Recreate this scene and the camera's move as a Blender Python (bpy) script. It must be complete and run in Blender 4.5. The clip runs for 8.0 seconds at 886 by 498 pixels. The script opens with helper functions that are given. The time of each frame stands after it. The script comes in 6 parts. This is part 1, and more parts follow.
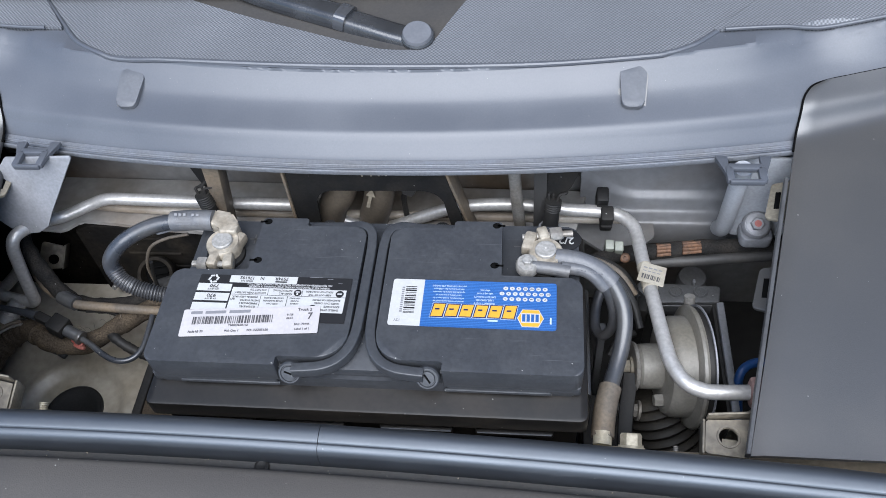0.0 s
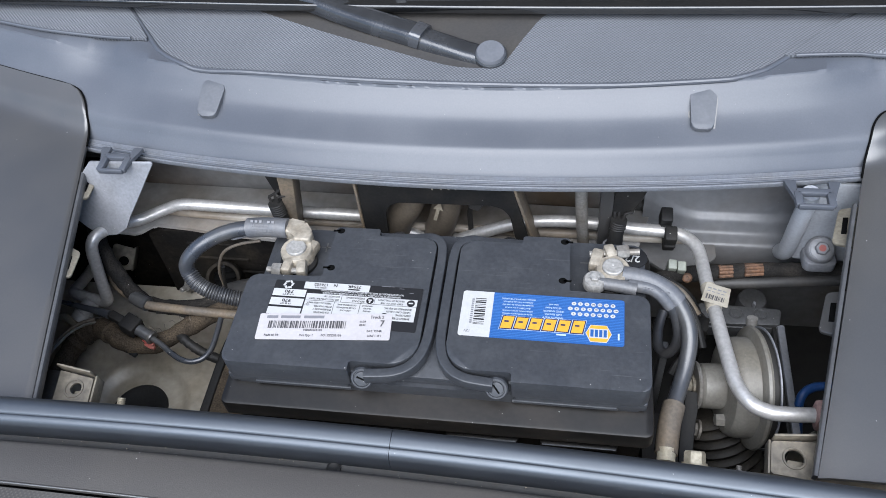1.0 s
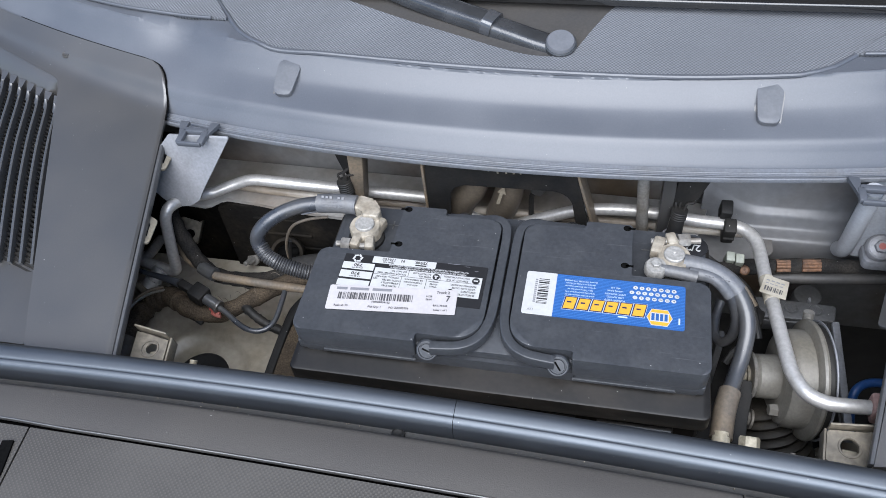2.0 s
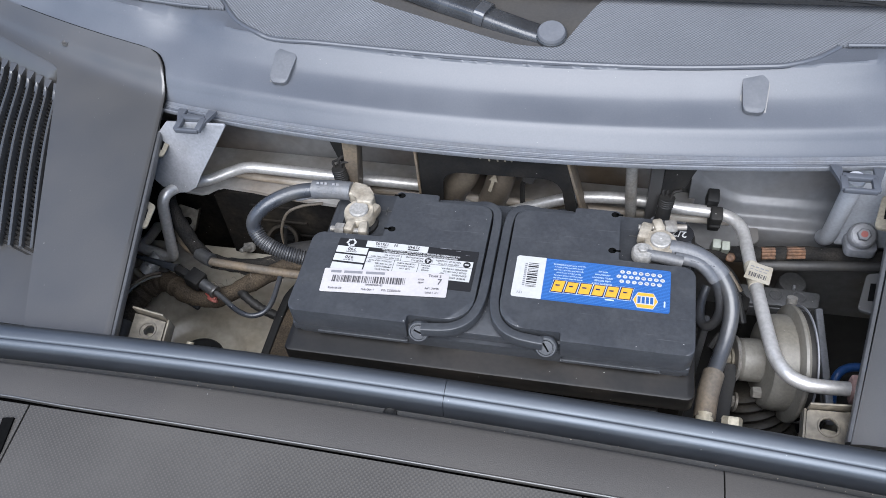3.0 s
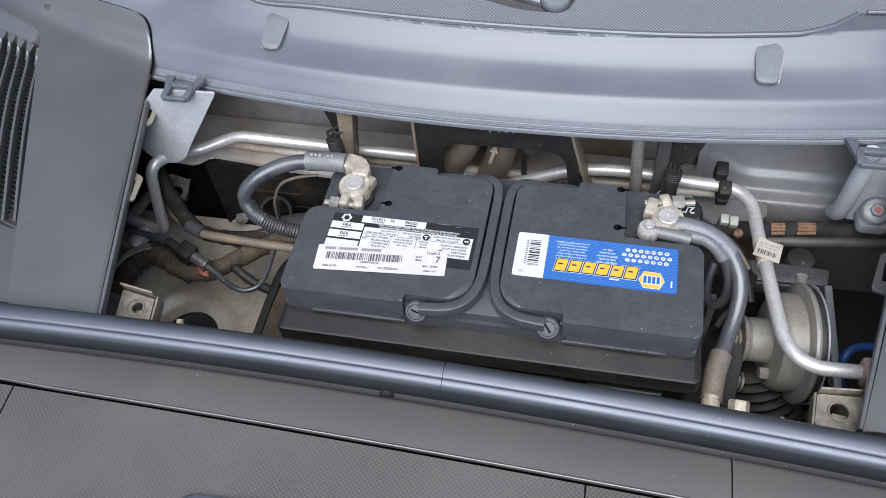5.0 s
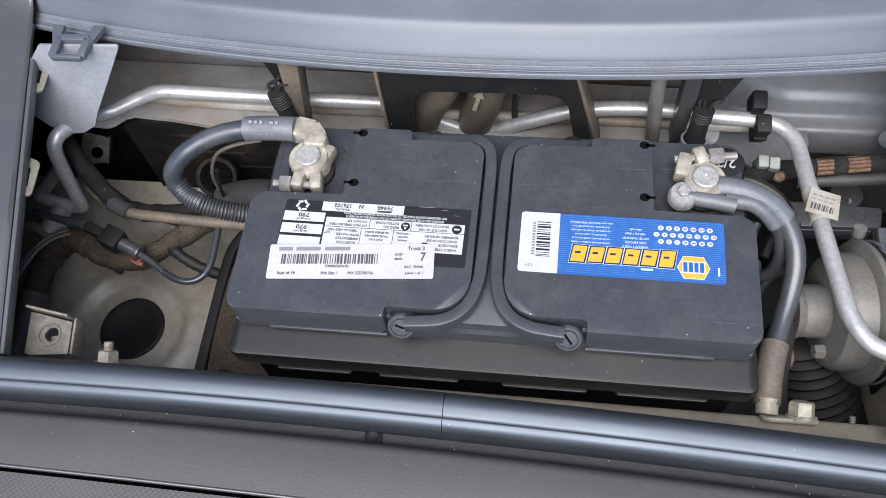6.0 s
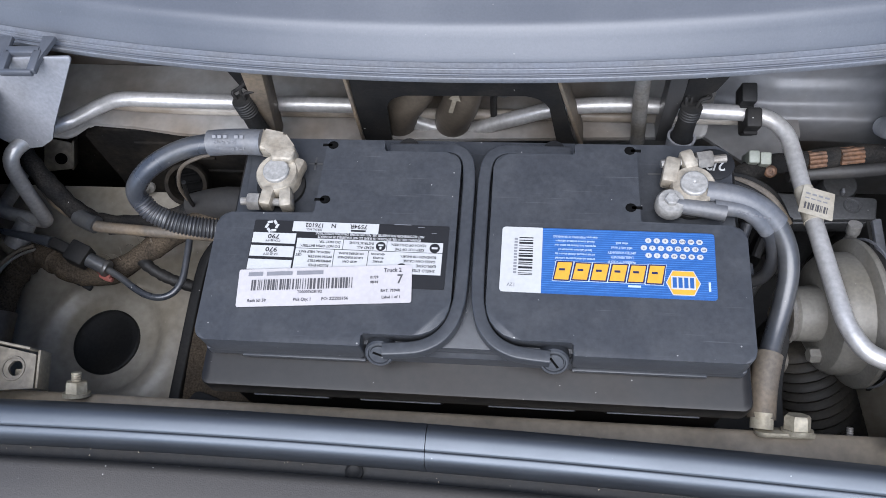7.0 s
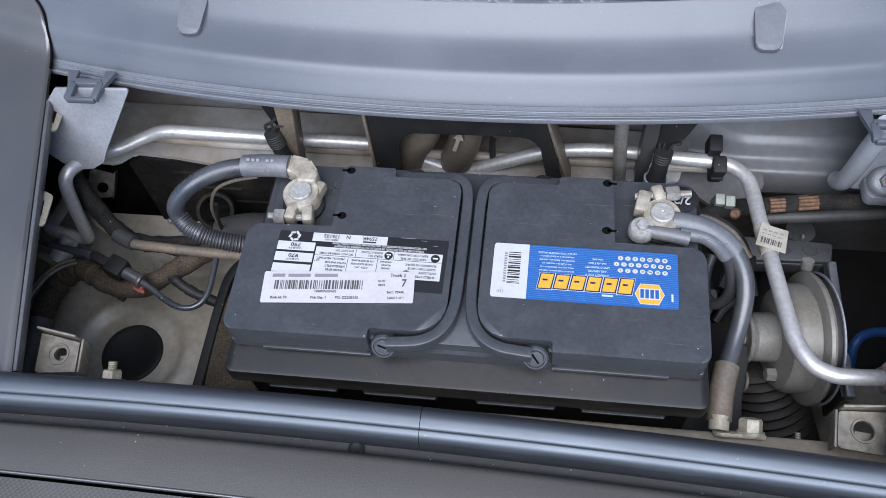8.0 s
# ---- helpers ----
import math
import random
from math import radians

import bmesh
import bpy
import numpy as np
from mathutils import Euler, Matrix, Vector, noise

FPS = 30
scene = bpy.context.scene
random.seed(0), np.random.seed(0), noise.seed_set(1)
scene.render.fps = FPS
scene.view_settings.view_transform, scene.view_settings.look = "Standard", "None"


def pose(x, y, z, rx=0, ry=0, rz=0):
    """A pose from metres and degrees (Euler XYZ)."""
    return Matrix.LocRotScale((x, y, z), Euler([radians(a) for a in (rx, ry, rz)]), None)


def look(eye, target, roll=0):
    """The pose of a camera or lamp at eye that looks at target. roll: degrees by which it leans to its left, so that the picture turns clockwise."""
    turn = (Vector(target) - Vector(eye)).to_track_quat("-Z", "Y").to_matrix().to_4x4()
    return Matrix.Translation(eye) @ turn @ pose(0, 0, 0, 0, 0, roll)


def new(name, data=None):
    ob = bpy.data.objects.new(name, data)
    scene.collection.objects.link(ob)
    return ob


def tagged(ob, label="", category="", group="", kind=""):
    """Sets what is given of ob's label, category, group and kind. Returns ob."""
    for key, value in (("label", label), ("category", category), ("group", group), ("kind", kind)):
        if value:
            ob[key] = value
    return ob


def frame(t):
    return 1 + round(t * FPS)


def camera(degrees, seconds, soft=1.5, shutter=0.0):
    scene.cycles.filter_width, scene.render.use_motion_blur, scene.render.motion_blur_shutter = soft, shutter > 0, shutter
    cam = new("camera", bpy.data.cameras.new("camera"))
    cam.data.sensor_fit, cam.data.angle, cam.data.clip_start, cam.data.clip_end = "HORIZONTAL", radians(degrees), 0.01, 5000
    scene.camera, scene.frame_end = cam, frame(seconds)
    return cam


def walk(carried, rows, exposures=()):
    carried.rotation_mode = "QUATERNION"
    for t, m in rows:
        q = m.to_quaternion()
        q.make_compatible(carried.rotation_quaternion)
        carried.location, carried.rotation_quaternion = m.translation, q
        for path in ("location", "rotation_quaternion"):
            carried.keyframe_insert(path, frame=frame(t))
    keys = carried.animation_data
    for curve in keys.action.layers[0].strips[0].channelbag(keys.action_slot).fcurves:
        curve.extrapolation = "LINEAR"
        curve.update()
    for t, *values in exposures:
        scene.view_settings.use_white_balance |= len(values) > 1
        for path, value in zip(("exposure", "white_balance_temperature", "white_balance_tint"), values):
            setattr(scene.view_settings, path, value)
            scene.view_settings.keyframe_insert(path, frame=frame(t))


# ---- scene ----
cam = camera(56.5, 8.0, soft=0.9)
PATH = [
    (0, (0.12, -0.367, 0.675), (-0.102, 0.871, -0.88), -6.7),
    (0.5, (0.121, -0.369, 0.679), (-0.086, 0.856, -0.889), -6.2),
    (1, (0.093, -0.381, 0.688), (-0.206, 0.877, -0.838), -7.3),
    (1.5, (0.071, -0.395, 0.694), (-0.306, 0.871, -0.807), -7.7),
    (1.7, (0.0695, -0.402, 0.6958), (-0.2301, 0.5952, -0.519), -7.6),
    (2.8, (0.0825, -0.4184, 0.6971), (-0.2222, 0.5695, -0.5241), -7.5),
    (3, (0.079, -0.425, 0.701), (-0.288, 0.812, -0.827), -7.0),
    (3.5, (0.086, -0.448, 0.708), (-0.283, 0.79, -0.818), -7.0),
    (4, (0.089, -0.454, 0.713), (-0.279, 0.787, -0.812), -6.9),
    (4.2, (0.088, -0.445, 0.71), (-0.275, 0.788, -0.822), -6.8),
    (5.3, (0.0562, -0.3805, 0.6615), (-0.2152, 0.5251, -0.6292), -6.9),
    (5.5, (0.046, -0.359, 0.64), (-0.271, 0.74, -1.0), -6.9),
    (5.8, (0.0459, -0.2997, 0.6354), (-0.1922, 0.4872, -0.7372), -9.3),
    (6, (0.033, -0.268, 0.625), (-0.215, 0.656, -1.132), -9.8),
    (6.2, (0.0358, -0.2456, 0.623), (-0.1894, 0.4426, -0.8038), -13.4),
    (6.5, (0.031, -0.227, 0.616), (-0.208, 0.627, -1.176), -11.7),
    (7, (0.036, -0.225, 0.619), (-0.185, 0.612, -1.183), -11.5),
    (7.2, (0.0365, -0.2267, 0.622), (-0.1445, 0.439, -0.8216), -11.9),
    (7.5, (0.034, -0.232, 0.625), (-0.183, 0.609, -1.176), -11.3),
    (7.7, (0.0375, -0.2462, 0.6299), (-0.1423, 0.4696, -0.7897), -10.3),
    (8, (0.049, -0.296, 0.662), (-0.191, 0.713, -1.048), -8.0),
]
walk(cam, [(t, look(eye, target, roll)) for t, eye, target, roll in PATH], [(0.0, 1.03, 5750, 10), (1.5, 1.04, 5800, 10), (3.5, 1.11, 5840, 11), (5.5, 1.15, 5950, 12), (6.5, 1.07, 5840, 13), (7.2, 0.95, 5680, 12), (8.0, 0.92, 5600, 12)])

# ---- world and light ----
SUN_UP, SUN_ROUND = radians(55), radians(180)
world = bpy.data.worlds.new("overcast_sky")
scene.world = world
world.use_nodes = True
wn = world.node_tree.nodes
sky = wn.new("ShaderNodeTexSky")
sky.sky_type = "NISHITA"
sky.sun_disc = False
sky.sun_elevation, sky.sun_rotation = SUN_UP, SUN_ROUND
sky.dust_density = 1.5
sky.air_density = 1.0
world.node_tree.links.new(sky.outputs[0], wn["Background"].inputs[0])
wn["Background"].inputs[1].default_value = 0.095
sun_data = bpy.data.lights.new("sun", "SUN")
sun_data.energy, sun_data.angle, sun_data.color = 3.65, radians(68), (1.0, 0.96, 0.90)
sun = new("sun", sun_data)
sun.matrix_basis = look((0.0, -1.40, 2.0), (0, 0, 0))

# ---- materials ----


def material(name, base, rough=0.5, metal=0.0, grain=0.0, grain_scale=400.0, stain=0.0, stain_scale=12.0, stain_color=None, bump=0.0, bump_scale=900.0, spec=0.5, coat=0.0, specks=0.0, scuffs=0.0, tint=None):
    """A surface with fine grain, larger stains and a light relief, at real size."""
    m = bpy.data.materials.new(name)
    m.use_nodes = True
    nt = m.node_tree
    n, link = nt.nodes, nt.links.new
    b = n["Principled BSDF"]
    b.inputs["Roughness"].default_value = rough
    b.inputs["Metallic"].default_value = metal
    b.inputs["Specular IOR Level"].default_value = spec
    b.inputs["Coat Weight"].default_value = coat
    b.inputs["Coat Roughness"].default_value = rough
    b.inputs["Coat IOR"].default_value = 1.8
    # Colours the reflections themselves.
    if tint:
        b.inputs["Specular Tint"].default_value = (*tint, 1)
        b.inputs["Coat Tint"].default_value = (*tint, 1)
    co = n.new("ShaderNodeTexCoord")
    col = n.new("ShaderNodeRGB")
    col.outputs[0].default_value = (*base, 1)
    out = col.outputs[0]
    if stain:
        t = n.new("ShaderNodeTexNoise")
        t.inputs["Scale"].default_value, t.inputs["Detail"].default_value = stain_scale, 6
        link(co.outputs["Object"], t.inputs["Vector"])
        r = n.new("ShaderNodeMapRange")
        r.inputs["From Min"].default_value, r.inputs["From Max"].default_value = 0.42, 0.68
        r.inputs["To Max"].default_value = stain
        link(t.outputs["Fac"], r.inputs["Value"])
        mix = n.new("ShaderNodeMix")
        mix.data_type = "RGBA"
        link(r.outputs[0], mix.inputs[0])
        link(out, mix.inputs[6])
        mix.inputs[7].default_value = (*(stain_color or [min(1, c * 1.8 + 0.02) for c in base]), 1)
        out = mix.outputs[2]
        rr = n.new("ShaderNodeMapRange")
        rr.inputs["To Min"].default_value, rr.inputs["To Max"].default_value = max(0, rough - 0.08), min(1, rough + 0.14)
        link(t.outputs["Fac"], rr.inputs["Value"])
        link(rr.outputs[0], b.inputs["Roughness"])
    if grain:
        g = n.new("ShaderNodeTexNoise")
        g.inputs["Scale"].default_value, g.inputs["Detail"].default_value = grain_scale, 3
        link(co.outputs["Object"], g.inputs["Vector"])
        gm = n.new("ShaderNodeMapRange")
        gm.inputs["From Min"].default_value, gm.inputs["From Max"].default_value = 0.3, 0.7
        gm.inputs["To Min"].default_value, gm.inputs["To Max"].default_value = 1 - grain, 1 + grain
        link(g.outputs["Fac"], gm.inputs["Value"])
        mul = n.new("ShaderNodeMix")
        mul.data_type, mul.blend_type = "RGBA", "MULTIPLY"
        mul.inputs[0].default_value = 1
        link(out, mul.inputs[6])
        link(gm.outputs[0], mul.inputs[7])
        out = mul.outputs[2]
    if specks:
        vo = n.new("ShaderNodeTexVoronoi")
        vo.inputs["Scale"].default_value = 150
        link(co.outputs["Object"], vo.inputs["Vector"])
        sp = n.new("ShaderNodeSeparateColor")
        link(vo.outputs["Color"], sp.inputs[0])
        size = n.new("ShaderNodeMath")
        size.operation = "POWER"
        link(sp.outputs[0], size.inputs[0])
        size.inputs[1].default_value = 4
        cut = n.new("ShaderNodeMath")
        cut.operation = "MULTIPLY"
        link(size.outputs[0], cut.inputs[0])
        cut.inputs[1].default_value = 0.085
        less = n.new("ShaderNodeMath")
        less.operation = "LESS_THAN"
        link(vo.outputs["Distance"], less.inputs[0])
        link(cut.outputs[0], less.inputs[1])
        amount = n.new("ShaderNodeMath")
        amount.operation = "MULTIPLY"
        link(less.outputs[0], amount.inputs[0])
        amount.inputs[1].default_value = specks
        mixs = n.new("ShaderNodeMix")
        mixs.data_type = "RGBA"
        link(amount.outputs[0], mixs.inputs[0])
        link(out, mixs.inputs[6])
        mixs.inputs[7].default_value = (0.55, 0.54, 0.5, 1)
        out = mixs.outputs[2]
    if scuffs:
        for turn, wide, k in ((0.3, 700.0, 22.0), (1.9, 500.0, 18.0)):
            mp = n.new("ShaderNodeMapping")
            mp.inputs["Rotation"].default_value[2] = turn
            mp.inputs["Scale"].default_value = (k, wide, k)
            link(co.outputs["Object"], mp.inputs["Vector"])
            sn = n.new("ShaderNodeTexNoise")
            sn.inputs["Scale"].default_value, sn.inputs["Detail"].default_value = 1.0, 2
            link(mp.outputs[0], sn.inputs["Vector"])
            sr = n.new("ShaderNodeMapRange")
            sr.inputs["From Min"].default_value, sr.inputs["From Max"].default_value = 0.70, 0.80
            sr.inputs["To Max"].default_value = scuffs
            link(sn.outputs["Fac"], sr.inputs["Value"])
            sm = n.new("ShaderNodeMix")
            sm.data_type = "RGBA"
            link(sr.outputs[0], sm.inputs[0])
            link(out, sm.inputs[6])
            sm.inputs[7].default_value = (0.16, 0.16, 0.165, 1)
            out = sm.outputs[2]
    link(out, b.inputs["Base Color"])
    if bump:
        t = n.new("ShaderNodeTexNoise")
        t.inputs["Scale"].default_value, t.inputs["Detail"].default_value = bump_scale, 2
        link(co.outputs["Object"], t.inputs["Vector"])
        bp = n.new("ShaderNodeBump")
        bp.inputs["Strength"].default_value, bp.inputs["Distance"].default_value = bump, 0.0004
        link(t.outputs["Fac"], bp.inputs["Height"])
        link(bp.outputs[0], b.inputs["Normal"])
    return m


def dotted(name, base, dot, pitch, rough, depth, low=0.40, high=0.62):
    """Moulded plastic with a fine lattice of dimples, pitch metres apart."""
    m = material(name, base, rough, grain=0.08, stain=0.25, stain_scale=9)
    nt = m.node_tree
    n, link = nt.nodes, nt.links.new
    b = n["Principled BSDF"]
    co = n.new("ShaderNodeTexCoord")
    sep = n.new("ShaderNodeSeparateXYZ")
    link(co.outputs["Object"], sep.inputs[0])

    def op(kind, a, c=None):
        x = n.new("ShaderNodeMath")
        x.operation = kind
        for i, v in enumerate((a, c)):
            if v is None:
                continue
            if isinstance(v, (int, float)):
                x.inputs[i].default_value = v
            else:
                link(v, x.inputs[i])
        return x.outputs[0]

    k = 2 * math.pi / pitch
    u = op("SINE", op("MULTIPLY", op("ADD", sep.outputs[0], sep.outputs[1]), k * 0.7071))
    v = op("SINE", op("MULTIPLY", op("SUBTRACT", sep.outputs[0], sep.outputs[1]), k * 0.7071))
    h = op("ADD", op("MULTIPLY", op("ADD", u, v), 0.25), 0.5)
    bp = n.new("ShaderNodeBump")
    bp.inputs["Strength"].default_value, bp.inputs["Distance"].default_value = 1.0, depth
    link(h, bp.inputs["Height"])
    link(bp.outputs[0], b.inputs["Normal"])
    old = b.inputs["Base Color"].links[0].from_socket
    mr = n.new("ShaderNodeMapRange")
    mr.inputs["From Min"].default_value, mr.inputs["From Max"].default_value = low, high
    link(h, mr.inputs["Value"])
    mix = n.new("ShaderNodeMix")
    mix.data_type = "RGBA"
    link(mr.outputs[0], mix.inputs[0])
    link(old, mix.inputs[6])
    mix.inputs[7].default_value = (*dot, 1)
    link(mix.outputs[2], b.inputs["Base Color"])
    return m


M = {
    "cowl": material("cowl_plastic", (0.061, 0.066, 0.077), 0.38, spec=0.66, grain=0.06, grain_scale=700, stain=0.4, stain_scale=9, stain_color=(0.11, 0.115, 0.125), bump=0.12, bump_scale=1500, specks=0.12),
    "grille": dotted("cowl_mesh_plastic", (0.132, 0.138, 0.149), (0.072, 0.075, 0.081), 0.0023, 0.42, 0.0002),
    "cover": material("cover_plastic", (0.042, 0.041, 0.040), 0.31, spec=1.0, grain=0.08, grain_scale=900, stain=0.45, stain_scale=7, stain_color=(0.075, 0.068, 0.058), bump=0.15, bump_scale=1800, specks=0.4),
    "liner": material("liner_plastic", (0.050, 0.046, 0.042), 0.46, spec=0.4, grain=0.1, grain_scale=800, stain=0.3, stain_scale=10, stain_color=(0.062, 0.056, 0.048), bump=0.35, bump_scale=1300, specks=0.5),
    "hatch": dotted("hatch_mesh_plastic", (0.043, 0.0395, 0.035), (0.070, 0.064, 0.056), 0.0024, 0.5, 0.0001, 0.60, 0.85),
    # The bluish tint puts the sky's sheen into the seal's reflections.
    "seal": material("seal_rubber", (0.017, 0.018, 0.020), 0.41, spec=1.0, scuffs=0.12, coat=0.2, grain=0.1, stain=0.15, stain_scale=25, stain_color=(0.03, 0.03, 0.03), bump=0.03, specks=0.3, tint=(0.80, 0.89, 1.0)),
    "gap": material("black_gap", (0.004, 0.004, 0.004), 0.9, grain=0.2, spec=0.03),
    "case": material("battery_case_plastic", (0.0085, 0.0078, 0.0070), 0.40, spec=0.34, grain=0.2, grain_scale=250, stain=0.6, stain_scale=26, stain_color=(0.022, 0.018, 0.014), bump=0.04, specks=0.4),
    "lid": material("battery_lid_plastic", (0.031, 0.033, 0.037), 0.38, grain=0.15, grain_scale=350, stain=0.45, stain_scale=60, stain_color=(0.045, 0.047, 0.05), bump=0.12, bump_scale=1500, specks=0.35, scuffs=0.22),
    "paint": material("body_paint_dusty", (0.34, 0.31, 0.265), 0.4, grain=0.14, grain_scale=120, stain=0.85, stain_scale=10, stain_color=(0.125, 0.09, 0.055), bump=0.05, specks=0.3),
    # Near-black base stands in for the shade deep in the bay.
    "paint_shade": material("bay_shade_paint", (0.018, 0.017, 0.0155), 0.6, grain=0.25, grain_scale=90, stain=0.7, stain_scale=13, stain_color=(0.014, 0.012, 0.01), bump=0.1),
    "flange": material("flange_paint", (0.27, 0.225, 0.165), 0.5, grain=0.15, grain_scale=160, stain=0.5, stain_scale=25, stain_color=(0.14, 0.115, 0.08), specks=0.3),
    "alu": material("aluminium_pipe", (0.44, 0.43, 0.415), 0.36, 0.5, grain=0.14, grain_scale=300, stain=0.55, stain_scale=30, stain_color=(0.27, 0.255, 0.23), bump=0.12),
    "steel": material("dull_steel", (0.27, 0.26, 0.24), 0.48, 0.5, grain=0.18, stain=0.7, stain_scale=45, stain_color=(0.14, 0.115, 0.085), bump=0.2),
    "zinc": material("grey_zinc_plate", (0.23, 0.235, 0.25), 0.42, 0.25, grain=0.12, stain=0.5, stain_scale=25, stain_color=(0.14, 0.135, 0.13), specks=0.4),
    "lead": material("clamp_metal", (0.34, 0.305, 0.245), 0.5, 0.3, grain=0.25, grain_scale=220, stain=0.75, stain_scale=70, stain_color=(0.17, 0.14, 0.1), bump=0.6, bump_scale=400),
    "post": material("lead_post", (0.3, 0.29, 0.27), 0.5, 0.3, grain=0.2, stain=0.5, stain_scale=120, stain_color=(0.2, 0.19, 0.17), bump=0.5, bump_scale=400),
    "cable": material("cable_sheath", (0.029, 0.032, 0.038), 0.26, spec=0.7, grain=0.15, stain=0.5, stain_scale=30, stain_color=(0.09, 0.086, 0.078), bump=0.1, specks=0.5),
    "sleeve": material("shrink_sleeve", (0.085, 0.088, 0.095), 0.38, grain=0.15, stain=0.6, stain_scale=45, stain_color=(0.16, 0.15, 0.135)),
    "dusty": material("dusty_sleeve", (0.105, 0.088, 0.068), 0.55, grain=0.2, stain=0.6, stain_scale=40, stain_color=(0.19, 0.14, 0.085)),
    "rubber": material("black_rubber", (0.011, 0.011, 0.011), 0.55, spec=0.35, grain=0.25, stain=0.4, stain_scale=35, stain_color=(0.03, 0.026, 0.02), bump=0.3),
    "black": material("black_plastic", (0.009, 0.009, 0.009), 0.62, grain=0.2, stain=0.45, stain_scale=30, stain_color=(0.028, 0.024, 0.019), bump=0.25, specks=0.5, spec=0.25),
    "hose": material("brown_rubber_hose", (0.075, 0.062, 0.047), 0.5, grain=0.15, stain=0.6, stain_scale=30, stain_color=(0.14, 0.115, 0.085)),
    "tape": material("cloth_tape", (0.060, 0.046, 0.031), 0.85, grain=0.5, grain_scale=700, stain=0.6, stain_scale=55, stain_color=(0.022, 0.019, 0.016), bump=1.0, bump_scale=900, spec=0.2),
    "booster": material("booster_paint", (0.172, 0.163, 0.142), 0.42, 0.1, grain=0.14, stain=0.65, stain_scale=25, stain_color=(0.09, 0.078, 0.056), specks=0.3),
    "white": material("label_white", (0.385, 0.385, 0.378), 0.45, grain=0.04, stain=0.25, stain_scale=60, stain_color=(0.33, 0.32, 0.30)),
    "slip": material("delivery_paper", (0.385, 0.365, 0.362), 0.5, grain=0.05, stain=0.35, stain_scale=50, stain_color=(0.32, 0.30, 0.295)),
    "slip_ink": material("faded_slip_ink", (0.055, 0.052, 0.055), 0.5, grain=0.15),
    "blue": material("label_blue", (0.018, 0.075, 0.235), 0.38, grain=0.12, grain_scale=900, stain=0.2, stain_scale=50, stain_color=(0.04, 0.105, 0.28)),
    "blue_light": material("label_pale_blue", (0.05, 0.135, 0.36), 0.4, grain=0.05),
    "print_pale": material("label_pale_print", (0.36, 0.43, 0.55), 0.45, grain=0.05),
    "blue_dark": material("label_dark_blue", (0.008, 0.012, 0.06), 0.4, grain=0.05),
    "yellow": material("label_yellow", (0.5, 0.27, 0.025), 0.4, grain=0.08),
    "ink": material("label_ink", (0.013, 0.013, 0.014), 0.42, spec=0.3, grain=0.05),
    "ink_grey": material("label_grey_ink", (0.16, 0.16, 0.17), 0.5, grain=0.05),
    "red": material("red_plastic", (0.3, 0.055, 0.045), 0.5, grain=0.15, stain=0.5, stain_scale=60, stain_color=(0.2, 0.13, 0.1)),
    "blue_hose": material("blue_plastic_hose", (0.012, 0.05, 0.17), 0.45, grain=0.15, stain=0.4, stain_scale=40, stain_color=(0.03, 0.05, 0.1)),
    "copper": material("copper_tape", (0.14, 0.075, 0.042), 0.6, 0.15, grain=0.4, stain=0.8, stain_scale=110, stain_color=(0.05, 0.032, 0.022)),
    "connector": material("grey_connector", (0.17, 0.18, 0.15), 0.5, grain=0.1, stain=0.4, stain_scale=60),
    "yellow_clip": material("dusty_clip_plastic", (0.185, 0.165, 0.125), 0.55, grain=0.2, stain=0.7, stain_scale=60, stain_color=(0.12, 0.095, 0.062)),
    "glass": material("windscreen_glass", (0.012, 0.013, 0.014), 0.06, grain=0.1),
    "trim": material("scuttle_trim_gloss", (0.006, 0.0062, 0.0065), 0.07, spec=0.9, grain=0.1, stain=0.3, stain_scale=30, stain_color=(0.02, 0.018, 0.015)),
    "well": material("cowl_well_plastic", (0.042, 0.040, 0.038), 0.5, grain=0.12, stain=0.5, stain_scale=18, stain_color=(0.055, 0.049, 0.041)),
    "lip": material("pale_lip_plastic", (0.115, 0.122, 0.136), 0.4, spec=0.6, grain=0.15, grain_scale=500, stain=0.6, stain_scale=40, stain_color=(0.1, 0.1, 0.1), bump=0.2),
    "buffer": material("buffer_rubber", (0.078, 0.082, 0.091), 0.42, spec=0.45, grain=0.08, stain=0.3, stain_scale=40, stain_color=(0.13, 0.132, 0.138), bump=0.1),
    "dark_wall": material("sky_block_dark", (0.05, 0.047, 0.043), 0.8, grain=0.2, grain_scale=60, stain=0.5, stain_scale=3, stain_color=(0.075, 0.068, 0.058)),
    "bulkhead": material("bulkhead_paint_dirty", (0.150, 0.149, 0.147), 0.36, grain=0.14, grain_scale=120, stain=0.9, stain_scale=9, stain_color=(0.085, 0.06, 0.036), bump=0.06, specks=0.3),
    "conduit": material("ribbed_conduit_plastic", (0.03, 0.031, 0.034), 0.36, grain=0.15, stain=0.4, stain_scale=40, stain_color=(0.06, 0.055, 0.048)),
    "bellows": material("dusty_bellows_rubber", (0.017, 0.0155, 0.013), 0.6, spec=0.3, grain=0.3, stain=0.6, stain_scale=45, stain_color=(0.045, 0.038, 0.028), bump=0.3),
    "duct": material("dirty_duct_plastic", (0.007, 0.0065, 0.006), 0.8, spec=0.12, grain=0.4, grain_scale=200, stain=0.8, stain_scale=28, stain_color=(0.022, 0.018, 0.013), bump=0.4, bump_scale=500, specks=0.4),
    "basin": material("basin_paint_dusty", (0.355, 0.325, 0.27), 0.34, grain=0.12, grain_scale=150, stain=0.6, stain_scale=14, stain_color=(0.22, 0.18, 0.12), bump=0.05, specks=0.3),
    "stamp": material("dim_stamp_ink", (0.115, 0.115, 0.12), 0.5, grain=0.2),
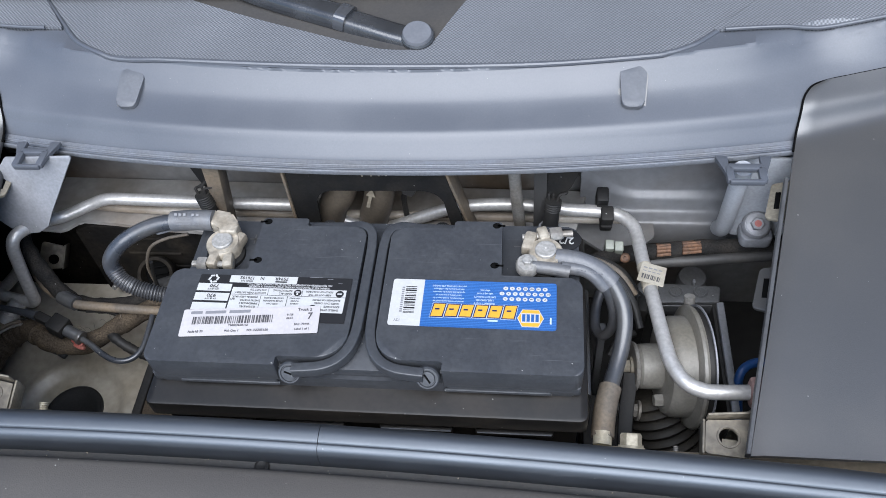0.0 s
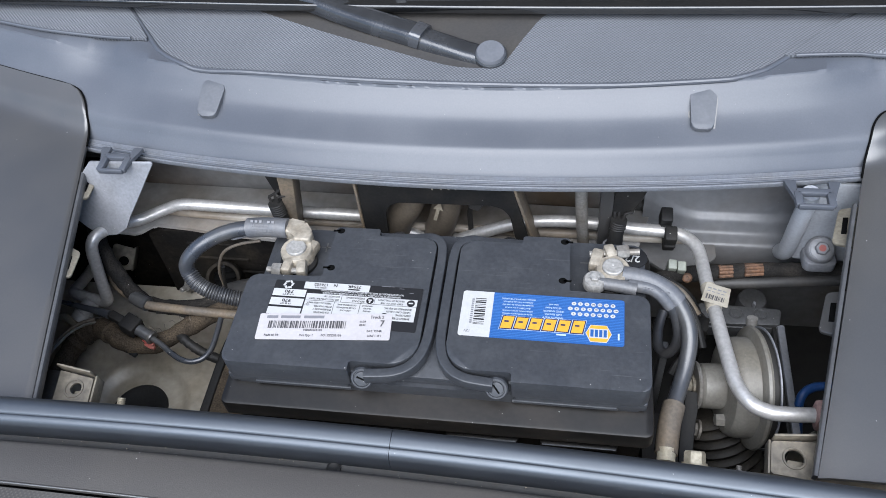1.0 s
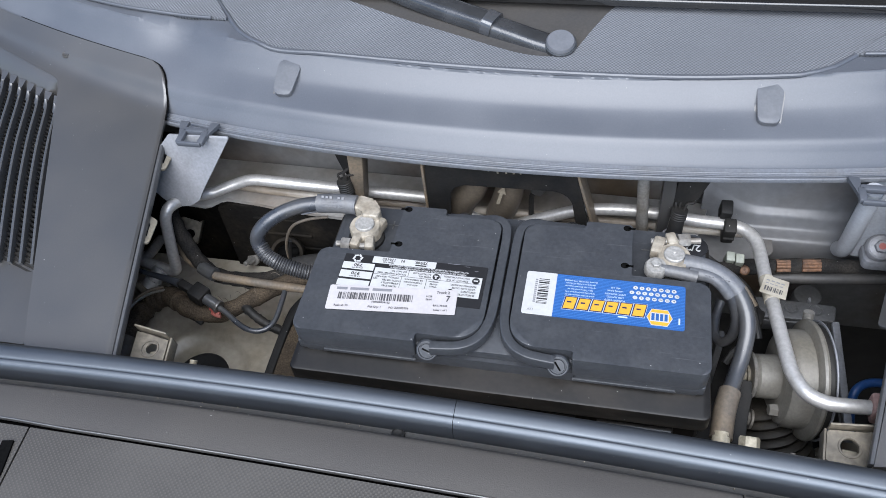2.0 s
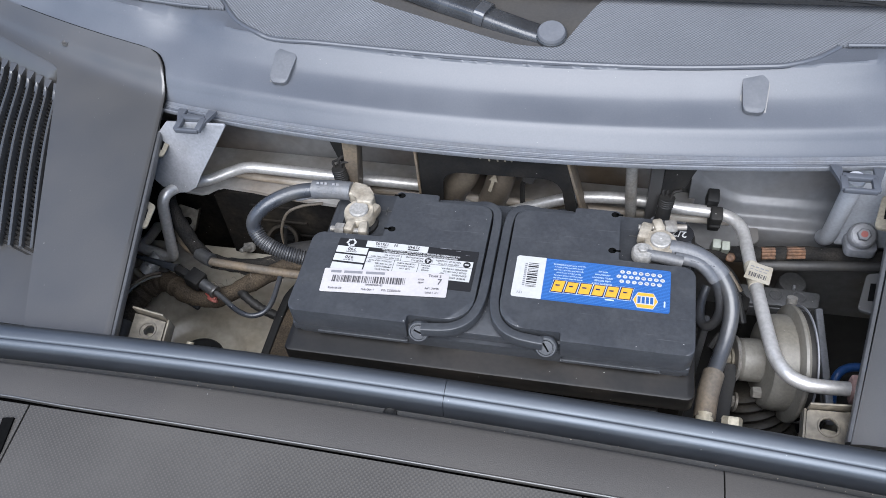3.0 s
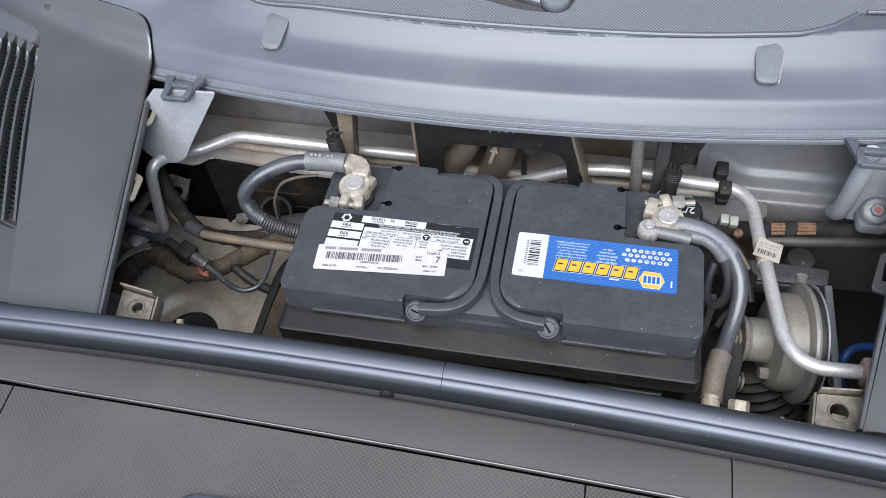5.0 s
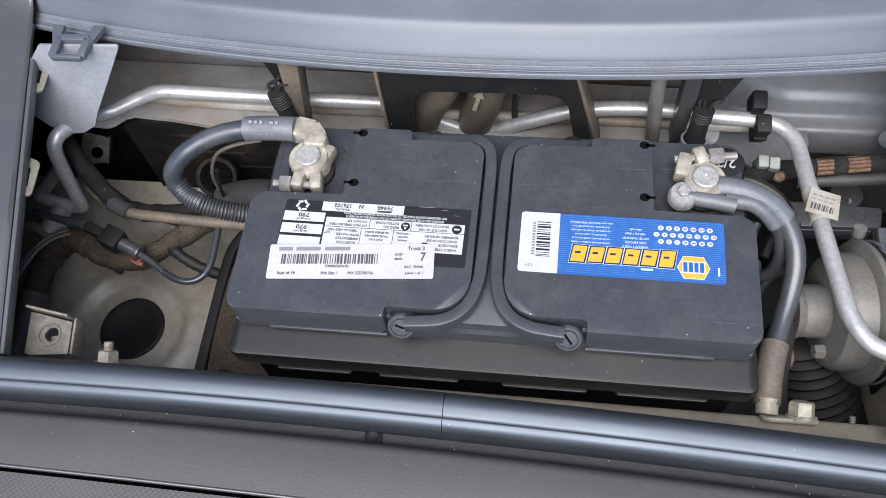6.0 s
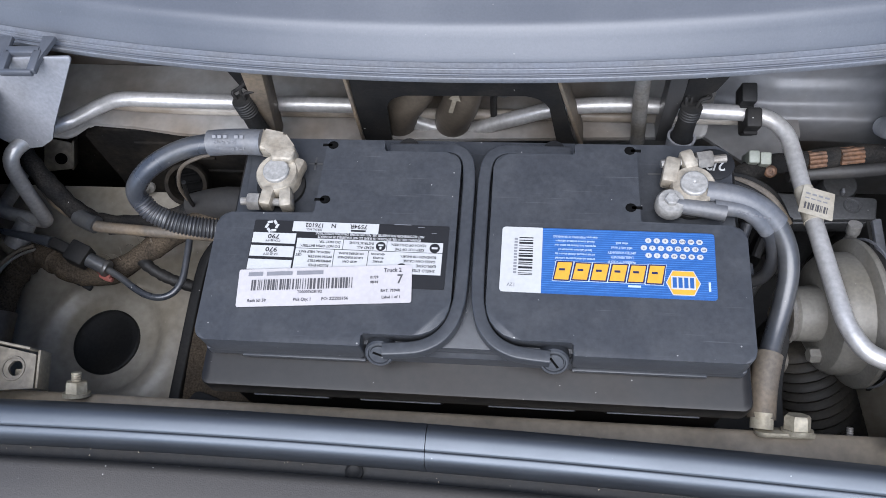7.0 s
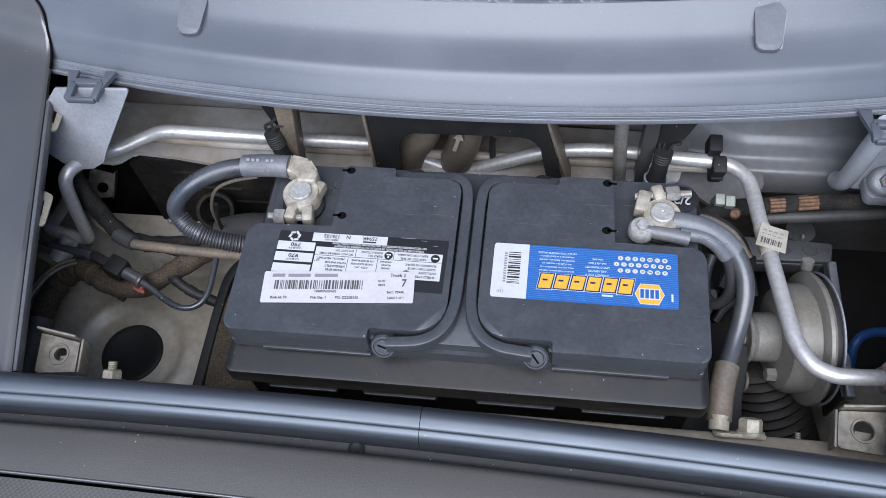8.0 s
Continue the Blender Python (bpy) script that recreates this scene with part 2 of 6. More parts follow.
    "wiper": material("wiper_paint", (0.020, 0.021, 0.023), 0.22, spec=0.9, grain=0.1, stain=0.3, stain_scale=40),
    "wiper_cap": material("wiper_cap_plastic", (0.088, 0.092, 0.102), 0.5, grain=0.08, stain=0.2, stain_scale=60),
    "dusty_metal": material("dusty_sheet_metal", (0.13, 0.115, 0.09), 0.5, 0.2, grain=0.25, grain_scale=200, stain=0.7, stain_scale=50, stain_color=(0.22, 0.19, 0.14), bump=0.2, specks=0.5),
    "plated": material("dusty_plated_steel", (0.4, 0.36, 0.27), 0.5, 0.25, grain=0.2, stain=0.6, stain_scale=80, stain_color=(0.24, 0.2, 0.13), bump=0.2),
    "zinc_dark": material("dark_pressed_steel", (0.085, 0.086, 0.088), 0.42, 0.3, grain=0.15, stain=0.5, stain_scale=35, stain_color=(0.05, 0.047, 0.042), bump=0.15, specks=0.4),
    "tape_black": material("black_cloth_tape", (0.012, 0.0115, 0.011), 0.8, grain=0.5, grain_scale=700, stain=0.6, stain_scale=60, stain_color=(0.038, 0.033, 0.027), bump=1.0, bump_scale=900, spec=0.2, specks=0.6),
    "hose_dark": material("dark_rubber_hose", (0.032, 0.031, 0.030), 0.5, grain=0.15, stain=0.5, stain_scale=35, stain_color=(0.06, 0.055, 0.048), bump=0.15, specks=0.4),
    "slat": material("intake_slat_plastic", (0.046, 0.047, 0.049), 0.30, spec=0.8, grain=0.1, stain=0.4, stain_scale=40, stain_color=(0.05, 0.048, 0.045), bump=0.1, specks=0.3),
    "lip_dark": material("worn_cover_edge", (0.060, 0.061, 0.063), 0.34, spec=0.7, grain=0.15, grain_scale=500, stain=0.7, stain_scale=45, stain_color=(0.035, 0.034, 0.033), bump=0.2),
    "trim_edge": material("trim_edge_gloss", (0.03, 0.032, 0.035), 0.12, spec=0.9, grain=0.1, stain=0.3, stain_scale=30, stain_color=(0.06, 0.06, 0.06)),
    "knuckle": material("knuckle_gloss_plastic", (0.045, 0.047, 0.052), 0.10, spec=1.0, grain=0.1, stain=0.5, stain_scale=60, stain_color=(0.03, 0.03, 0.03)),
    "panel_grey": material("grey_pressed_panel_paint", (0.150, 0.154, 0.161), 0.33, grain=0.1, grain_scale=140, stain=0.7, stain_scale=9, stain_color=(0.115, 0.098, 0.078), bump=0.04, specks=0.3),
    "shelf_paint": material("grey_shelf_paint", (0.26, 0.255, 0.245), 0.38, grain=0.14, grain_scale=120, stain=0.8, stain_scale=11, stain_color=(0.14, 0.105, 0.07), bump=0.05, specks=0.3),
    "bare": material("pale_zinc_paint", (0.34, 0.355, 0.38), 0.36, 0.1, grain=0.1, stain=0.45, stain_scale=22, stain_color=(0.21, 0.205, 0.2), specks=0.3),
    "pull": material("smooth_pull_plastic", (0.034, 0.038, 0.045), 0.3, spec=0.8, grain=0.08, stain=0.3, stain_scale=20, stain_color=(0.05, 0.05, 0.052), bump=0.05),
    "tag_paper": material("dusty_tag_paper", (0.31, 0.285, 0.23), 0.6, grain=0.1, stain=0.5, stain_scale=70, stain_color=(0.2, 0.17, 0.12)),
    "ground": material("concrete_ground", (0.2, 0.195, 0.19), 0.85, grain=0.15, grain_scale=40, stain=0.4, stain_scale=0.8),
    "brown": material("faded_brown_plastic", (0.16, 0.1, 0.085), 0.6, grain=0.15, stain=0.4, stain_scale=60),
}

# ---- mesh helpers ----


def finish(name, bm, mat, smooth=35):
    bmesh.ops.remove_doubles(bm, verts=bm.verts, dist=1e-6)
    bmesh.ops.recalc_face_normals(bm, faces=bm.faces)
    me = bpy.data.meshes.new(name)
    bm.to_mesh(me)
    bm.free()
    me.materials.append(M[mat])
    me.shade_smooth()
    me.set_sharp_from_angle(angle=radians(smooth))
    return me


def part(name, bm, mat, parent, label="", smooth=35):
    ob = new(name, finish(name, bm, mat, smooth))
    ob.parent = parent
    ob.matrix_parent_inverse = parent_world(parent).inverted()
    return tagged(ob, label) if label else ob


def parent_world(ob):
    """Where a thing or part stands: parts keep their places in world metres."""
    return ob.matrix_basis.copy() if ob.parent is None else Matrix()


def thing(name, at, label, category, group=""):
    ob = new(name)
    ob.empty_display_size = 0.01
    ob.matrix_basis = Matrix.Translation(at)
    return tagged(ob, label, category, group)


def solid(name, bm, mat, label, category, group="", kind="", smooth=35):
    return tagged(new(name, finish(name, bm, mat, smooth)), label, category, group, kind)


def bevel_sharp(bm, width, segments=2, angle=40):
    es = [e for e in bm.edges if len(e.link_faces) == 2 and e.calc_face_angle(0) > radians(angle)]
    if es and width > 0:
        bmesh.ops.bevel(bm, geom=es, offset=width, segments=segments, profile=0.5, affect="EDGES", clamp_overlap=True)


def box(center, size, bevel=0.0, turn=None, bm=None):
    """A box with eased edges; turn is a 4x4 rotation about its centre."""
    one = bmesh.new()
    bmesh.ops.create_cube(one, size=1, matrix=Matrix.Diagonal((*size, 1)))
    bevel_sharp(one, bevel)
    one.transform(Matrix.Translation(center) @ (turn or Matrix()))
    return join(bm, one)


def join(bm, one):
    if bm is None:
        return one
    me = bpy.data.meshes.new("scrap")
    one.to_mesh(me)
    one.free()
    bm.from_mesh(me)
    bpy.data.meshes.remove(me)
    return bm


def rounded(corners, steps=5):
    """A closed outline from (x, y, radius) corners."""
    out, n = [], len(corners)
    for i, (x, y, r) in enumerate(corners):
        p, a, b = Vector((x, y)), Vector(corners[i - 1][:2]), Vector(corners[(i + 1) % n][:2])
        u, v = (a - p), (b - p)
        lu, lv = u.length, v.length
        u, v = u / lu, v / lv
        half = u.angle(v) / 2
        if r < 1e-5 or half > 1.55:
            out.append(p)
            continue
        t = min(r / math.tan(half), lu * 0.49, lv * 0.49)
        r2 = t * math.tan(half)
        c = p + (u + v).normalized() * (r2 / math.sin(half))
        s, e = p + u * t - c, p + v * t - c
        turn = s.angle_signed(e)
        for k in range(steps + 1):
            w = s.copy()
            w.rotate(Matrix.Rotation(-turn * k / steps, 2))
            out.append(c + w)
    return [tuple(q) for q in out]


def prism(outline, z0, z1, bevel=0.0, m=None, bm=None, angle=50, segments=2):
    """An outline raised from z0 to z1, its rims eased."""
    one = bmesh.new()
    low = [one.verts.new((x, y, z0)) for x, y in outline]
    high = [one.verts.new((x, y, z1)) for x, y in outline]
    n = len(outline)
    top = one.faces.new(high)
    bottom = one.faces.new(low[::-1])
    for i in range(n):
        one.faces.new((low[i], low[(i + 1) % n], high[(i + 1) % n], high[i]))
    if bevel:
        rim = list(top.edges) + list(bottom.edges)
        bmesh.ops.bevel(one, geom=rim, offset=bevel, segments=segments, profile=0.5, affect="EDGES", clamp_overlap=True)
    bmesh.ops.triangulate(one, faces=[f for f in one.faces if len(f.verts) > 4])
    if m is not None:
        one.transform(m)
    return join(bm, one)


def curve_points(points, steps=6):
    """A smooth line through the points."""
    ps = [Vector(p) for p in points]
    if len(ps) < 3 or steps < 2:
        return ps
    out = []
    for i in range(len(ps) - 1):
        a, b, c, d = ps[max(i - 1, 0)], ps[i], ps[i + 1], ps[min(i + 2, len(ps) - 1)]
        for k in range(steps):
            t = k / steps
            out.append(0.5 * (2 * b + (c - a) * t + (2 * a - 5 * b + 4 * c - d) * t * t + (3 * b - a - 3 * c + d) * t**3))
    out.append(ps[-1])
    return out


def tube(points, radius, seg=14, steps=6, bm=None, ribs=None):
    """A round tube along a smooth line. ribs: (pitch, depth) for a corrugated one."""
    ps = curve_points(points, steps)
    if ribs:
        pitch, depth = ribs
        fine, rad, run = [], [], 0.0
        for a, b in zip(ps, ps[1:]):
            n = max(1, round((b - a).length / (pitch / 6)))
            for k in range(n):
                fine.append(a.lerp(b, k / n))
                rad.append(radius - depth * (0.5 - 0.5 * math.cos(2 * math.pi * run / pitch)) ** 2)
                run += (b - a).length / n
        ps, radii = fine, rad
    else:
        radii = [radius(i / (len(ps) - 1)) if callable(radius) else radius for i in range(len(ps))]
    one = bmesh.new()
    up, rings = None, []
    for i, p in enumerate(ps):
        along = (ps[min(i + 1, len(ps) - 1)] - ps[max(i - 1, 0)]).normalized()
        if up is None:
            up = along.orthogonal().normalized()
        up = (up - along * up.dot(along)).normalized()
        side = along.cross(up)
        rings.append([one.verts.new(p + radii[i] * (math.cos(2 * math.pi * k / seg) * up + math.sin(2 * math.pi * k / seg) * side)) for k in range(seg)])
    for a, b in zip(rings, rings[1:]):
        for k in range(seg):
            one.faces.new((a[k], a[(k + 1) % seg], b[(k + 1) % seg], b[k]))
    one.faces.new(rings[0][::-1])
    one.faces.new(rings[-1])
    return join(bm, one)


def strip(points, profile, steps=6, bm=None):
    """A closed (side, up) profile drawn along a level line; up stays world up."""
    ps = curve_points(points, steps)
    one, rings = bmesh.new(), []
    for i, p in enumerate(ps):
        along = (ps[min(i + 1, len(ps) - 1)] - ps[max(i - 1, 0)]).normalized()
        side = along.cross(Vector((0, 0, 1))).normalized()
        up = side.cross(along)
        rings.append([one.verts.new(p + side * s + up * u) for s, u in profile])
    n = len(profile)
    for a, b in zip(rings, rings[1:]):
        for k in range(n):
            one.faces.new((a[k], a[(k + 1) % n], b[(k + 1) % n], b[k]))
    caps = [one.faces.new(rings[0][::-1]), one.faces.new(rings[-1])]
    bmesh.ops.triangulate(one, faces=caps)
    return join(bm, one)


def lathe(profile, m=None, seg=32, bm=None):
    """A turned body from (radius, height) pairs, about its own z."""
    one, rings = bmesh.new(), []
    for r, z in profile:
        if r < 1e-6:
            rings.append([one.verts.new((0, 0, z))])
        else:
            rings.append([one.verts.new((r * math.cos(2 * math.pi * k / seg), r * math.sin(2 * math.pi * k / seg), z)) for k in range(seg)])
    for a, b in zip(rings, rings[1:]):
        for k in range(seg):
            q = [a[k % len(a)], a[(k + 1) % len(a)], b[(k + 1) % len(b)], b[k % len(b)]]
            q = [v for i, v in enumerate(q) if v not in q[:i]]
            if len(q) > 2:
                one.faces.new(q)
    hollow = len(rings[0]) > 2 and len(rings[-1]) > 2
    if hollow:
        a, b = rings[-1], rings[0]
        for k in range(seg):
            one.faces.new((a[k], a[(k + 1) % seg], b[(k + 1) % seg], b[k]))
    for ring, flip in ((rings[0], True), (rings[-1], False)):
        if len(ring) > 2 and not hollow:
            one.faces.new(ring[::-1] if flip else ring)
    if m is not None:
        one.transform(m)
    return join(bm, one)


def aim(at, axis):
    """A pose at a place whose z points along axis."""
    return Matrix.Translation(at) @ Vector(axis).to_track_quat("Z", "Y").to_matrix().to_4x4()


def hex_head(at, axis, r, h, bm=None, washer=0.0):
    m = aim(at, axis)
    if washer:
        bm = lathe([(0, 0), (washer, 0), (washer, h * 0.25), (0, h * 0.25)], m, 20, bm)
    return lathe([(0, 0), (r, 0), (r, h * 0.85), (r * 0.86, h), (0, h)], m, 6, bm)


def slab(fn, nu, nv, thick, bm=None):
    """A sheet fn(u, v) -> place over the unit square, given a thickness below."""
    one = bmesh.new()
    top = [[one.verts.new(fn(i / nu, j / nv)) for j in range(nv + 1)] for i in range(nu + 1)]
    low = [[one.verts.new(Vector(v.co) - Vector((0, 0, thick))) for v in row] for row in top]
    for i in range(nu):
        for j in range(nv):
            one.faces.new((top[i][j], top[i + 1][j], top[i + 1][j + 1], top[i][j + 1]))
            one.faces.new((low[i][j], low[i][j + 1], low[i + 1][j + 1], low[i + 1][j]))
    for i in range(nu):
        one.faces.new((top[i][0], low[i][0], low[i + 1][0], top[i + 1][0]))
        one.faces.new((top[i][nv], top[i + 1][nv], low[i + 1][nv], low[i][nv]))
    for j in range(nv):
        one.faces.new((top[0][j], top[0][j + 1], low[0][j + 1], low[0][j]))
        one.faces.new((top[nu][j], low[nu][j], low[nu][j + 1], top[nu][j + 1]))
    return join(bm, one)


def lettering(text, size, m, bm=None, wide=1.0):
    """Flat letters from the built-in font, middle at the pose m."""
    cu = bpy.data.curves.new("letters", "FONT")
    cu.body, cu.size, cu.align_x, cu.align_y = text, size, "CENTER", "CENTER"
    cu.resolution_u, cu.offset = 2, size * 0.018
    ob = new("letters", cu)
    me = bpy.data.meshes.new_from_object(ob.evaluated_get(bpy.context.evaluated_depsgraph_get()))
    bpy.data.objects.remove(ob)
    bpy.data.curves.remove(cu)
    one = bmesh.new()
    one.from_mesh(me)
    bpy.data.meshes.remove(me)
    one.transform(m @ Matrix.Diagonal((wide, 1, 1, 1)))
    return join(bm, one)


def bars(rects, z, m, bm=None):
    """Flat printed rectangles (x, y, width, height), centred, at height z of the pose m."""
    one = bmesh.new()
    for x, y, w, h in rects:
        one.faces.new([one.verts.new(m @ Vector((x + a * w / 2, y + b * h / 2, z))) for a, b in ((-1, -1), (1, -1), (1, 1), (-1, 1))])
    return join(bm, one)

# ---- the car body round the bay ----


def edge_y(x):
    """The cowl's lower front edge, bowed in plan."""
    return 0.078 + 0.36 * (x + 0.005) ** 2


COWL_PROFILE = curve_points([(0, 0.0105, 0.2105), (0, 0.0125, 0.2138), (0, 0.0155, 0.2176), (0, 0.0190, 0.2218), (0, 0.0220, 0.2254), (0, 0.0246, 0.2280), (0, 0.0272, 0.2295), (0, 0.0320, 0.2308), (0, 0.040, 0.2328), (0, 0.048, 0.2352), (0, 0.054, 0.2378), (0, 0.060, 0.2420), (0, 0.0655, 0.2467), (0, 0.070, 0.2504), (0, 0.0745, 0.2532), (0, 0.083, 0.2547), (0, 0.20, 0.264)], 5)
COWL_D = [p.y for p in COWL_PROFILE]
COWL_Z = [p.z for p in COWL_PROFILE]


def cowl_z(x, y):
    d = y - edge_y(x)
    d /= 1 + 0.17 * math.exp(-(((abs(x) - 0.340) / 0.036) ** 2)) * min(1.0, max(0.0, (d - 0.03) / 0.04))
    droop = 0.11 * min(x * x, 0.115) * min(1.0, max(0.0, (0.065 - d) / 0.045))
    return float(np.interp(d, COWL_D, COWL_Z)) - droop


def cowl_fn(u, v):
    x = -0.75 + 1.5 * u
    d = COWL_D[min(int(v * (len(COWL_D) - 1) + 0.5), len(COWL_D) - 1)]
    return Vector((x, edge_y(x) + d, cowl_z(x, edge_y(x) + d)))


cowl = thing("windscreen_cowl", (-0.01, 0.1, 0.2), "grey moulded plastic cowl panel below the windscreen", "car panel")
part("cowl_body", slab(cowl_fn, 480, len(COWL_D) - 1, 0.003), "cowl", cowl)
part("edge_lip", slab(lambda u, v: Vector((-0.70 + 1.4 * u, edge_y(-0.70 + 1.4 * u) + 0.0002 + 0.0110 * v, 0.2106 + 0.0022 * v - 0.11 * (1.4 * u - 0.7) ** 2)), 80, 4, 0.003), "lip", cowl, "pale flat lower lip")
for off, high, hue in ((0.0006, 0.0012, "lip"), (0.0032, 0.0009, "cowl"), (0.0066, 0.0010, "lip")):
    line = [(x / 100, edge_y(x / 100) + off, 0.2108 + 0.17 * off - 0.11 * (x / 100) ** 2) for x in range(-70, 71, 5)]
    part("edge_bead", strip(line, rounded([(-0.0009, -0.0022, 0.0002), (0.0009, -0.0022, 0.0002), (0.0007, high, 0.0006), (-0.0007, high, 0.0006)], 3), 2), hue, cowl, "thin moulded bead")
for sx, sy, lean in ((-0.2225, 0.1470, 0.12), (0.1935, 0.1465, 0.0)):
    tilt = math.atan2(cowl_z(sx, sy + 0.015) - cowl_z(sx, sy - 0.015), 0.03)
    bm = prism(rounded([(-0.0085, -0.0175, 0.0055), (0.0085, -0.0175, 0.0055), (0.0112 + 0.004 * lean, 0.012, 0.005), (0.006, 0.0175, 0.004), (-0.007, 0.0185, 0.005), (-0.0100, 0.012, 0.004)], 5), -0.006, 0.0040, 0.0013, segments=3)
    bm.transform(Matrix.Translation((sx, sy, cowl_z(sx, sy) + 0.0012)) @ Matrix.Rotation(tilt - 0.17, 4, "X") @ Matrix.Rotation(-lean * 0.5, 4, "Z"))
    # Slightly larger dark base draws the shade round the buffer.
    rim_shade = prism(rounded([(-0.0105, -0.0195, 0.0065), (0.0100, -0.0195, 0.0065), (0.0124 + 0.004 * lean, 0.012, 0.005), (0.0065, 0.0185, 0.004), (-0.0075, 0.0195, 0.005), (-0.0113, 0.012, 0.004)], 5), -0.004, 0.0006, 0.0003)
    rim_shade.transform(Matrix.Translation((sx, sy, cowl_z(sx, sy) + 0.0004)) @ Matrix.Rotation(tilt - 0.02, 4, "X") @ Matrix.Rotation(-lean * 0.5, 4, "Z"))
    part("buffer_shade", rim_shade, "cover", cowl, "dark rim painting the shade round the buffer")
    part("rubber_buffer", bm, "buffer", cowl, "small rounded grey rubber buffer")


def mesh_field(front, back, x0, x1, lift, nx=120):
    """A panel on the cowl's rising top, between two lines in plan; its rims sink in."""
    fx, fy = zip(*front)
    bx, by = zip(*back)

    def fn(u, v):
        x = x0 + (x1 - x0) * u
        ya, yb = float(np.interp(x, fx, fy)), float(np.interp(x, bx, by))
        y = ya + max(0.0005, yb - ya) * max(0.0, (v * 41 - 1) / 40)
        return Vector((x, y, cowl_z(x, y) + (lift if v > 0.01 else -0.003)))

    return slab(fn, nx, 41, 0.002)


def smooth_line(points):
    return [(p.x * 1.015, p.y + 0.007) for p in curve_points([(x, y, 0) for x, y in points], 5)]


front = smooth_line([(-0.345, 0.266), (-0.327, 0.243), (-0.285, 0.192), (-0.272, 0.179), (-0.254, 0.168), (-0.230, 0.160), (-0.165, 0.154), (-0.064, 0.1475), (0.031, 0.146), (0.121, 0.1487), (0.200, 0.1578), (0.218, 0.1620), (0.234, 0.1690), (0.252, 0.1825), (0.340, 0.262)])
back = smooth_line([(-0.345, 0.268), (-0.30, 0.266), (-0.25, 0.262), (-0.185, 0.232), (-0.125, 0.207), (-0.070, 0.187), (-0.018, 0.169), (0.008, 0.1655), (0.022, 0.1675), (0.033, 0.176), (0.045, 0.202), (0.060, 0.231), (0.072, 0.241), (0.090, 0.247), (0.340, 0.264)])
part("mesh_panel", mesh_field([(x, y + 0.0030) for x, y in front], back, -0.348, 0.343, 0.0010, 420), "grille", cowl, "grey plastic with a fine dimpled mesh")
side_l = smooth_line([(-0.74, 0.345), (-0.60, 0.276), (-0.522, 0.246), (-0.477, 0.230), (-0.406, 0.211), (-0.342, 0.2015), (-0.2930, 0.1965)])
part("mesh_panel", mesh_field(side_l, smooth_line([(-0.74, 0.36), (-0.56, 0.30), (-0.36, 0.282), (-0.3460, 0.264), (-0.3245, 0.2395), (-0.2930, 0.1985)]), -0.74, -0.2974, 0.0034, 320), "grille", cowl, "grey plastic with a fine dimpled mesh")
side_r = smooth_line([(0.2545, 0.1865), (0.282, 0.1895), (0.335, 0.195), (0.41, 0.210), (0.55, 0.246), (0.70, 0.306)])
part("mesh_panel", mesh_field(side_r, smooth_line([(0.2545, 0.188), (0.2965, 0.226), (0.345, 0.262), (0.36, 0.278), (0.55, 0.30), (0.70, 0.36)]), 0.2583, 0.70, 0.0034, 320), "grille", cowl, "grey plastic with a fine dimpled mesh")

# Smooth rounded lips along the mesh panels' fronts.
for line, r, up in (([(x, y + 0.0014) for x, y in front], 0.0024, 0.0), (side_l[:-2], 0.0017, 0.0030), (side_r[2:], 0.0017, 0.0030)):
    part("panel_lip", tube([(x, y, cowl_z(x, y) + up) for x, y in line[::2]], r, 10, 2), "cowl", cowl, "smooth rounded lip of the mesh panel")

WELL_X, WELL_Y = zip(*back)


def well_fn(u, v):
    x = -0.26 + 0.355 * u
    y0 = float(np.interp(x, WELL_X, WELL_Y)) - 0.004
    y = y0 + (0.285 - y0) * v
    return Vector((x, y, cowl_z(x, y) + 0.0002))


part("wiper_well", slab(well_fn, 70, 10, 0.002), "well", cowl, "smooth dark well round the wiper pivot")

screen = thing("windscreen", (0, 0.30, 0.28), "dark windscreen glass above black scuttle trim", "window")
part("glass", slab(lambda u, v: Vector((-0.75 + 1.5 * u, 0.2625 + 0.55 * v + 0.25 * (u - 0.5) ** 2, 0.277 + 0.30 * v)), 20, 4, 0.005), "glass", screen)
part("lower_trim", strip([(x / 10, 0.2575 + 0.05 * (x / 10) ** 2, 0.2710) for x in range(-7, 8)], rounded([(-0.026, -0.006, 0.001), (0.024, -0.004, 0.002), (0.024, 0.004, 0.002), (-0.026, 0.000, 0.002)], 3), 3), "trim", screen, "glossy black scuttle trim")
part("trim_bead", strip([(x / 10, 0.2360 + 0.05 * (x / 10) ** 2, 0.2722) for x in range(-7, 8)], rounded([(-0.0014, -0.0025, 0.001), (0.0014, -0.0025, 0.001), (0.0014, 0.001, 0.001), (-0.0014, 0.001, 0.001)], 2), 3), "trim_edge", screen, "thin glossy bead")
part("trim_bead", strip([(x / 10, 0.2495 + 0.05 * (x / 10) ** 2, 0.2745) for x in range(-7, 8)], rounded([(-0.0007, -0.0012, 0.0003), (0.0007, -0.0012, 0.0003), (0.0007, 0.0008, 0.0003), (-0.0007, 0.0008, 0.0003)], 2), 3), "trim_edge", screen, "thin glossy bead")

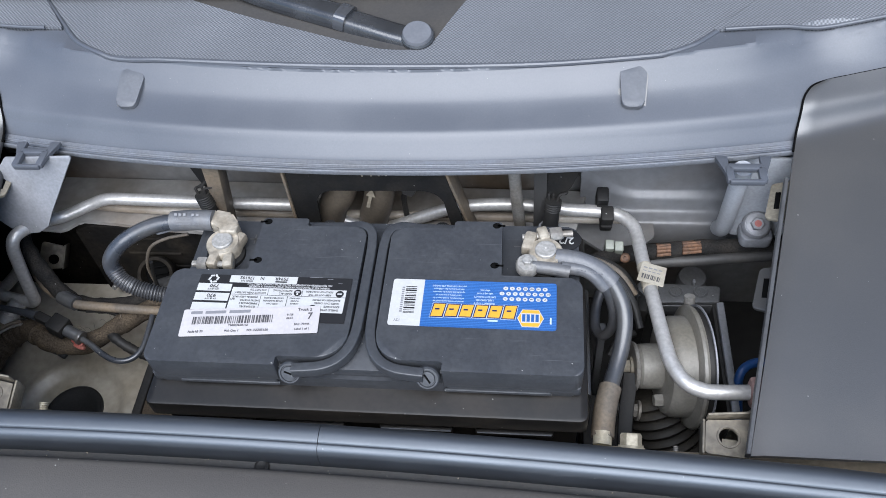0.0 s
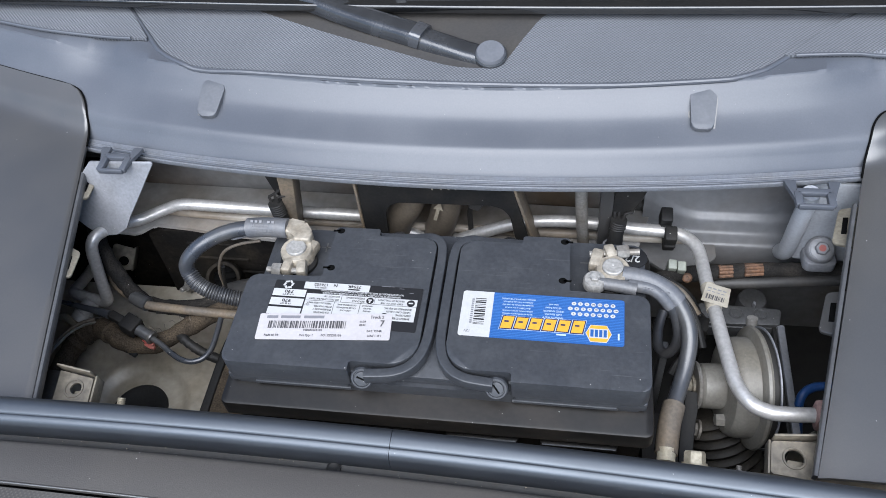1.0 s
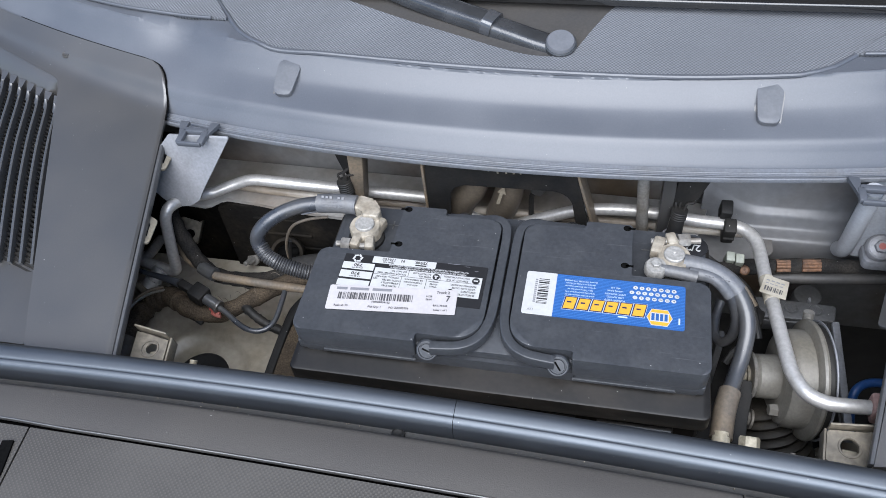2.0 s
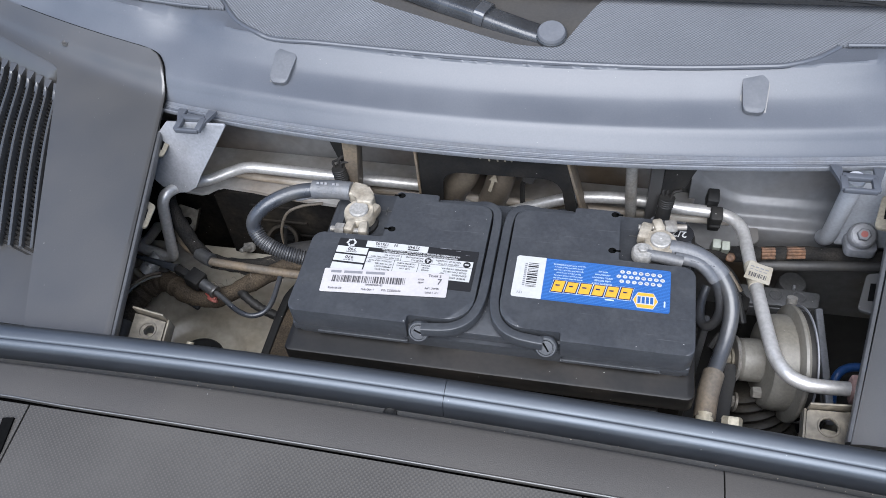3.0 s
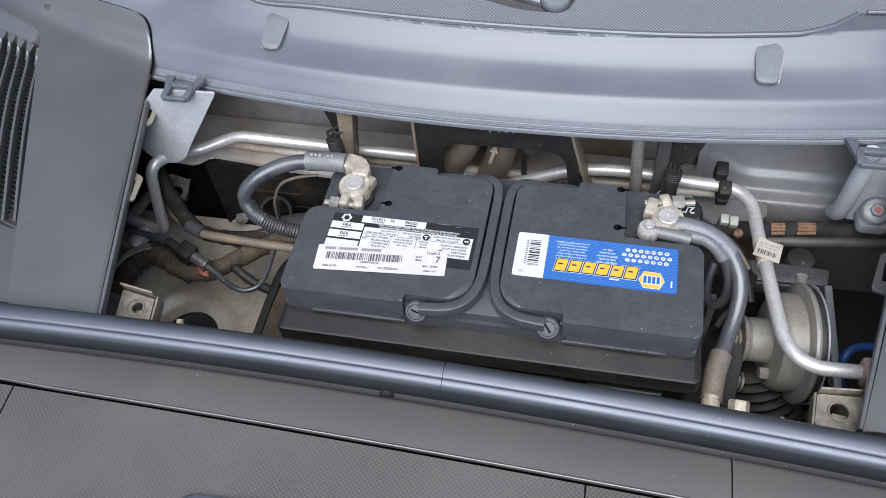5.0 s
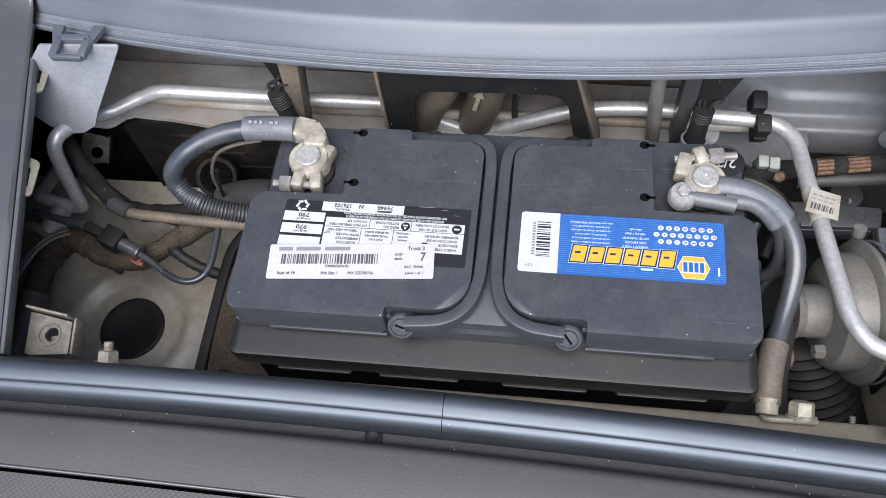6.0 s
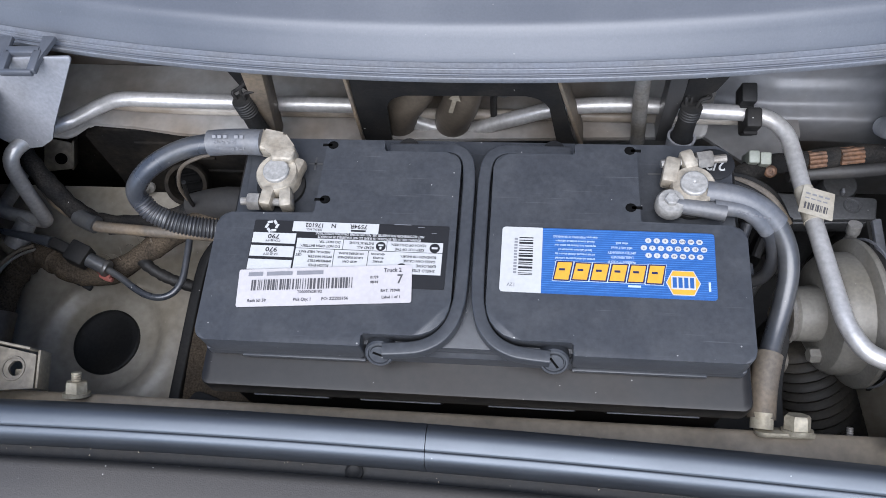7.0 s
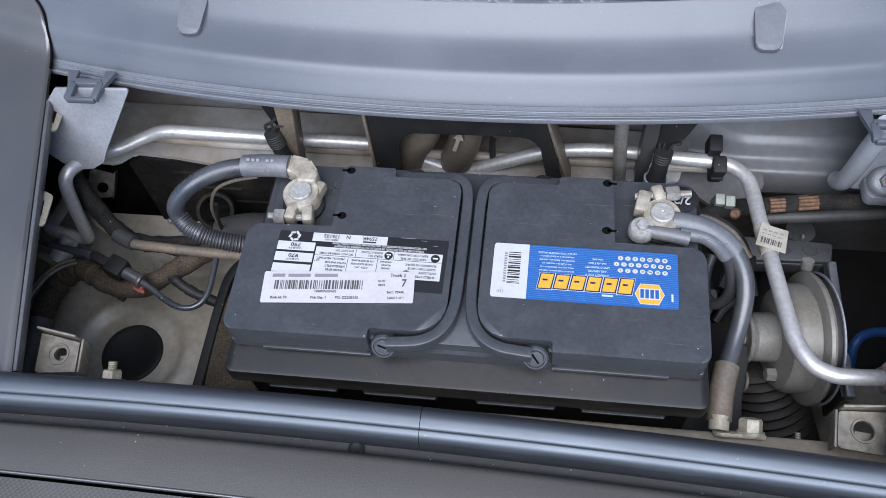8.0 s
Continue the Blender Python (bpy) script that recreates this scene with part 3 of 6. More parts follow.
wiper = thing("windscreen_wiper", (0.019, 0.186, 0.262), "black windscreen wiper arm with a grey pivot cap", "wiper")
part("pivot_cap", lathe([(0, -0.012), (0.0124, -0.012), (0.0127, 0.004), (0.0114, 0.0062), (0, 0.0070)], aim((0.0205, 0.1855, 0.2595), (0.05, -0.25, 1)), 36), "wiper_cap", wiper, "round grey plastic cap")
part("cap_ring", lathe([(0, -0.012), (0.0139, -0.012), (0.0139, 0.0022), (0.0130, 0.0034), (0, 0.0034)], aim((0.0205, 0.1855, 0.2595), (0.05, -0.25, 1)), 36), "wiper", wiper, "glossy black collar under the cap")
arm_profile = rounded([(-0.0085, -0.005, 0.003), (0.0085, -0.005, 0.003), (0.0065, 0.006, 0.004), (-0.0065, 0.006, 0.004)], 3)
part("arm_head", strip([(0.0170, 0.1868, 0.2550), (0.0, 0.1920, 0.2560), (-0.020, 0.1990, 0.2580), (-0.046, 0.2083, 0.2605)], [(s * 1.5, u * 1.3) for s, u in arm_profile], 4), "wiper", wiper)
part("arm", strip([(-0.046, 0.2083, 0.2625), (-0.12, 0.2375, 0.267), (-0.21, 0.277, 0.279), (-0.33, 0.332, 0.303)], [(s * 1.55, u * 1.35) for s, u in arm_profile], 4), "wiper", wiper)
part("knuckle", strip([(-0.0385, 0.2055, 0.2625), (-0.0430, 0.2073, 0.2632), (-0.0480, 0.2091, 0.2638)], [(s * 1.62, u * 1.42) for s, u in arm_profile], 2), "knuckle", wiper, "glossy grey hinge knuckle")
part("hinge_pin", tube([(-0.0470, 0.1980, 0.2640), (-0.0400, 0.2170, 0.2660)], 0.0020, 12, 1), "zinc", wiper, "bright steel hinge pin")

blade = thing("windscreen_wiper", (-0.0678, 0.2512, 0.272), "dull grey wiper blade lying on the scuttle trim", "wiper")
spine = [(-0.0678, 0.2512, 0.2765), (0.0205, 0.2558, 0.2775), (0.1367, 0.2670, 0.2795), (0.3227, 0.2931, 0.2867)]
part("blade_rubber", strip(spine, rounded([(-0.0035, -0.0045, 0.001), (0.0035, -0.0045, 0.001), (0.0035, -0.001, 0.001), (-0.0035, -0.001, 0.001)], 2), 5), "rubber", blade)
part("blade_spine", strip(spine, rounded([(-0.0050, -0.0012, 0.0005), (0.0050, -0.0012, 0.0005), (0.0034, 0.0022, 0.001), (-0.0034, 0.0022, 0.001)], 3), 5), "zinc_dark", blade, "worn metal spine")
for off in (-0.0030, 0.0030):
    part("spine_groove", strip([(x, y + off, z + 0.0022) for x, y, z in spine], [(-0.0004, -0.0006), (0.0004, -0.0006), (0.0004, 0.0004), (-0.0004, 0.0004)], 5), "rubber", blade)
part("end_cap", box((-0.0658, 0.2512, 0.2760), (0.010, 0.013, 0.008), 0.002, Matrix.Rotation(radians(6), 4, "Z")), "zinc", blade, "grey end cap")


def left_edge(y):
    return -0.298 - (y + 0.117) * 0.195


def right_edge(y):
    return 0.262 + (y + 0.117) * 0.242


def cover_height(x, y):
    """Flat towards the seal, rising to a ridge, then flush with the cowl."""
    low = 0.172 + (y + 0.124) * 0.135
    h = y - edge_y(x)
    skin = (cowl_z(x, y) if h > 0.0145 else cowl_z(x, edge_y(x) + 0.0145) - 1.15 * (0.0145 - h)) + 0.0032
    k = 0.0035
    return max(low, skin) + k * math.log(1 + math.exp(-abs(low - skin) / k))


def on_cover(x, y):
    return Vector((x, y, cover_height(x, y)))


def cover_back(x):
    return edge_y(x) + 0.0445


def cover_slab(edge, far, front, ny=140, nx=16, start=0.93, inset=0.015):
    def fn(u, v):
        xe = edge(front + (0.166 - front) * v)
        way = 1 if far > xe else -1
        back = max(0.0, (v - start) / (1 - start))
        xe += way * inset * (1 - math.sqrt(max(0.0, 1 - back**2)))
        x = xe + (far - xe) * u
        p = on_cover(x, front + (cover_back(x) - front) * v)
        p.z -= 0.0018 * max(0.0, 1 - u * abs(far - xe) / 0.003) ** 2
        return p

    return slab(fn, nx, ny, 0.003)


def cover_seam(edge, far, front, start, inset):
    """The dark joint between a cover and the cowl, round its back corner."""
    points = []
    for i in range(25):
        v = 0.84 + 0.16 * i / 24
        back = max(0.0, (v - start) / (1 - start))
        xe = edge(front + (0.166 - front) * v)
        way = 1 if far > xe else -1
        x = xe + way * (inset * (1 - math.sqrt(max(0.0, 1 - back**2))) - 0.0006)
        y = front + (cover_back(x) - front) * v
        points.append(Vector((x, y, cover_height(x, y) - 0.0020)))
    for i in range(1, 16):
        x = points[24].x + way * 0.012 * i
        y = cover_back(x) + 0.0010
        points.append(Vector((x, y, cover_height(x, y) - 0.0020)))
    return tube(points, 0.0009, 8)


cover_right = thing("bay_cover", (0.36, 0.0, 0.17), "dark grey plastic bay cover beside the battery", "car panel", "bay covers")
part("cover_panel", cover_slab(right_edge, 0.72, -0.128, nx=60, start=0.95, inset=0.011), "cover", cover_right)
part("seam_gap", cover_seam(right_edge, 0.72, -0.128, 0.95, 0.011), "gap", cover_right, "dark joint round the cover")
cover_left = thing("bay_cover", (-0.36, 0.0, 0.17), "dark grey plastic bay cover with a slatted air intake", "car panel", "bay covers")


for owner, edge, s, y0 in ((cover_right, right_edge, -1, -0.126), (cover_left, left_edge, 1, -0.120)):
    line = [on_cover(edge(y) + s * 0.0004, y) - Vector((0, 0, 0.0040)) for y in [y0 + (0.090 - y0) * k / 24 for k in range(25)]]
    part("rolled_edge", strip([tuple(p) for p in line], [(s * x, z) for x, z in rounded([(-0.0006, -0.007, 0.0003), (0.0020, -0.007, 0.0006), (0.0026, -0.002, 0.0008), (0.0020, 0.0008, 0.0006), (-0.0006, 0.0014, 0.0004)], 3)][::s], 2), "lip_dark", owner, "rolled lower edge of the cover")


def vent_edge(y):
    return -0.418 - 0.358 * y


def crown_y(x):
    """Where the air intake ends towards the windscreen."""
    return 0.153 + 0.44 * max(0.0, -0.462 - x)


INNER = -0.3735
part("moulding_mark", lathe([(0, 0.0004), (0.0022, 0.0004), (0.0030, 0.0009), (0.0038, 0.0009), (0.0044, -0.001), (0, -0.001)], aim(on_cover(-0.4750, 0.1836), (0, -0.15, 1)), 24), "cover", cover_left, "small round moulding mark")
part("seam_gap", cover_seam(left_edge, INNER, -0.122, 0.93, 0.015), "gap", cover_left, "dark joint round the cover")
part("cover_panel", cover_slab(left_edge, INNER, -0.122, nx=24), "cover", cover_left)


def intake_rim(x):
    """The rounded rim of the air intake, as y over x."""
    a, b, k = (-0.418 - x) / 0.358, crown_y(x), 0.006
    return -k * math.log(math.exp(-(a - b) / k) + 1) + b if a - b < 0.2 else b


def cover_rest_fn(u, v):
    x = INNER - 0.39 * u
    y0 = min(max(-0.122, intake_rim(x)), cover_back(x) - 0.004)
    return on_cover(x, y0 + (cover_back(x) - y0) * v)


part("cover_crown", slab(cover_rest_fn, 260, 90, 0.003), "cover", cover_left)
RIM_X = [-0.3745 - 0.0008 * i for i in range(130)] + [-0.478 - 0.004 * i for i in range(70)]
RIM = [Vector((x, intake_rim(x), 0)) for x in RIM_X if intake_rim(x) > -0.118]


def intake_wall_fn(u, v):
    """Steep along the slats, easing into a hollow slope under the crown."""
    k = min(int(u * (len(RIM) - 2)), len(RIM) - 2)
    p, along = RIM[k], (RIM[k + 1] - RIM[max(k - 1, 0)]).normalized()
    inward = Vector((along.y, -along.x, 0))
    inward = inward if inward.y < 0.3 and inward.x < 0.3 else -inward
    flat = min(1.0, max(0.0, -along.x * 1.25 - 0.35))
    q = p + inward * (0.0012 + 0.0200 * flat) * v
    return Vector((q.x, q.y, cover_height(p.x, p.y) - 0.0004 - 0.024 * v ** 1.5 * (1 - 0.3 * flat)))


part("intake_wall", slab(intake_wall_fn, len(RIM) - 2, 8, 0.0015), "cover", cover_left, "smooth hollow wall round the intake")
part("intake_ramp", slab(lambda u, v: Vector((vent_edge(-0.121 + 0.119 * v) - 0.0005 - 0.30 * u, -0.121 + 0.119 * v, cover_height(-0.42, -0.121 + 0.119 * v) - 0.0008 - 0.019 * v ** 1.6)), 20, 24, 0.003), "cover", cover_left, "smooth ramp below the slats")
for i in range(15):
    dx = -0.006 - 0.0112 * i
    top = min(0.131 - 0.508 * dx, 0.215)
    low = cover_height(vent_edge(0.0), 0.0) - 0.010
    ends = [(vent_edge(y) + dx, y, cover_height(vent_edge(y), min(y, 0.07)) - 0.010) for y in (-0.045, 0.01, 0.05, 0.09, top - 0.010)]
    x1 = vent_edge(top) + dx
    ends[0] = (ends[0][0], ends[0][1], low - 0.009)
    bm = strip(ends + [(x1 - 0.001, top + 0.003, ends[-1][2] + 0.005)], rounded([(-0.0017, -0.010, 0.0005), (0.0017, -0.010, 0.0005), (0.0013, 0.008, 0.0005), (-0.0013, 0.008, 0.0005)], 2), 3)
    part("slat", bm, "slat", cover_left)
    tip = bmesh.new()
    base = [tip.verts.new(v) for v in ((x1 - 0.0050, top + 0.010, ends[-1][2] + 0.013), (x1 + 0.0042, top + 0.008, ends[-1][2] + 0.013), (x1 + 0.0002, top - 0.010, ends[-1][2] + 0.0065), (x1, top + 0.006, ends[-1][2] - 0.010))]
    for f in ((0, 2, 1), (0, 1, 3), (1, 2, 3), (2, 0, 3)):
        tip.faces.new([base[k] for k in f])
    part("slat_tip", tip, "cover", cover_left)
mesh_bm = None
for j in range(56):
    y = -0.10 + 0.0051 * j
    z = cover_height(vent_edge(y), min(y, 0.07)) - 0.0095
    mesh_bm = strip([(vent_edge(y) - 0.002, y, z), (vent_edge(y) - 0.20, y + 0.070, z)], [(-0.0014, -0.001), (0.0014, -0.001), (0.0010, 0.001), (-0.0010, 0.001)], 1, mesh_bm)
tagged(part("intake_mesh", mesh_bm, "black", cover_left, "fine bars under the slats"), kind="stuff")
# Black sheet puts the intake's shade below the slats.
part("intake_shade", box((-0.57, 0.06, 0.135), (0.38, 0.40, 0.004)), "gap", cover_left, "black sheet standing in for the shade under the slats")
for at, turn in (((-0.3380, 0.083, 0.1885), 8), ((-0.3232, 0.003, 0.1790), 11)):
    bm = prism(rounded([(-0.012, -0.019, 0.003), (0.008, -0.015, 0.004), (0.010, 0.012, 0.004), (-0.008, 0.020, 0.003)], 3), -0.0015, 0.0015, 0.0005)
    m = Matrix.Translation(at) @ Matrix.Rotation(radians(turn), 4, "Z") @ Matrix.Rotation(radians(25), 4, "Y")
    bm.transform(m)
    tab = part("clip_tab", bm, "yellow_clip", cover_left, "dusty cream plastic clip tab")
    part("slot", box(m @ Vector((0.003, -0.001, 0.0016)), (0.003, 0.014, 0.0006), 0, m.to_3x3().to_4x4()), "gap", tab)
for at, turn, mat in (((0.2905, 0.006, 0.167), -14, "cover"), ((0.3085, 0.083, 0.178), -14, "yellow_clip")):
    bm = prism(rounded([(-0.009, -0.018, 0.004), (0.012, -0.024, 0.003), (0.012, 0.022, 0.003), (-0.007, 0.019, 0.004)], 3), -0.0015, 0.0015, 0.0005)
    m = Matrix.Translation(at) @ Matrix.Rotation(radians(turn), 4, "Z") @ Matrix.Rotation(radians(-20), 4, "Y")
    bm.transform(m)
    tab = part("clip_tab", bm, mat, cover_right, "plastic clip tab with a slot")
    part("slot", box(m @ Vector((-0.001, 0, 0.0016)), (0.004, 0.018, 0.0006), 0.0002, m.to_3x3().to_4x4()), "gap", tab)



def light_block_fn(side):
    def fn(u, v):
        """Added upright light block at the car's side, up to the underside of the covers."""
        y = -0.60 + 0.90 * u
        top = 0.165 if y < -0.128 else cover_height(side * 0.72, y) - 0.007
        return Vector((side * 0.735, y, -0.65 + (top + 0.65) * v))

    return fn


# Four added sheets, out of view, stop light leaking into the bay.
solid("wall_light_block_west", slab(light_block_fn(-1), 60, 4, 0.003), "paint_shade", "unseen dark side sheet added to block light under the covers", "wall", kind="structure")
solid("wall_light_block_east", slab(light_block_fn(1), 60, 4, 0.003), "paint_shade", "unseen dark side sheet added to block light under the covers", "wall", kind="structure")
solid("wall_light_block_north", box((0, 0.307, -0.20), (1.46, 0.008, 0.90)), "paint_shade", "unseen dark sheet added to block light under the windscreen", "wall", kind="structure")
solid("wall_light_block_south", box((0, -0.606, -0.246), (1.46, 0.006, 0.808)), "paint_shade", "unseen dark sheet added to block light at the car's nose", "wall", kind="structure")
# Added out of view to keep the sky behind the windscreen out of reflections.
solid("wall_sky_block", box((0, 1.05, 1.0), (3.2, 0.1, 3.3)), "dark_wall", "unseen dark wall added to block the sky beyond the windscreen", "wall", kind="structure")
solid("ground", box((0, 0, -0.66), (200, 200, 0.02)), "ground", "plain grey concrete ground under the car", "ground", kind="structure")

# ---- the front: seal and luggage liner ----


def bow(x):
    """The bay edge runs slightly askew and bowed."""
    return -0.022 * x - 0.07 * x * x


def seal_y(x):
    return -0.1360 + bow(x)


seal = thing("rubber_seal", (0, -0.1365, 0.16), "glossy black rubber weather seal along the bay edge", "weather seal")
SEAL = curve_points([(0.0108, -0.014, 0), (0.0108, 0.006, 0), (0.0096, 0.0108, 0), (0.0068, 0.0142, 0), (0.0045, 0.0154, 0), (0.001, 0.0155, 0), (-0.0035, 0.0144, 0), (-0.0048, 0.0134, 0), (-0.0053, 0.0127, 0), (-0.0058, 0.0132, 0), (-0.0085, 0.0122, 0), (-0.0106, 0.0095, 0), (-0.0119, 0.0045, 0), (-0.0125, -0.012, 0)], 4)
seal_profile = [(-p.x, p.y) for p in SEAL]
for x0, x1 in ((-16, 0), (0, 16)):
    shift = -0.018
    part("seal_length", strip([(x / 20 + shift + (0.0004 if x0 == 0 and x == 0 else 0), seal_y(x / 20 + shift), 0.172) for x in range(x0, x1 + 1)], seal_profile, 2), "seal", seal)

liner = thing("luggage_liner", (0, -0.3, 0.15), "dark grey plastic luggage compartment liner", "car trim")


def liner_y(x):
    return -0.1555 + bow(x)


def seam_y(x):
    return -0.1905 - 0.022 * x - 0.03 * x * x


def rim_fn(x0, x1):
    def fn(u, v):
        x = x0 + (x1 - x0) * u
        edge = max(0.0, 1 - v * 7)
        return Vector((x, liner_y(x) * (1 - v) + seam_y(x) * v, 0.1775 - 0.006 * edge**2 + 0.0012 * math.sin(v * math.pi)))

    return slab(fn, 30, 20, 0.003)


part("rim_strip", rim_fn(-0.75, 0.1745), "liner", liner)
part("rim_strip", rim_fn(0.1755, 0.75), "liner", liner)
part("trough", slab(lambda u, v: Vector((-0.75 + 1.5 * u, -0.1475 + bow(-0.75 + 1.5 * u) - 0.010 * v, 0.166 - 0.002 * math.sin(v * math.pi))), 30, 6, 0.003), "rubber", liner, "dusty black trough beside the seal")
bead = [(-0.384, -0.285, 0.1768), (-0.377, -0.225, 0.1768), (-0.3735, -0.203, 0.1768), (-0.369, -0.1905, 0.1768), (-0.357, -0.1862, 0.1768)] + [(x / 20, seam_y(x / 20) - 0.0008, 0.1768) for x in range(-6, 4)]
part("seam_bead", strip(bead, rounded([(-0.0009, -0.003, 0.0004), (0.0009, -0.003, 0.0004), (0.0009, 0.0009, 0.0008), (-0.0009, 0.0009, 0.0008)], 3), 3), "cover", liner)


def panel(xa, xb, bend=0.0):
    """A hatch panel from the seam towards the front, xa to xb at the seam."""
    return slab(lambda u, v: Vector(((xa + bend * v) + (xb - xa) * u, seam_y(xa + (xb - xa) * u) - 0.0040 - 0.40 * v, 0.1760)), 30, 30, 0.004)


part("hatch_panel", panel(-0.327, 0.0850, 0.02), "hatch", liner, "dimpled grey plastic hatch panel")
part("hatch_panel", panel(0.0863, 0.1700, 0.0), "hatch", liner, "dimpled grey plastic hatch panel")
part("hatch_panel", panel(0.1718, 0.75), "liner", liner, "smooth grey side panel")
part("hatch_panel", panel(-0.75, -0.3285, 0.02), "hatch", liner, "dimpled grey plastic side panel")
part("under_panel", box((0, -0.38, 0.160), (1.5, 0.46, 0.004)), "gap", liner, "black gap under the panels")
for x0, torn in ((-0.3375, 0.0), (-0.3545, 0.001)):
    part("slot", strip([(x0, -0.2035, 0.1767), (x0 + 0.006, -0.245, 0.1767), (x0 + 0.012, -0.345, 0.1767)], [(-0.0045, -0.001), (0.0042 - torn, -0.001), (0.0042 - torn, 0.0010), (-0.0045, 0.0010)], 3), "gap", liner, "narrow black slot")
bm = prism(rounded([(-0.188, -0.33, 0.012), (0.02, -0.33, 0.012), (0.02, -0.236, 0.012), (-0.1735, -0.2465, 0.014)], 6), 0.1762, 0.1790, 0.0012)
part("pull_rim", bm, "pull", liner, "smooth raised rim of a pull recess")
part("pull_recess", prism(rounded([(-0.180, -0.33, 0.010), (0.012, -0.33, 0.010), (0.012, -0.243, 0.010), (-0.1665, -0.2535, 0.011)], 6), 0.1791, 0.1797, 0.0002), "liner", liner)
part("screw_clip", lathe([(0, 0), (0.005, 0), (0.005, 0.0012), (0.0035, 0.002), (0.002, 0.0012), (0, 0.0012)], aim((-0.058, -0.1505, 0.1655), (0, 0, 1)), 16), "black", liner, "small black push clip")
rnd = random.Random(5)
crumbs = None
for k in range(30):
    x = rnd.uniform(-0.3, 0.3)
    r = rnd.uniform(0.0003, 0.0006)
    crumbs = box((x, -0.1515 + bow(x) + rnd.uniform(-0.002, 0.003), 0.1662), (r, r * rnd.uniform(0.7, 1.8), r), 0, Matrix.Rotation(rnd.uniform(0, 3), 4, "Z"), crumbs)
tagged(part("grit", crumbs, "flange", liner, "pale grit lying in the trough"), kind="stuff")

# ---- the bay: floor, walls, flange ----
# Both floors below carry the bay's shade in their colour.
solid("floor", box((-0.0315, 0.02, -0.012), (0.377, 0.34, 0.012)), "paint_shade", "dirty painted bay floor under the battery, coloured near-black for shade", "floor", kind="structure")
solid("floor_east", box((0.305, 0.02, -0.086), (0.296, 0.34, 0.012)), "paint_shade", "sunken bay floor under the booster, coloured near-black for shade", "floor", kind="structure")
wall = solid("wall_north", box((0.026, 0.176, 0.055), (0.844, 0.012, 0.29)), "bulkhead", "dusty grey painted steel bulkhead", "wall", kind="structure")
part("pressed_bead", tube([(-0.40, 0.168, 0.175), (-0.30, 0.168, 0.170), (-0.18, 0.168, 0.168), (-0.02, 0.168, 0.168), (0.10, 0.168, 0.168)], 0.006, 12), "bulkhead", wall)
solid("wall_north_low", box((-0.488, 0.176, 0.015), (0.184, 0.012, 0.21)), "bulkhead", "dusty grey painted steel bulkhead under the air intake", "wall", kind="structure")
solid("wall_south", box((-0.0635, -0.133, 0.011), (1.033, 0.008, 0.202)), "paint", "dusty grey steel wall below the seal flange", "wall", kind="structure")
solid("wall_west", box((-0.577, 0.02, 0.025), (0.006, 0.298, 0.23)), "paint", "dusty steel side wall of the bay", "wall", kind="structure")
# East wall: shade is put into the paint here too.
solid("wall_east", box((0.451, 0.02, 0.025), (0.006, 0.298, 0.23)), "paint_shade", "steel side wall of the bay, coloured near-black for shade", "wall", kind="structure")
flange = solid("trim", strip([(x / 20, -0.1205, 0.1235) for x in range(-12, 13)], rounded([(-0.016, -0.008, 0.001), (-0.0145, -0.008, 0.001), (-0.0145, -0.0005, 0.003), (0.014, -0.0005, 0.001), (0.014, 0.0015, 0.001), (-0.016, 0.0015, 0.004)], 3), 2), "flange", "dusty beige painted steel flange under the seal", "flange", kind="structure")
solid("shelf_north", prism(rounded([(-0.350, 0.1010, 0.003), (-0.326, 0.1000, 0.008), (-0.313, 0.1130, 0.006), (-0.274, 0.1100, 0.02), (-0.2387, 0.1050, 0.02), (-0.16, 0.1000, 0.004), (0.155, 0.110, 0.006), (0.168, 0.160, 0), (-0.350, 0.17, 0)], 4), 0.100, 0.104, 0.001), "shelf_paint", "grey painted steel shelf under the coolant pipes", "shelf", kind="structure")
EAST = curve_points([(0, 0.161, 0.200), (0, 0.161, 0.130), (0, 0.1608, 0.110), (0, 0.1595, 0.1055), (0, 0.1560, 0.1020), (0, 0.1542, 0.0990), (0, 0.1532, 0.0930), (0, 0.1518, 0.0885), (0, 0.1480, 0.0862), (0, 0.1425, 0.0852), (0, 0.1398, 0.0838), (0, 0.1386, 0.0800), (0, 0.1380, 0.0600)], 3)


def east_fn(u, v):
    """Recess, soft step, then a ledge with a hanging edge that drops beside the strut."""
    x = 0.160 + 0.286 * u
    p = EAST[min(int(v * (len(EAST) - 1) + 0.5), len(EAST) - 1)]
    rise = 0.030 * (1 - min(1.0, max(0.0, (x - 0.160) / 0.052))) ** 1.6
    drop = 0.022 / (1 + math.exp(-(x - 0.296) * 220))
    z = p.z + rise * math.exp(-(((p.z - 0.105) / 0.020) ** 2))
    return Vector((x, p.y, z - drop * min(1.0, max(0.0, (0.084 - p.z) / 0.02))))


solid("shelf_east", slab(east_fn, 60, len(EAST) - 1, 0.003), "panel_grey", "grey painted pressed panel with a rolled ledge", "wall", kind="structure")
solid("gusset_east", prism(rounded([(0.150, 0.13, 0.004), (0.188, 0.100, 0.006), (0.203, 0.100, 0.006), (0.228, 0.124, 0.006), (0.228, 0.17, 0), (0.150, 0.17, 0)], 4), 0.080, 0.0835, 0.001), "bulkhead", "grey painted steel gusset under the pipe clips", "shelf", kind="structure")


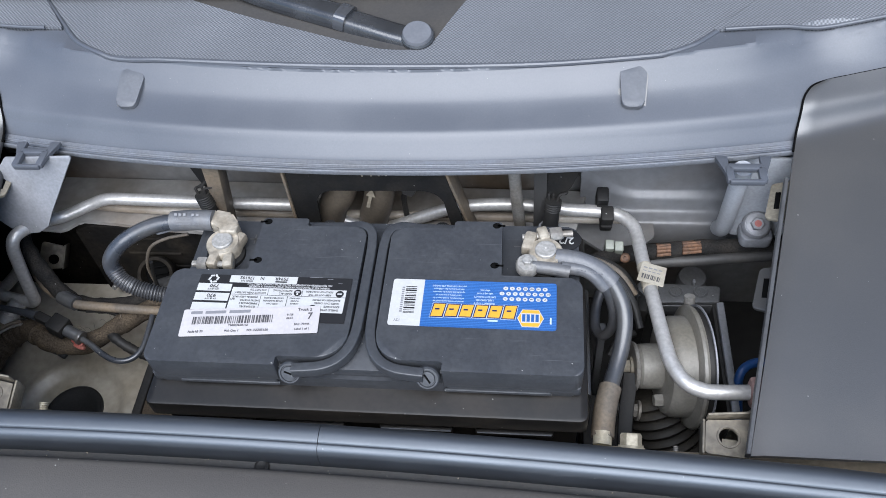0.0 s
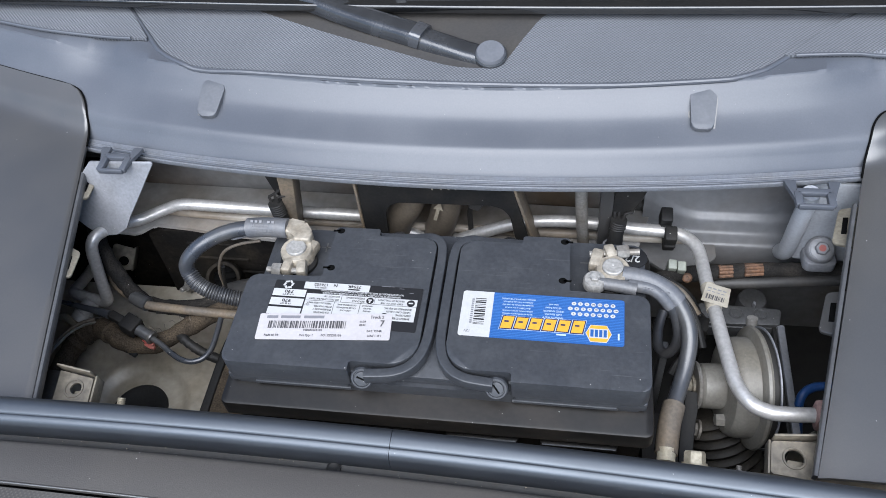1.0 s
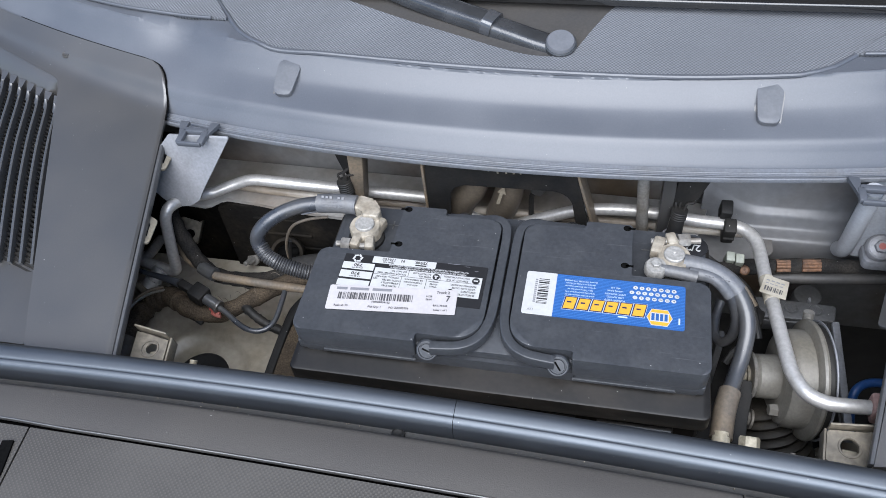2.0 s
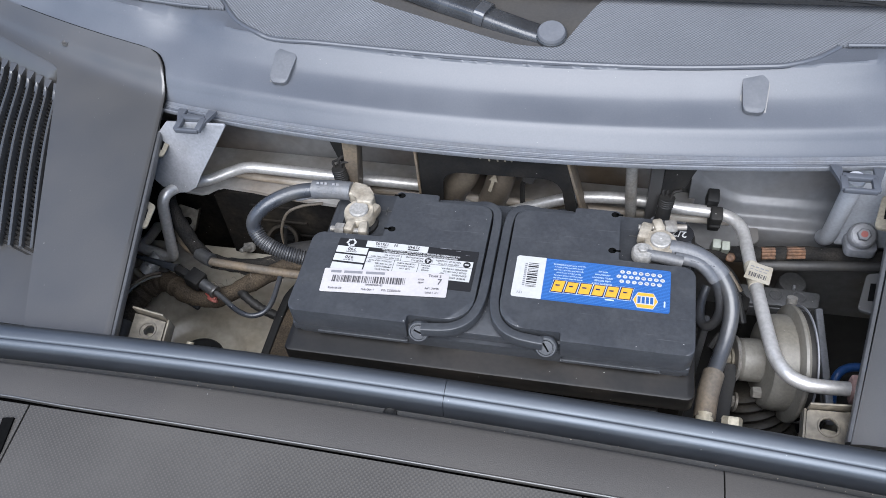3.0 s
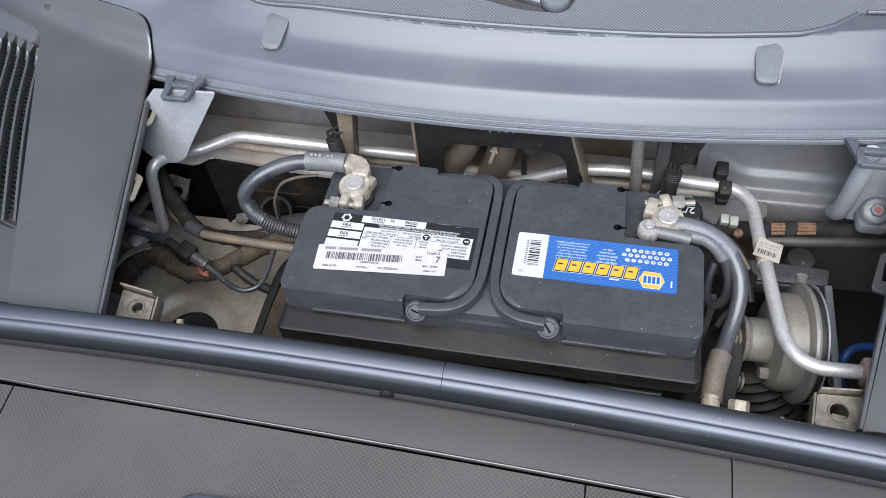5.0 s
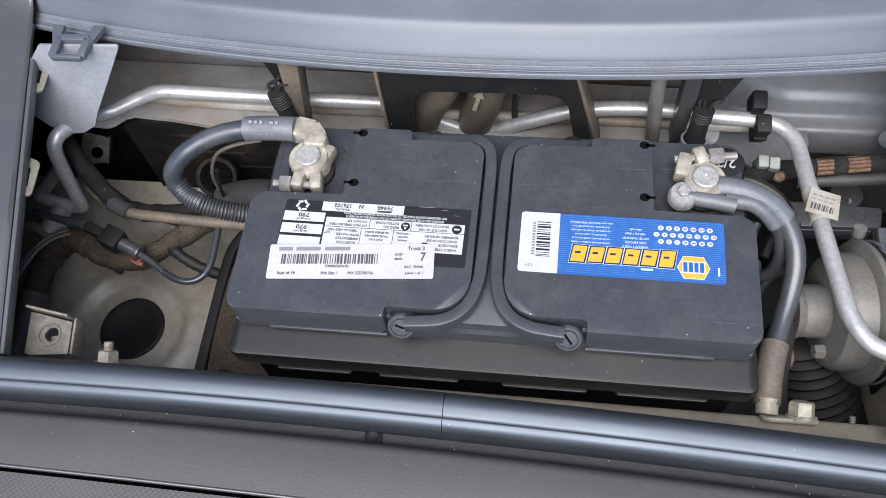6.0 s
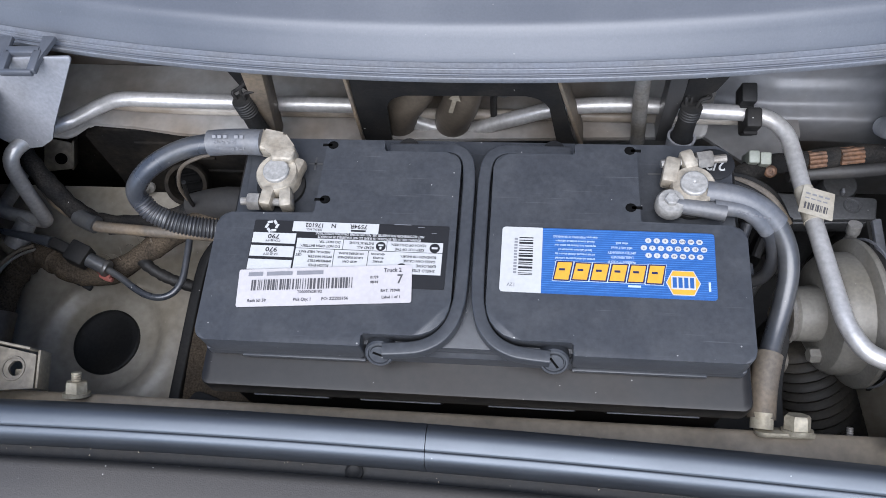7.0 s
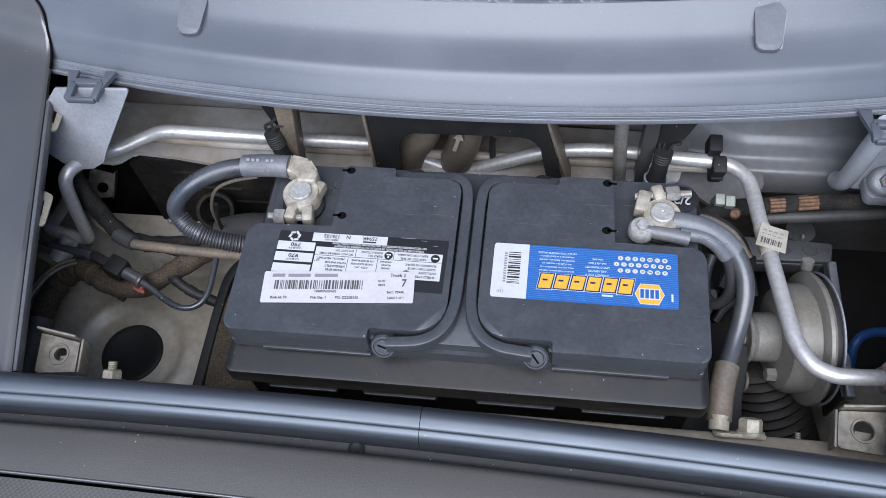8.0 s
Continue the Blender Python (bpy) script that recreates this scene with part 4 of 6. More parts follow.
def basin_fn(u, v):
    """Floor with a round pressed dish, rising in a soft step towards the bulkhead."""
    x, y = -0.574 + 0.349 * u, -0.129 + 0.243 * v
    r = math.hypot(x + 0.3250, y + 0.0235)
    z = -0.0215 - 0.0055 / (1 + math.exp((r - 0.0475) * 500)) + 0.0030 * math.exp(-(((r - 0.0560) / 0.0075) ** 2))
    step = 1 / (1 + math.exp(-(y - 0.066 - 0.25 * (x + 0.29)) * 260))
    return Vector((x, y, z + 0.020 * step + 0.05 * max(0, (-0.44 - x) / 0.14) ** 2))


solid("floor_west", slab(basin_fn, 110, 90, 0.004), "basin", "dusty grey painted floor with a round pressed dish", "floor", kind="structure")
solid("arch_wall", slab(lambda u, v: Vector((0.2720 + 0.105 * u - 0.020 * v, -0.122 + 0.12 * v, -0.078 + 0.17 * u ** 1.5)), 16, 10, 0.004), "basin", "grey painted sloping wall beside the bellows", "wall", kind="structure")
# Added sunken sheet; its near-black colour holds the shade behind the floor.
solid("floor_shade_drop", box((-0.40, 0.142, -0.095), (0.346, 0.054, 0.008)), "paint_shade", "near-black sunken sheet standing in for shade behind the floor", "floor", kind="structure")
# Added black sheet: the bulkhead's deep shade put in as colour.
solid("bulkhead_shade", box((-0.40, 0.166, 0.003), (0.346, 0.008, 0.188), 0.002), "duct", "dull black sheet standing in for shade on the low bulkhead", "wall", kind="structure")
plug = thing("floor_plug", (-0.325, -0.023, -0.027), "round dull black rubber plug in the painted floor", "plug")
part("plug_disc", lathe([(0, -0.001), (0.0288, -0.001), (0.0288, 0.0020), (0.0272, 0.0032), (0.0225, 0.0032), (0.0215, 0.0026), (0, 0.0028)], Matrix.Translation((-0.3250, -0.0235, -0.0268)), 48), "rubber", plug)

# ---- battery ----
battery = thing("car_battery", (0, -0.02, 0.0), "black plastic car battery with folded handles and printed labels", "battery")
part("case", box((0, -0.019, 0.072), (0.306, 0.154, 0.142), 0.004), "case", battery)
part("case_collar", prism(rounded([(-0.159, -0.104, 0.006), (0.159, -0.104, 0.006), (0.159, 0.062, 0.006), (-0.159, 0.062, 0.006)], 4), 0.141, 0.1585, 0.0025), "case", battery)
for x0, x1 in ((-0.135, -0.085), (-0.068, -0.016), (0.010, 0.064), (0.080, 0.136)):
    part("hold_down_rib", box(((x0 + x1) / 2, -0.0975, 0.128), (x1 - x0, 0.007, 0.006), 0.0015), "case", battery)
    # Pale strip paints the highlight along the rib's edge.
    part("rib_highlight", box(((x0 + x1) / 2, -0.1012, 0.1306), (x1 - x0 - 0.003, 0.0009, 0.0009), 0.0002), "lip", battery, "thin pale strip painting the rib's edge highlight")
part("lid_base", prism(rounded([(-0.153, -0.0845, 0.006), (0.153, -0.0845, 0.006), (0.154, 0.060, 0.008), (-0.152, 0.060, 0.004)], 5), 0.1585, 0.170, 0.0012), "lid", battery)
part("lid_deck", prism(rounded([(-0.094, -0.0815, 0.001), (0.094, -0.0815, 0.001), (0.094, 0.046, 0.001), (-0.094, 0.046, 0.001)], 2), 0.1701, 0.1785, 0.0006), "lid", battery)
PLATE = [(-0.1545, -0.0865, 0.007), (-0.1545, -0.0055, 0.008), (-0.096, -0.0045, 0.0008), (-0.0945, 0.047, 0.002), (-0.058, 0.047, 0.0015), (-0.058, 0.0395, 0.001), (-0.0098, 0.0395, 0.009), (-0.0098, -0.079, 0.021), (-0.0585, -0.079, 0.001), (-0.0585, -0.0865, 0.0012)]
for s in (1, -1):
    outline = rounded([(s * x, y, r) for x, y, r in (PLATE if s == 1 else PLATE[::-1])], 6)
    part("lid_plate", prism(outline, 0.1702, 0.190, 0.0013), "lid", battery)
    part("lid_skirt", prism(rounded([(s * x, y, 0.002) for x, y in ((-0.1535, -0.086), (-0.1535, -0.02), (-0.0605, -0.02), (-0.0605, -0.086))][::s], 3), 0.1625, 0.1715, 0.0008), "lid", battery)
    part("skirt_lip", box((s * -0.096, -0.0862, 0.1640), (0.074, 0.0022, 0.003), 0.0006), "lid", battery)
    line = [(s * -0.046, -0.0868, 0.1845), (s * -0.035, -0.0860, 0.1848), (s * -0.0255, -0.0845, 0.185), (s * -0.0165, -0.0800, 0.185), (s * -0.0098, -0.0720, 0.185), (s * -0.0062, -0.0615, 0.185), (s * -0.0047, -0.046, 0.185), (s * -0.0045, 0.0, 0.185), (s * -0.0048, 0.025, 0.185), (s * -0.0075, 0.038, 0.1845), (s * -0.016, 0.0445, 0.183), (s * -0.030, 0.0465, 0.179), (s * -0.056, 0.0475, 0.177)]
    handle = part("carry_handle", strip(line, rounded([(-0.0038, -0.0045, 0.001), (0.0038, -0.0045, 0.001), (0.0036, 0.0042, 0.001), (-0.0036, 0.0042, 0.001)], 3), 5), "lid", battery)
    at = Vector((s * -0.0485, -0.0865, 0.1805))
    axis = Vector((0, -0.78, 0.62))
    part("pivot_boss", lathe([(0, -0.010), (0.0084, -0.010), (0.0084, 0.001), (0.0074, 0.0022), (0.0064, 0.0022), (0.0060, 0.0012), (0.0054, 0.0012), (0.0050, 0.0022), (0, 0.0024)], aim(at, axis), 28), "lid", handle)
    m = aim(at + axis.normalized() * 0.0024, axis)
    part("pivot_slot", box(m.translation, (0.0012, 0.0075, 0.0005), 0, m.to_3x3().to_4x4() @ Matrix.Rotation(radians(70 if s == 1 else 35), 4, "Z")), "gap", handle)
    for y in (0.0045, 0.043):
        hole = prism([(s * -0.0905 + 0.0032 * math.cos(a * math.pi / 8), y + 0.0028 * math.sin(a * math.pi / 8)) for a in range(16)], 0.1898, 0.1902)
        hole = box((s * -0.094, y, 0.190), (0.006, 0.0018, 0.0004), 0, None, hole)
        part("keyhole", hole, "gap", battery, "small dark keyhole in the lid")
    part("rear_vent_plug", lathe([(0, 0), (0.0075, 0), (0.0068, 0.004), (0, 0.0045)], Matrix.Translation((s * -0.046, 0.0525, 0.170)), 20), "black", battery)
    ring = lathe([(0.0, 0), (0.0155, 0), (0.0155, 0.003), (0.013, 0.0045), (0.0, 0.0045)], Matrix.Translation((s * -0.1255 if s == 1 else 0.128, 0.0235, 0.170)), 32)
    part("terminal_ring", ring, "black", battery, "black sealing ring round the terminal")
sign = bars([(-0.106, 0.041, 0.0095, 0.0012), (-0.106, 0.041, 0.0012, 0.0095)], 0.1703, Matrix())
part("plus_mark", sign, "cover", battery, "moulded plus sign")
part("minus_mark", bars([(0.108, 0.039, 0.009, 0.0012)], 0.1703, Matrix()), "cover", battery, "moulded minus sign")

TOP = 0.1904


def flat(x, y, turn=0.0, z=TOP):
    return Matrix.Translation((x, y, z)) @ Matrix.Rotation(radians(turn), 4, "Z")


def sticker(name, x, y, w, h, turn, mat, label, radius=0.002, z=0.0):
    return part(name, prism(rounded([(-w / 2, -h / 2, radius), (w / 2, -h / 2, radius), (w / 2, h / 2, radius), (-w / 2, h / 2, radius)], 3), -0.0002, 0.0002, 0, flat(x, y, turn, TOP + z)), mat, battery, label)


def barcode(seed, x, y, w, h, m, z=0.0005):
    rnd, rects, at = random.Random(seed), [], 0.0
    while at < w:
        b = rnd.choice((0.0004, 0.0006, 0.0009, 0.0013))
        rects.append((x - w / 2 + at + b / 2, y, b, h))
        at += b + rnd.choice((0.0005, 0.0007, 0.0011))
    return bars(rects, z, m)


def writing(rows, m, z=0.0005):
    """(text, x, y, size, width) rows on the pose m."""
    bm = None
    for text, x, y, size, wide in rows:
        bm = lettering(text, size, m @ Matrix.Translation((x, y, z)), bm, wide)
    return bm


def print_part(*a):
    """Fine print too small to pick apart."""
    return tagged(part(*a), kind="stuff")


# Blue label, read from the bulkhead side: its own right is world left.
blue = sticker("brand_label", 0.0765, -0.031, 0.119, 0.0405, -0.35, "blue", "glossy blue label with yellow lettering blocks and white dots")
own = flat(0.0765, -0.031, 179.65)
print_part("pinstripe", bars([(-0.0114, -0.0193 + 0.00135 * i, 0.0955, 0.0003) for i in range(29)], 0.0003, own), "blue_light", blue)
part("white_field", prism(rounded([(0.0363, -0.02025, 0.0002), (0.0595, -0.02025, 0.002), (0.0595, 0.02025, 0.002), (0.0363, 0.02025, 0.0002)], 3), -0.0002, 0.00036, 0, own), "white", blue, "white label field")
m90 = own @ Matrix.Translation((0.0445, -0.002, 0)) @ Matrix.Rotation(radians(90), 4, "Z")
print_part("barcode", barcode(3, 0, -0.0010, 0.0235, 0.0080, m90), "ink", blue)
print_part("barcode_digits", bars([(x * 0.0019 - 0.0105, -0.0068, 0.0012, 0.0018) for x in range(12)], 0.0005, m90), "ink_grey", blue)
part("voltage_mark", writing([("12V", 0.0530, 0.0158, 0.0030, 1.0)], own), "ink_grey", blue)
for i in range(6):
    x = -0.0267 + 0.0102 * i
    big = 1.08 if i in (0, 5) else 1.0
    for grow, z, hue in ((0.0011, 0.00045, "print_pale"), (0.0008, 0.0006, "blue_dark"), (0.0, 0.00075, "yellow")):
        w, h, lean = 0.0080 + 2 * grow, 0.0098 * big + 2 * grow, 0.0010
        q = [(x - w / 2 - lean, 0.0064 - h / 2), (x + w / 2 - lean, 0.0064 - h / 2), (x + w / 2 + lean, 0.0064 + h / 2), (x - w / 2 + lean, 0.0064 + h / 2)]
        one = bmesh.new()
        one.faces.new([one.verts.new(own @ Vector((a, b, z))) for a, b in q])
        part("name_block" if hue == "yellow" else "block_outline", one, hue, blue)
print_part("name_cuts", bars([(-0.0267 + 0.0102 * i + o, 0.0064 + p, w, h) for i in range(6) for o, p, w, h in ((0.0006, -0.0008, 0.0032, 0.0013),)], 0.0009, own), "blue_dark", blue)
for rx, ry, z, hue in ((0.0094, 0.0074, 0.00045, "white"), (0.0088, 0.0069, 0.0006, "yellow")):
    one = bmesh.new()
    one.faces.new([one.verts.new(own @ Vector((-0.0414 + px * rx, 0.0108 + py * ry, z))) for px, py in ((1, 0), (0.62, 1), (-0.62, 1), (-1, 0), (-0.62, -1), (0.62, -1))])
    part("badge", one, hue, blue, "six-sided badge")
part("badge_band", bars([(-0.0414, 0.0108, 0.0132, 0.0080)], 0.00075, own), "white", blue)
print_part("badge_blocks", bars([(-0.0414 - 0.0046 + 0.0031 * i, 0.0108, 0.0022, 0.0062) for i in range(4)], 0.0009, own), "blue", blue)
dots, marks = None, []
DATES = (("SE", "OC", "NO", "DE", "8", "9", "0"), ("MY", "JU", "JY", "AU", "4", "5", "6", "7"), ("JA", "FE", "MA", "AP", "1", "2", "3"))
for row, words in enumerate(DATES):
    for k, word in enumerate(words):
        x, y = -0.0512 + 0.0047 * k - (0.0022 if row == 1 else 0), -0.0145 + 0.0046 * row
        dots = prism([(x + 0.0018 * math.cos(a * math.pi / 6), y + 0.0016 * math.sin(a * math.pi / 6)) for a in range(12)], 0.0002, 0.00045, 0, own, dots)
        marks.append((word, x, y, 0.0016, 1.0))
print_part("date_dots", dots, "white", blue, "rows of white date dots")
print_part("date_marks", writing(marks, own, 0.0006), "blue_dark", blue)
LAW = ("PROPOSITION 65 WARNING: Battery posts,", "terminals and related accessories contain lead", "and lead compounds, chemicals known to the", "State of California to cause cancer and", "reproductive harm. Batteries also contain other", "chemicals known to the State of California to", "cause cancer. WASH HANDS AFTER HANDLING.")
rows = [(line, 0.0178, 0.0012 - 0.0027 * r, 0.0020, 0.60) for r, line in enumerate(LAW)]
rows += [(line, -0.0083, -0.0005 - 0.0029 * r, 0.0022, 0.75) for r, line in enumerate(("WARRANTY VOID IF", "LABEL REMOVED.", "LIMITED WARRANTY", "valid only if dated", "when sold."))]
print_part("fine_print", writing(rows, own, 0.0005), "print_pale", blue)
print_part("print_marks", bars([(-0.0555, 0.0125, 0.0012, 0.0055), (-0.0150, 0.0140, 0.0070, 0.0013)], 0.0005, own), "print_pale", blue)

# Black warning label, read from the bulkhead side too.
warn = sticker("warning_label", -0.0725, -0.031, 0.117, 0.040, -0.4, "ink", "black and white warning label with dense print", 0.001)
own = flat(-0.0725, -0.031, 179.6)
for one_box in ((0.0089, -0.0165, 0.0518, 0.0066), (0.0450, -0.0083, 0.0262, 0.0068), (0.0450, 0.0003, 0.0262, 0.0070), (0.0450, 0.0090, 0.0262, 0.0066)):
    part("white_box", bars([one_box], 0.0003, own), "white", warn)
part("white_panel", bars([(-0.0125, 0.0012, 0.0866, 0.0203)], 0.0003, own), "white", warn, "white panel of warnings")
print_part("panel_lines", bars([(-0.0125, -0.0023, 0.0866, 0.0003), (0.0029, -0.0056, 0.0003, 0.0066), (-0.0230, -0.0056, 0.0003, 0.0066), (0.0075, 0.0045, 0.0003, 0.0136), (-0.0127, 0.0045, 0.0003, 0.0136)], 0.0005, own), "ink", warn)
print_part("printed_numbers", writing([("7594R", -0.0050, -0.0176, 0.0040, 1.0), ("N", 0.0101, -0.0176, 0.0040, 1.0), ("176102", 0.0216, -0.0176, 0.0038, 1.0), ("SERIAL NO.", 0.0216, -0.0147, 0.0019, 1.0), ("790", 0.0453, -0.0094, 0.0040, 1.2), ("CCA @ 0°F", 0.0453, -0.0065, 0.0018, 1.0), ("970", 0.0453, -0.0008, 0.0040, 1.2), ("CA @ 32°F", 0.0453, 0.0022, 0.0018, 1.0)], own), "ink", warn)
print_part("number_bar", bars([(-0.0050, -0.0147, 0.0090, 0.0012)], 0.0005, own), "ink", warn)
print_part("warning_text", writing([
    ("NOT RECOMMENDED FOR INVERTED USE. FOLLOW PROPER CHARGING INSTRUCTIONS", -0.0120, -0.0124, 0.0023, 0.70),
    ("WARNING: RISK OF FIRE, EXPLOSION, OR BURNS. DO NOT DISASSEMBLE OR INCINERATE", -0.0120, -0.0101, 0.0023, 0.66),
], own), "white", warn)
print_part("panel_text", writing([
    ("KEEP OUT OF THE", -0.0366, -0.0040, 0.0023, 0.9), ("REACH OF CHILDREN.", -0.0357, -0.0068, 0.0023, 0.9),
    ("READ ALL", -0.0105, -0.0042, 0.0024, 0.95), ("INSTRUCTIONS.", -0.0078, -0.0070, 0.0023, 0.9),
    ("DO NOT OPEN BATTERY.", 0.0165, -0.0042, 0.0023, 0.9), ("DO NOT TIP.", 0.0110, -0.0070, 0.0023, 0.95),
    ("MEDICAL HELP FAST.", 0.0195, -0.0003, 0.0022, 0.95), ("GET", 0.0285, 0.0018, 0.0022, 0.95), ("WITH WATER.", 0.0157, 0.0026, 0.0023, 1.0), ("IMMEDIATELY", 0.0157, 0.0054, 0.0023, 1.0), ("FLUSH EYES", 0.0157, 0.0082, 0.0023, 1.0),
    ("OR SEVERE BURNS.", -0.0025, -0.0001, 0.0020, 0.9), ("CAUSE BLINDNESS", -0.0025, 0.0025, 0.0020, 0.9), ("ACID CAN", -0.0025, 0.0051, 0.0020, 0.9),
    ("•SMOKING", -0.0185, -0.0004, 0.0019, 0.9), ("•FLAMES", -0.0190, 0.0020, 0.0019, 0.9), ("•SPARKS", -0.0190, 0.0044, 0.0019, 0.9),
    ("BLINDNESS OR INJURY.", -0.0420, 0.0004, 0.0022, 0.92), ("GASES CAN CAUSE", -0.0430, 0.0032, 0.0023, 0.95), ("EXPLOSIVE", -0.0470, 0.0060, 0.0024, 1.0), ("SHIELD EYES.", -0.0455, 0.0090, 0.0024, 1.0),
], own), "ink", warn)
rings = None
for x, y, r in ((-0.0511, -0.0054, 0.0030), (-0.0195, -0.0054, 0.0029), (-0.0330, 0.0078, 0.0030)):
    rings = prism([(x + r * math.cos(a * math.pi / 10), y + r * math.sin(a * math.pi / 10)) for a in range(20)], 0.0002, 0.0005, 0, own, rings)
print_part("safety_symbols", rings, "ink", warn)
print_part("symbol_bars", bars([(-0.0511, -0.0054, 0.0034, 0.0012), (-0.0195, -0.0060, 0.0030, 0.0010), (-0.0195, -0.0042, 0.0012, 0.0016), (-0.0330, 0.0078, 0.0030, 0.0014)], 0.00065, own), "white", warn)
tri = bmesh.new()
for k in range(3):
    a = math.pi / 2 + k * 2 * math.pi / 3
    for d in (-0.5, 0.5):
        c = Vector((0.0475 + 0.0031 * math.cos(a + d), -0.0160 + 0.0031 * math.sin(a + d), 0.0004))
        u = Vector((math.cos(a + d + 1.2), math.sin(a + d + 1.2), 0)) * 0.0015
        w = Vector((math.cos(a + d - 0.3), math.sin(a + d - 0.3), 0)) * 0.0008
        tri.faces.new([tri.verts.new(own @ p) for p in (c - u - w, c + u - w, c + u + w, c - u + w)])
part("recycling_mark", tri, "white", warn)
print_part("torn_edge", bars([(-0.0310, -0.0199, 0.0100, 0.0004), (-0.0420, -0.0185, 0.0040, 0.0003), (-0.0500, -0.0150, 0.0030, 0.0003)], 0.0004, own), "ink_grey", warn)

# White delivery sticker, read from the front.
slip = sticker("delivery_sticker", -0.0830, -0.0520, 0.1010, 0.0232, 4.0, "slip", "white delivery sticker with a barcode", 0.0012, 0.0008)
own = flat(-0.0830, -0.0520, 4.0, TOP + 0.0010)
print_part("barcode", barcode(7, -0.0125, 0.0014, 0.060, 0.0066, own, 0.0004), "slip_ink", slip)
print_part("branch_bar", bars([(-0.0405, 0.0083, 0.0085, 0.0024), (-0.0265, 0.0083, 0.0150, 0.0024), (-0.0085, 0.0083, 0.0155, 0.0024)], 0.0004, own), "ink_grey", slip)
print_part("printed_text", writing([("T00007628102", -0.0080, -0.0036, 0.0024, 1.0), ("Truck 2", 0.0395, 0.0083, 0.0036, 0.9), ("7", 0.0437, 0.0025, 0.0078, 0.85), ("01/29", 0.0290, 0.0042, 0.0023, 0.9), ("08:44", 0.0290, 0.0012, 0.0023, 0.9), ("BAT. 7594R", 0.0385, -0.0042, 0.0024, 0.95), ("Label 1 of 1", 0.0390, -0.0082, 0.0024, 0.95), ("Rads Id: 59", -0.0385, -0.0082, 0.0026, 0.95), ("Pick Qty: 1", -0.0120, -0.0082, 0.0026, 0.9), ("PO: ZZZ05156", 0.0068, -0.0082, 0.0026, 0.95)], own, 0.0004), "slip_ink", slip)

# ---- battery cables ----
UP = Matrix(((1, 0, 0, 0), (0, 0, -1, 0), (0, 1, 0, 0), (0, 0, 0, 1)))  # an outline's y becomes world z, its z world -y


def wall_plate(outline, y0, y1, bevel=0.0):
    """An upright plate from an (x, z) outline, between y0 and y1."""
    return prism(outline, -y1, -y0, bevel, UP)


plus = thing("positive_battery_cable", (-0.1255, 0.0235, 0.1745), "grey positive battery cable with a tarnished metal clamp", "battery cable", "battery cables")
c = Vector((-0.1255, 0.026, 0.1745))
part("clamp_ring", lathe([(0.0080, 0), (0.0135, 0), (0.0135, 0.009), (0.0125, 0.0105), (0.0080, 0.0105)], Matrix.Translation(c), 28), "lead", plus, "tarnished lead clamp ring")
part("clamp_jaw", box(c + Vector((-0.004, -0.0165, 0.0055)), (0.008, 0.013, 0.011), 0.0018, Matrix.Rotation(radians(-6), 4, "Z")), "lead", plus)
part("clamp_jaw", box(c + Vector((0.0075, -0.0165, 0.0045)), (0.008, 0.014, 0.011), 0.002, Matrix.Rotation(radians(10), 4, "Z")), "lead", plus)
part("clamp_shoulder", box(c + Vector((0.0105, 0.003, 0.005)), (0.009, 0.018, 0.010), 0.003, Matrix.Rotation(radians(-18), 4, "Z")), "lead", plus)
part("terminal_post", lathe([(0, 0), (0.0088, 0), (0.0082, 0.0125), (0.0074, 0.0133), (0, 0.0133)], Matrix.Translation(c), 28), "post", plus, "bright worn lead post top")
part("clamp_bolt", tube([c + Vector((0.012, -0.0185, 0.005)), c + Vector((-0.021, -0.0185, 0.005))], 0.0026, 10), "steel", plus)
part("clamp_nut", hex_head(c + Vector((-0.0085, -0.0185, 0.005)), (-1, 0, 0), 0.0058, 0.008), "steel", plus, "bright steel nut")
part("crimp_neck", prism(rounded([(0.010, 0.006, 0.003), (0.0110, 0.015, 0.005), (0.003, 0.0255, 0.004), (-0.011, 0.0285, 0.002), (-0.015, 0.026, 0.002), (-0.014, 0.0140, 0.002), (-0.005, 0.0135, 0.004), (-0.004, 0.006, 0.002)], 4), 0.0035, 0.0155, 0.003, Matrix.Translation(c), None, 50, 3), "lead", plus, "cast metal cable neck")
part("print_sleeve", tube([(-0.1375, 0.0465, 0.186), (-0.155, 0.0470, 0.1855), (-0.173, 0.0465, 0.184)], 0.0084, 18, 5), "sleeve", plus, "grey printed shrink sleeve")
sleeve_face = Matrix.Translation((-0.1565, 0.0411, 0.1919)) @ Matrix.Rotation(radians(48), 4, "X")
print_part("sleeve_print", writing([("Made in 09", -0.003, 0.0010, 0.0030, 1.1), ("Germany SCT", 0.0, -0.0026, 0.0030, 1.15)], sleeve_face, 0.0003), "stamp", plus)
print_part("sleeve_marks", bars([(-0.010 + 0.0036 * i, 0.0046, 0.0024, 0.0020) for i in range(6) if i != 3], 0.0001, sleeve_face @ Matrix.Rotation(radians(-8), 4, "X")), "stamp", plus)
part("cable", tube([(-0.165, 0.0468, 0.1845), (-0.185, 0.0450, 0.182), (-0.203, 0.0405, 0.177), (-0.2185, 0.033, 0.170), (-0.2285, 0.026, 0.160), (-0.2300, 0.0225, 0.150), (-0.2235, 0.0176, 0.1415), (-0.214, 0.0148, 0.136)], 0.0066, 18), "cable", plus)
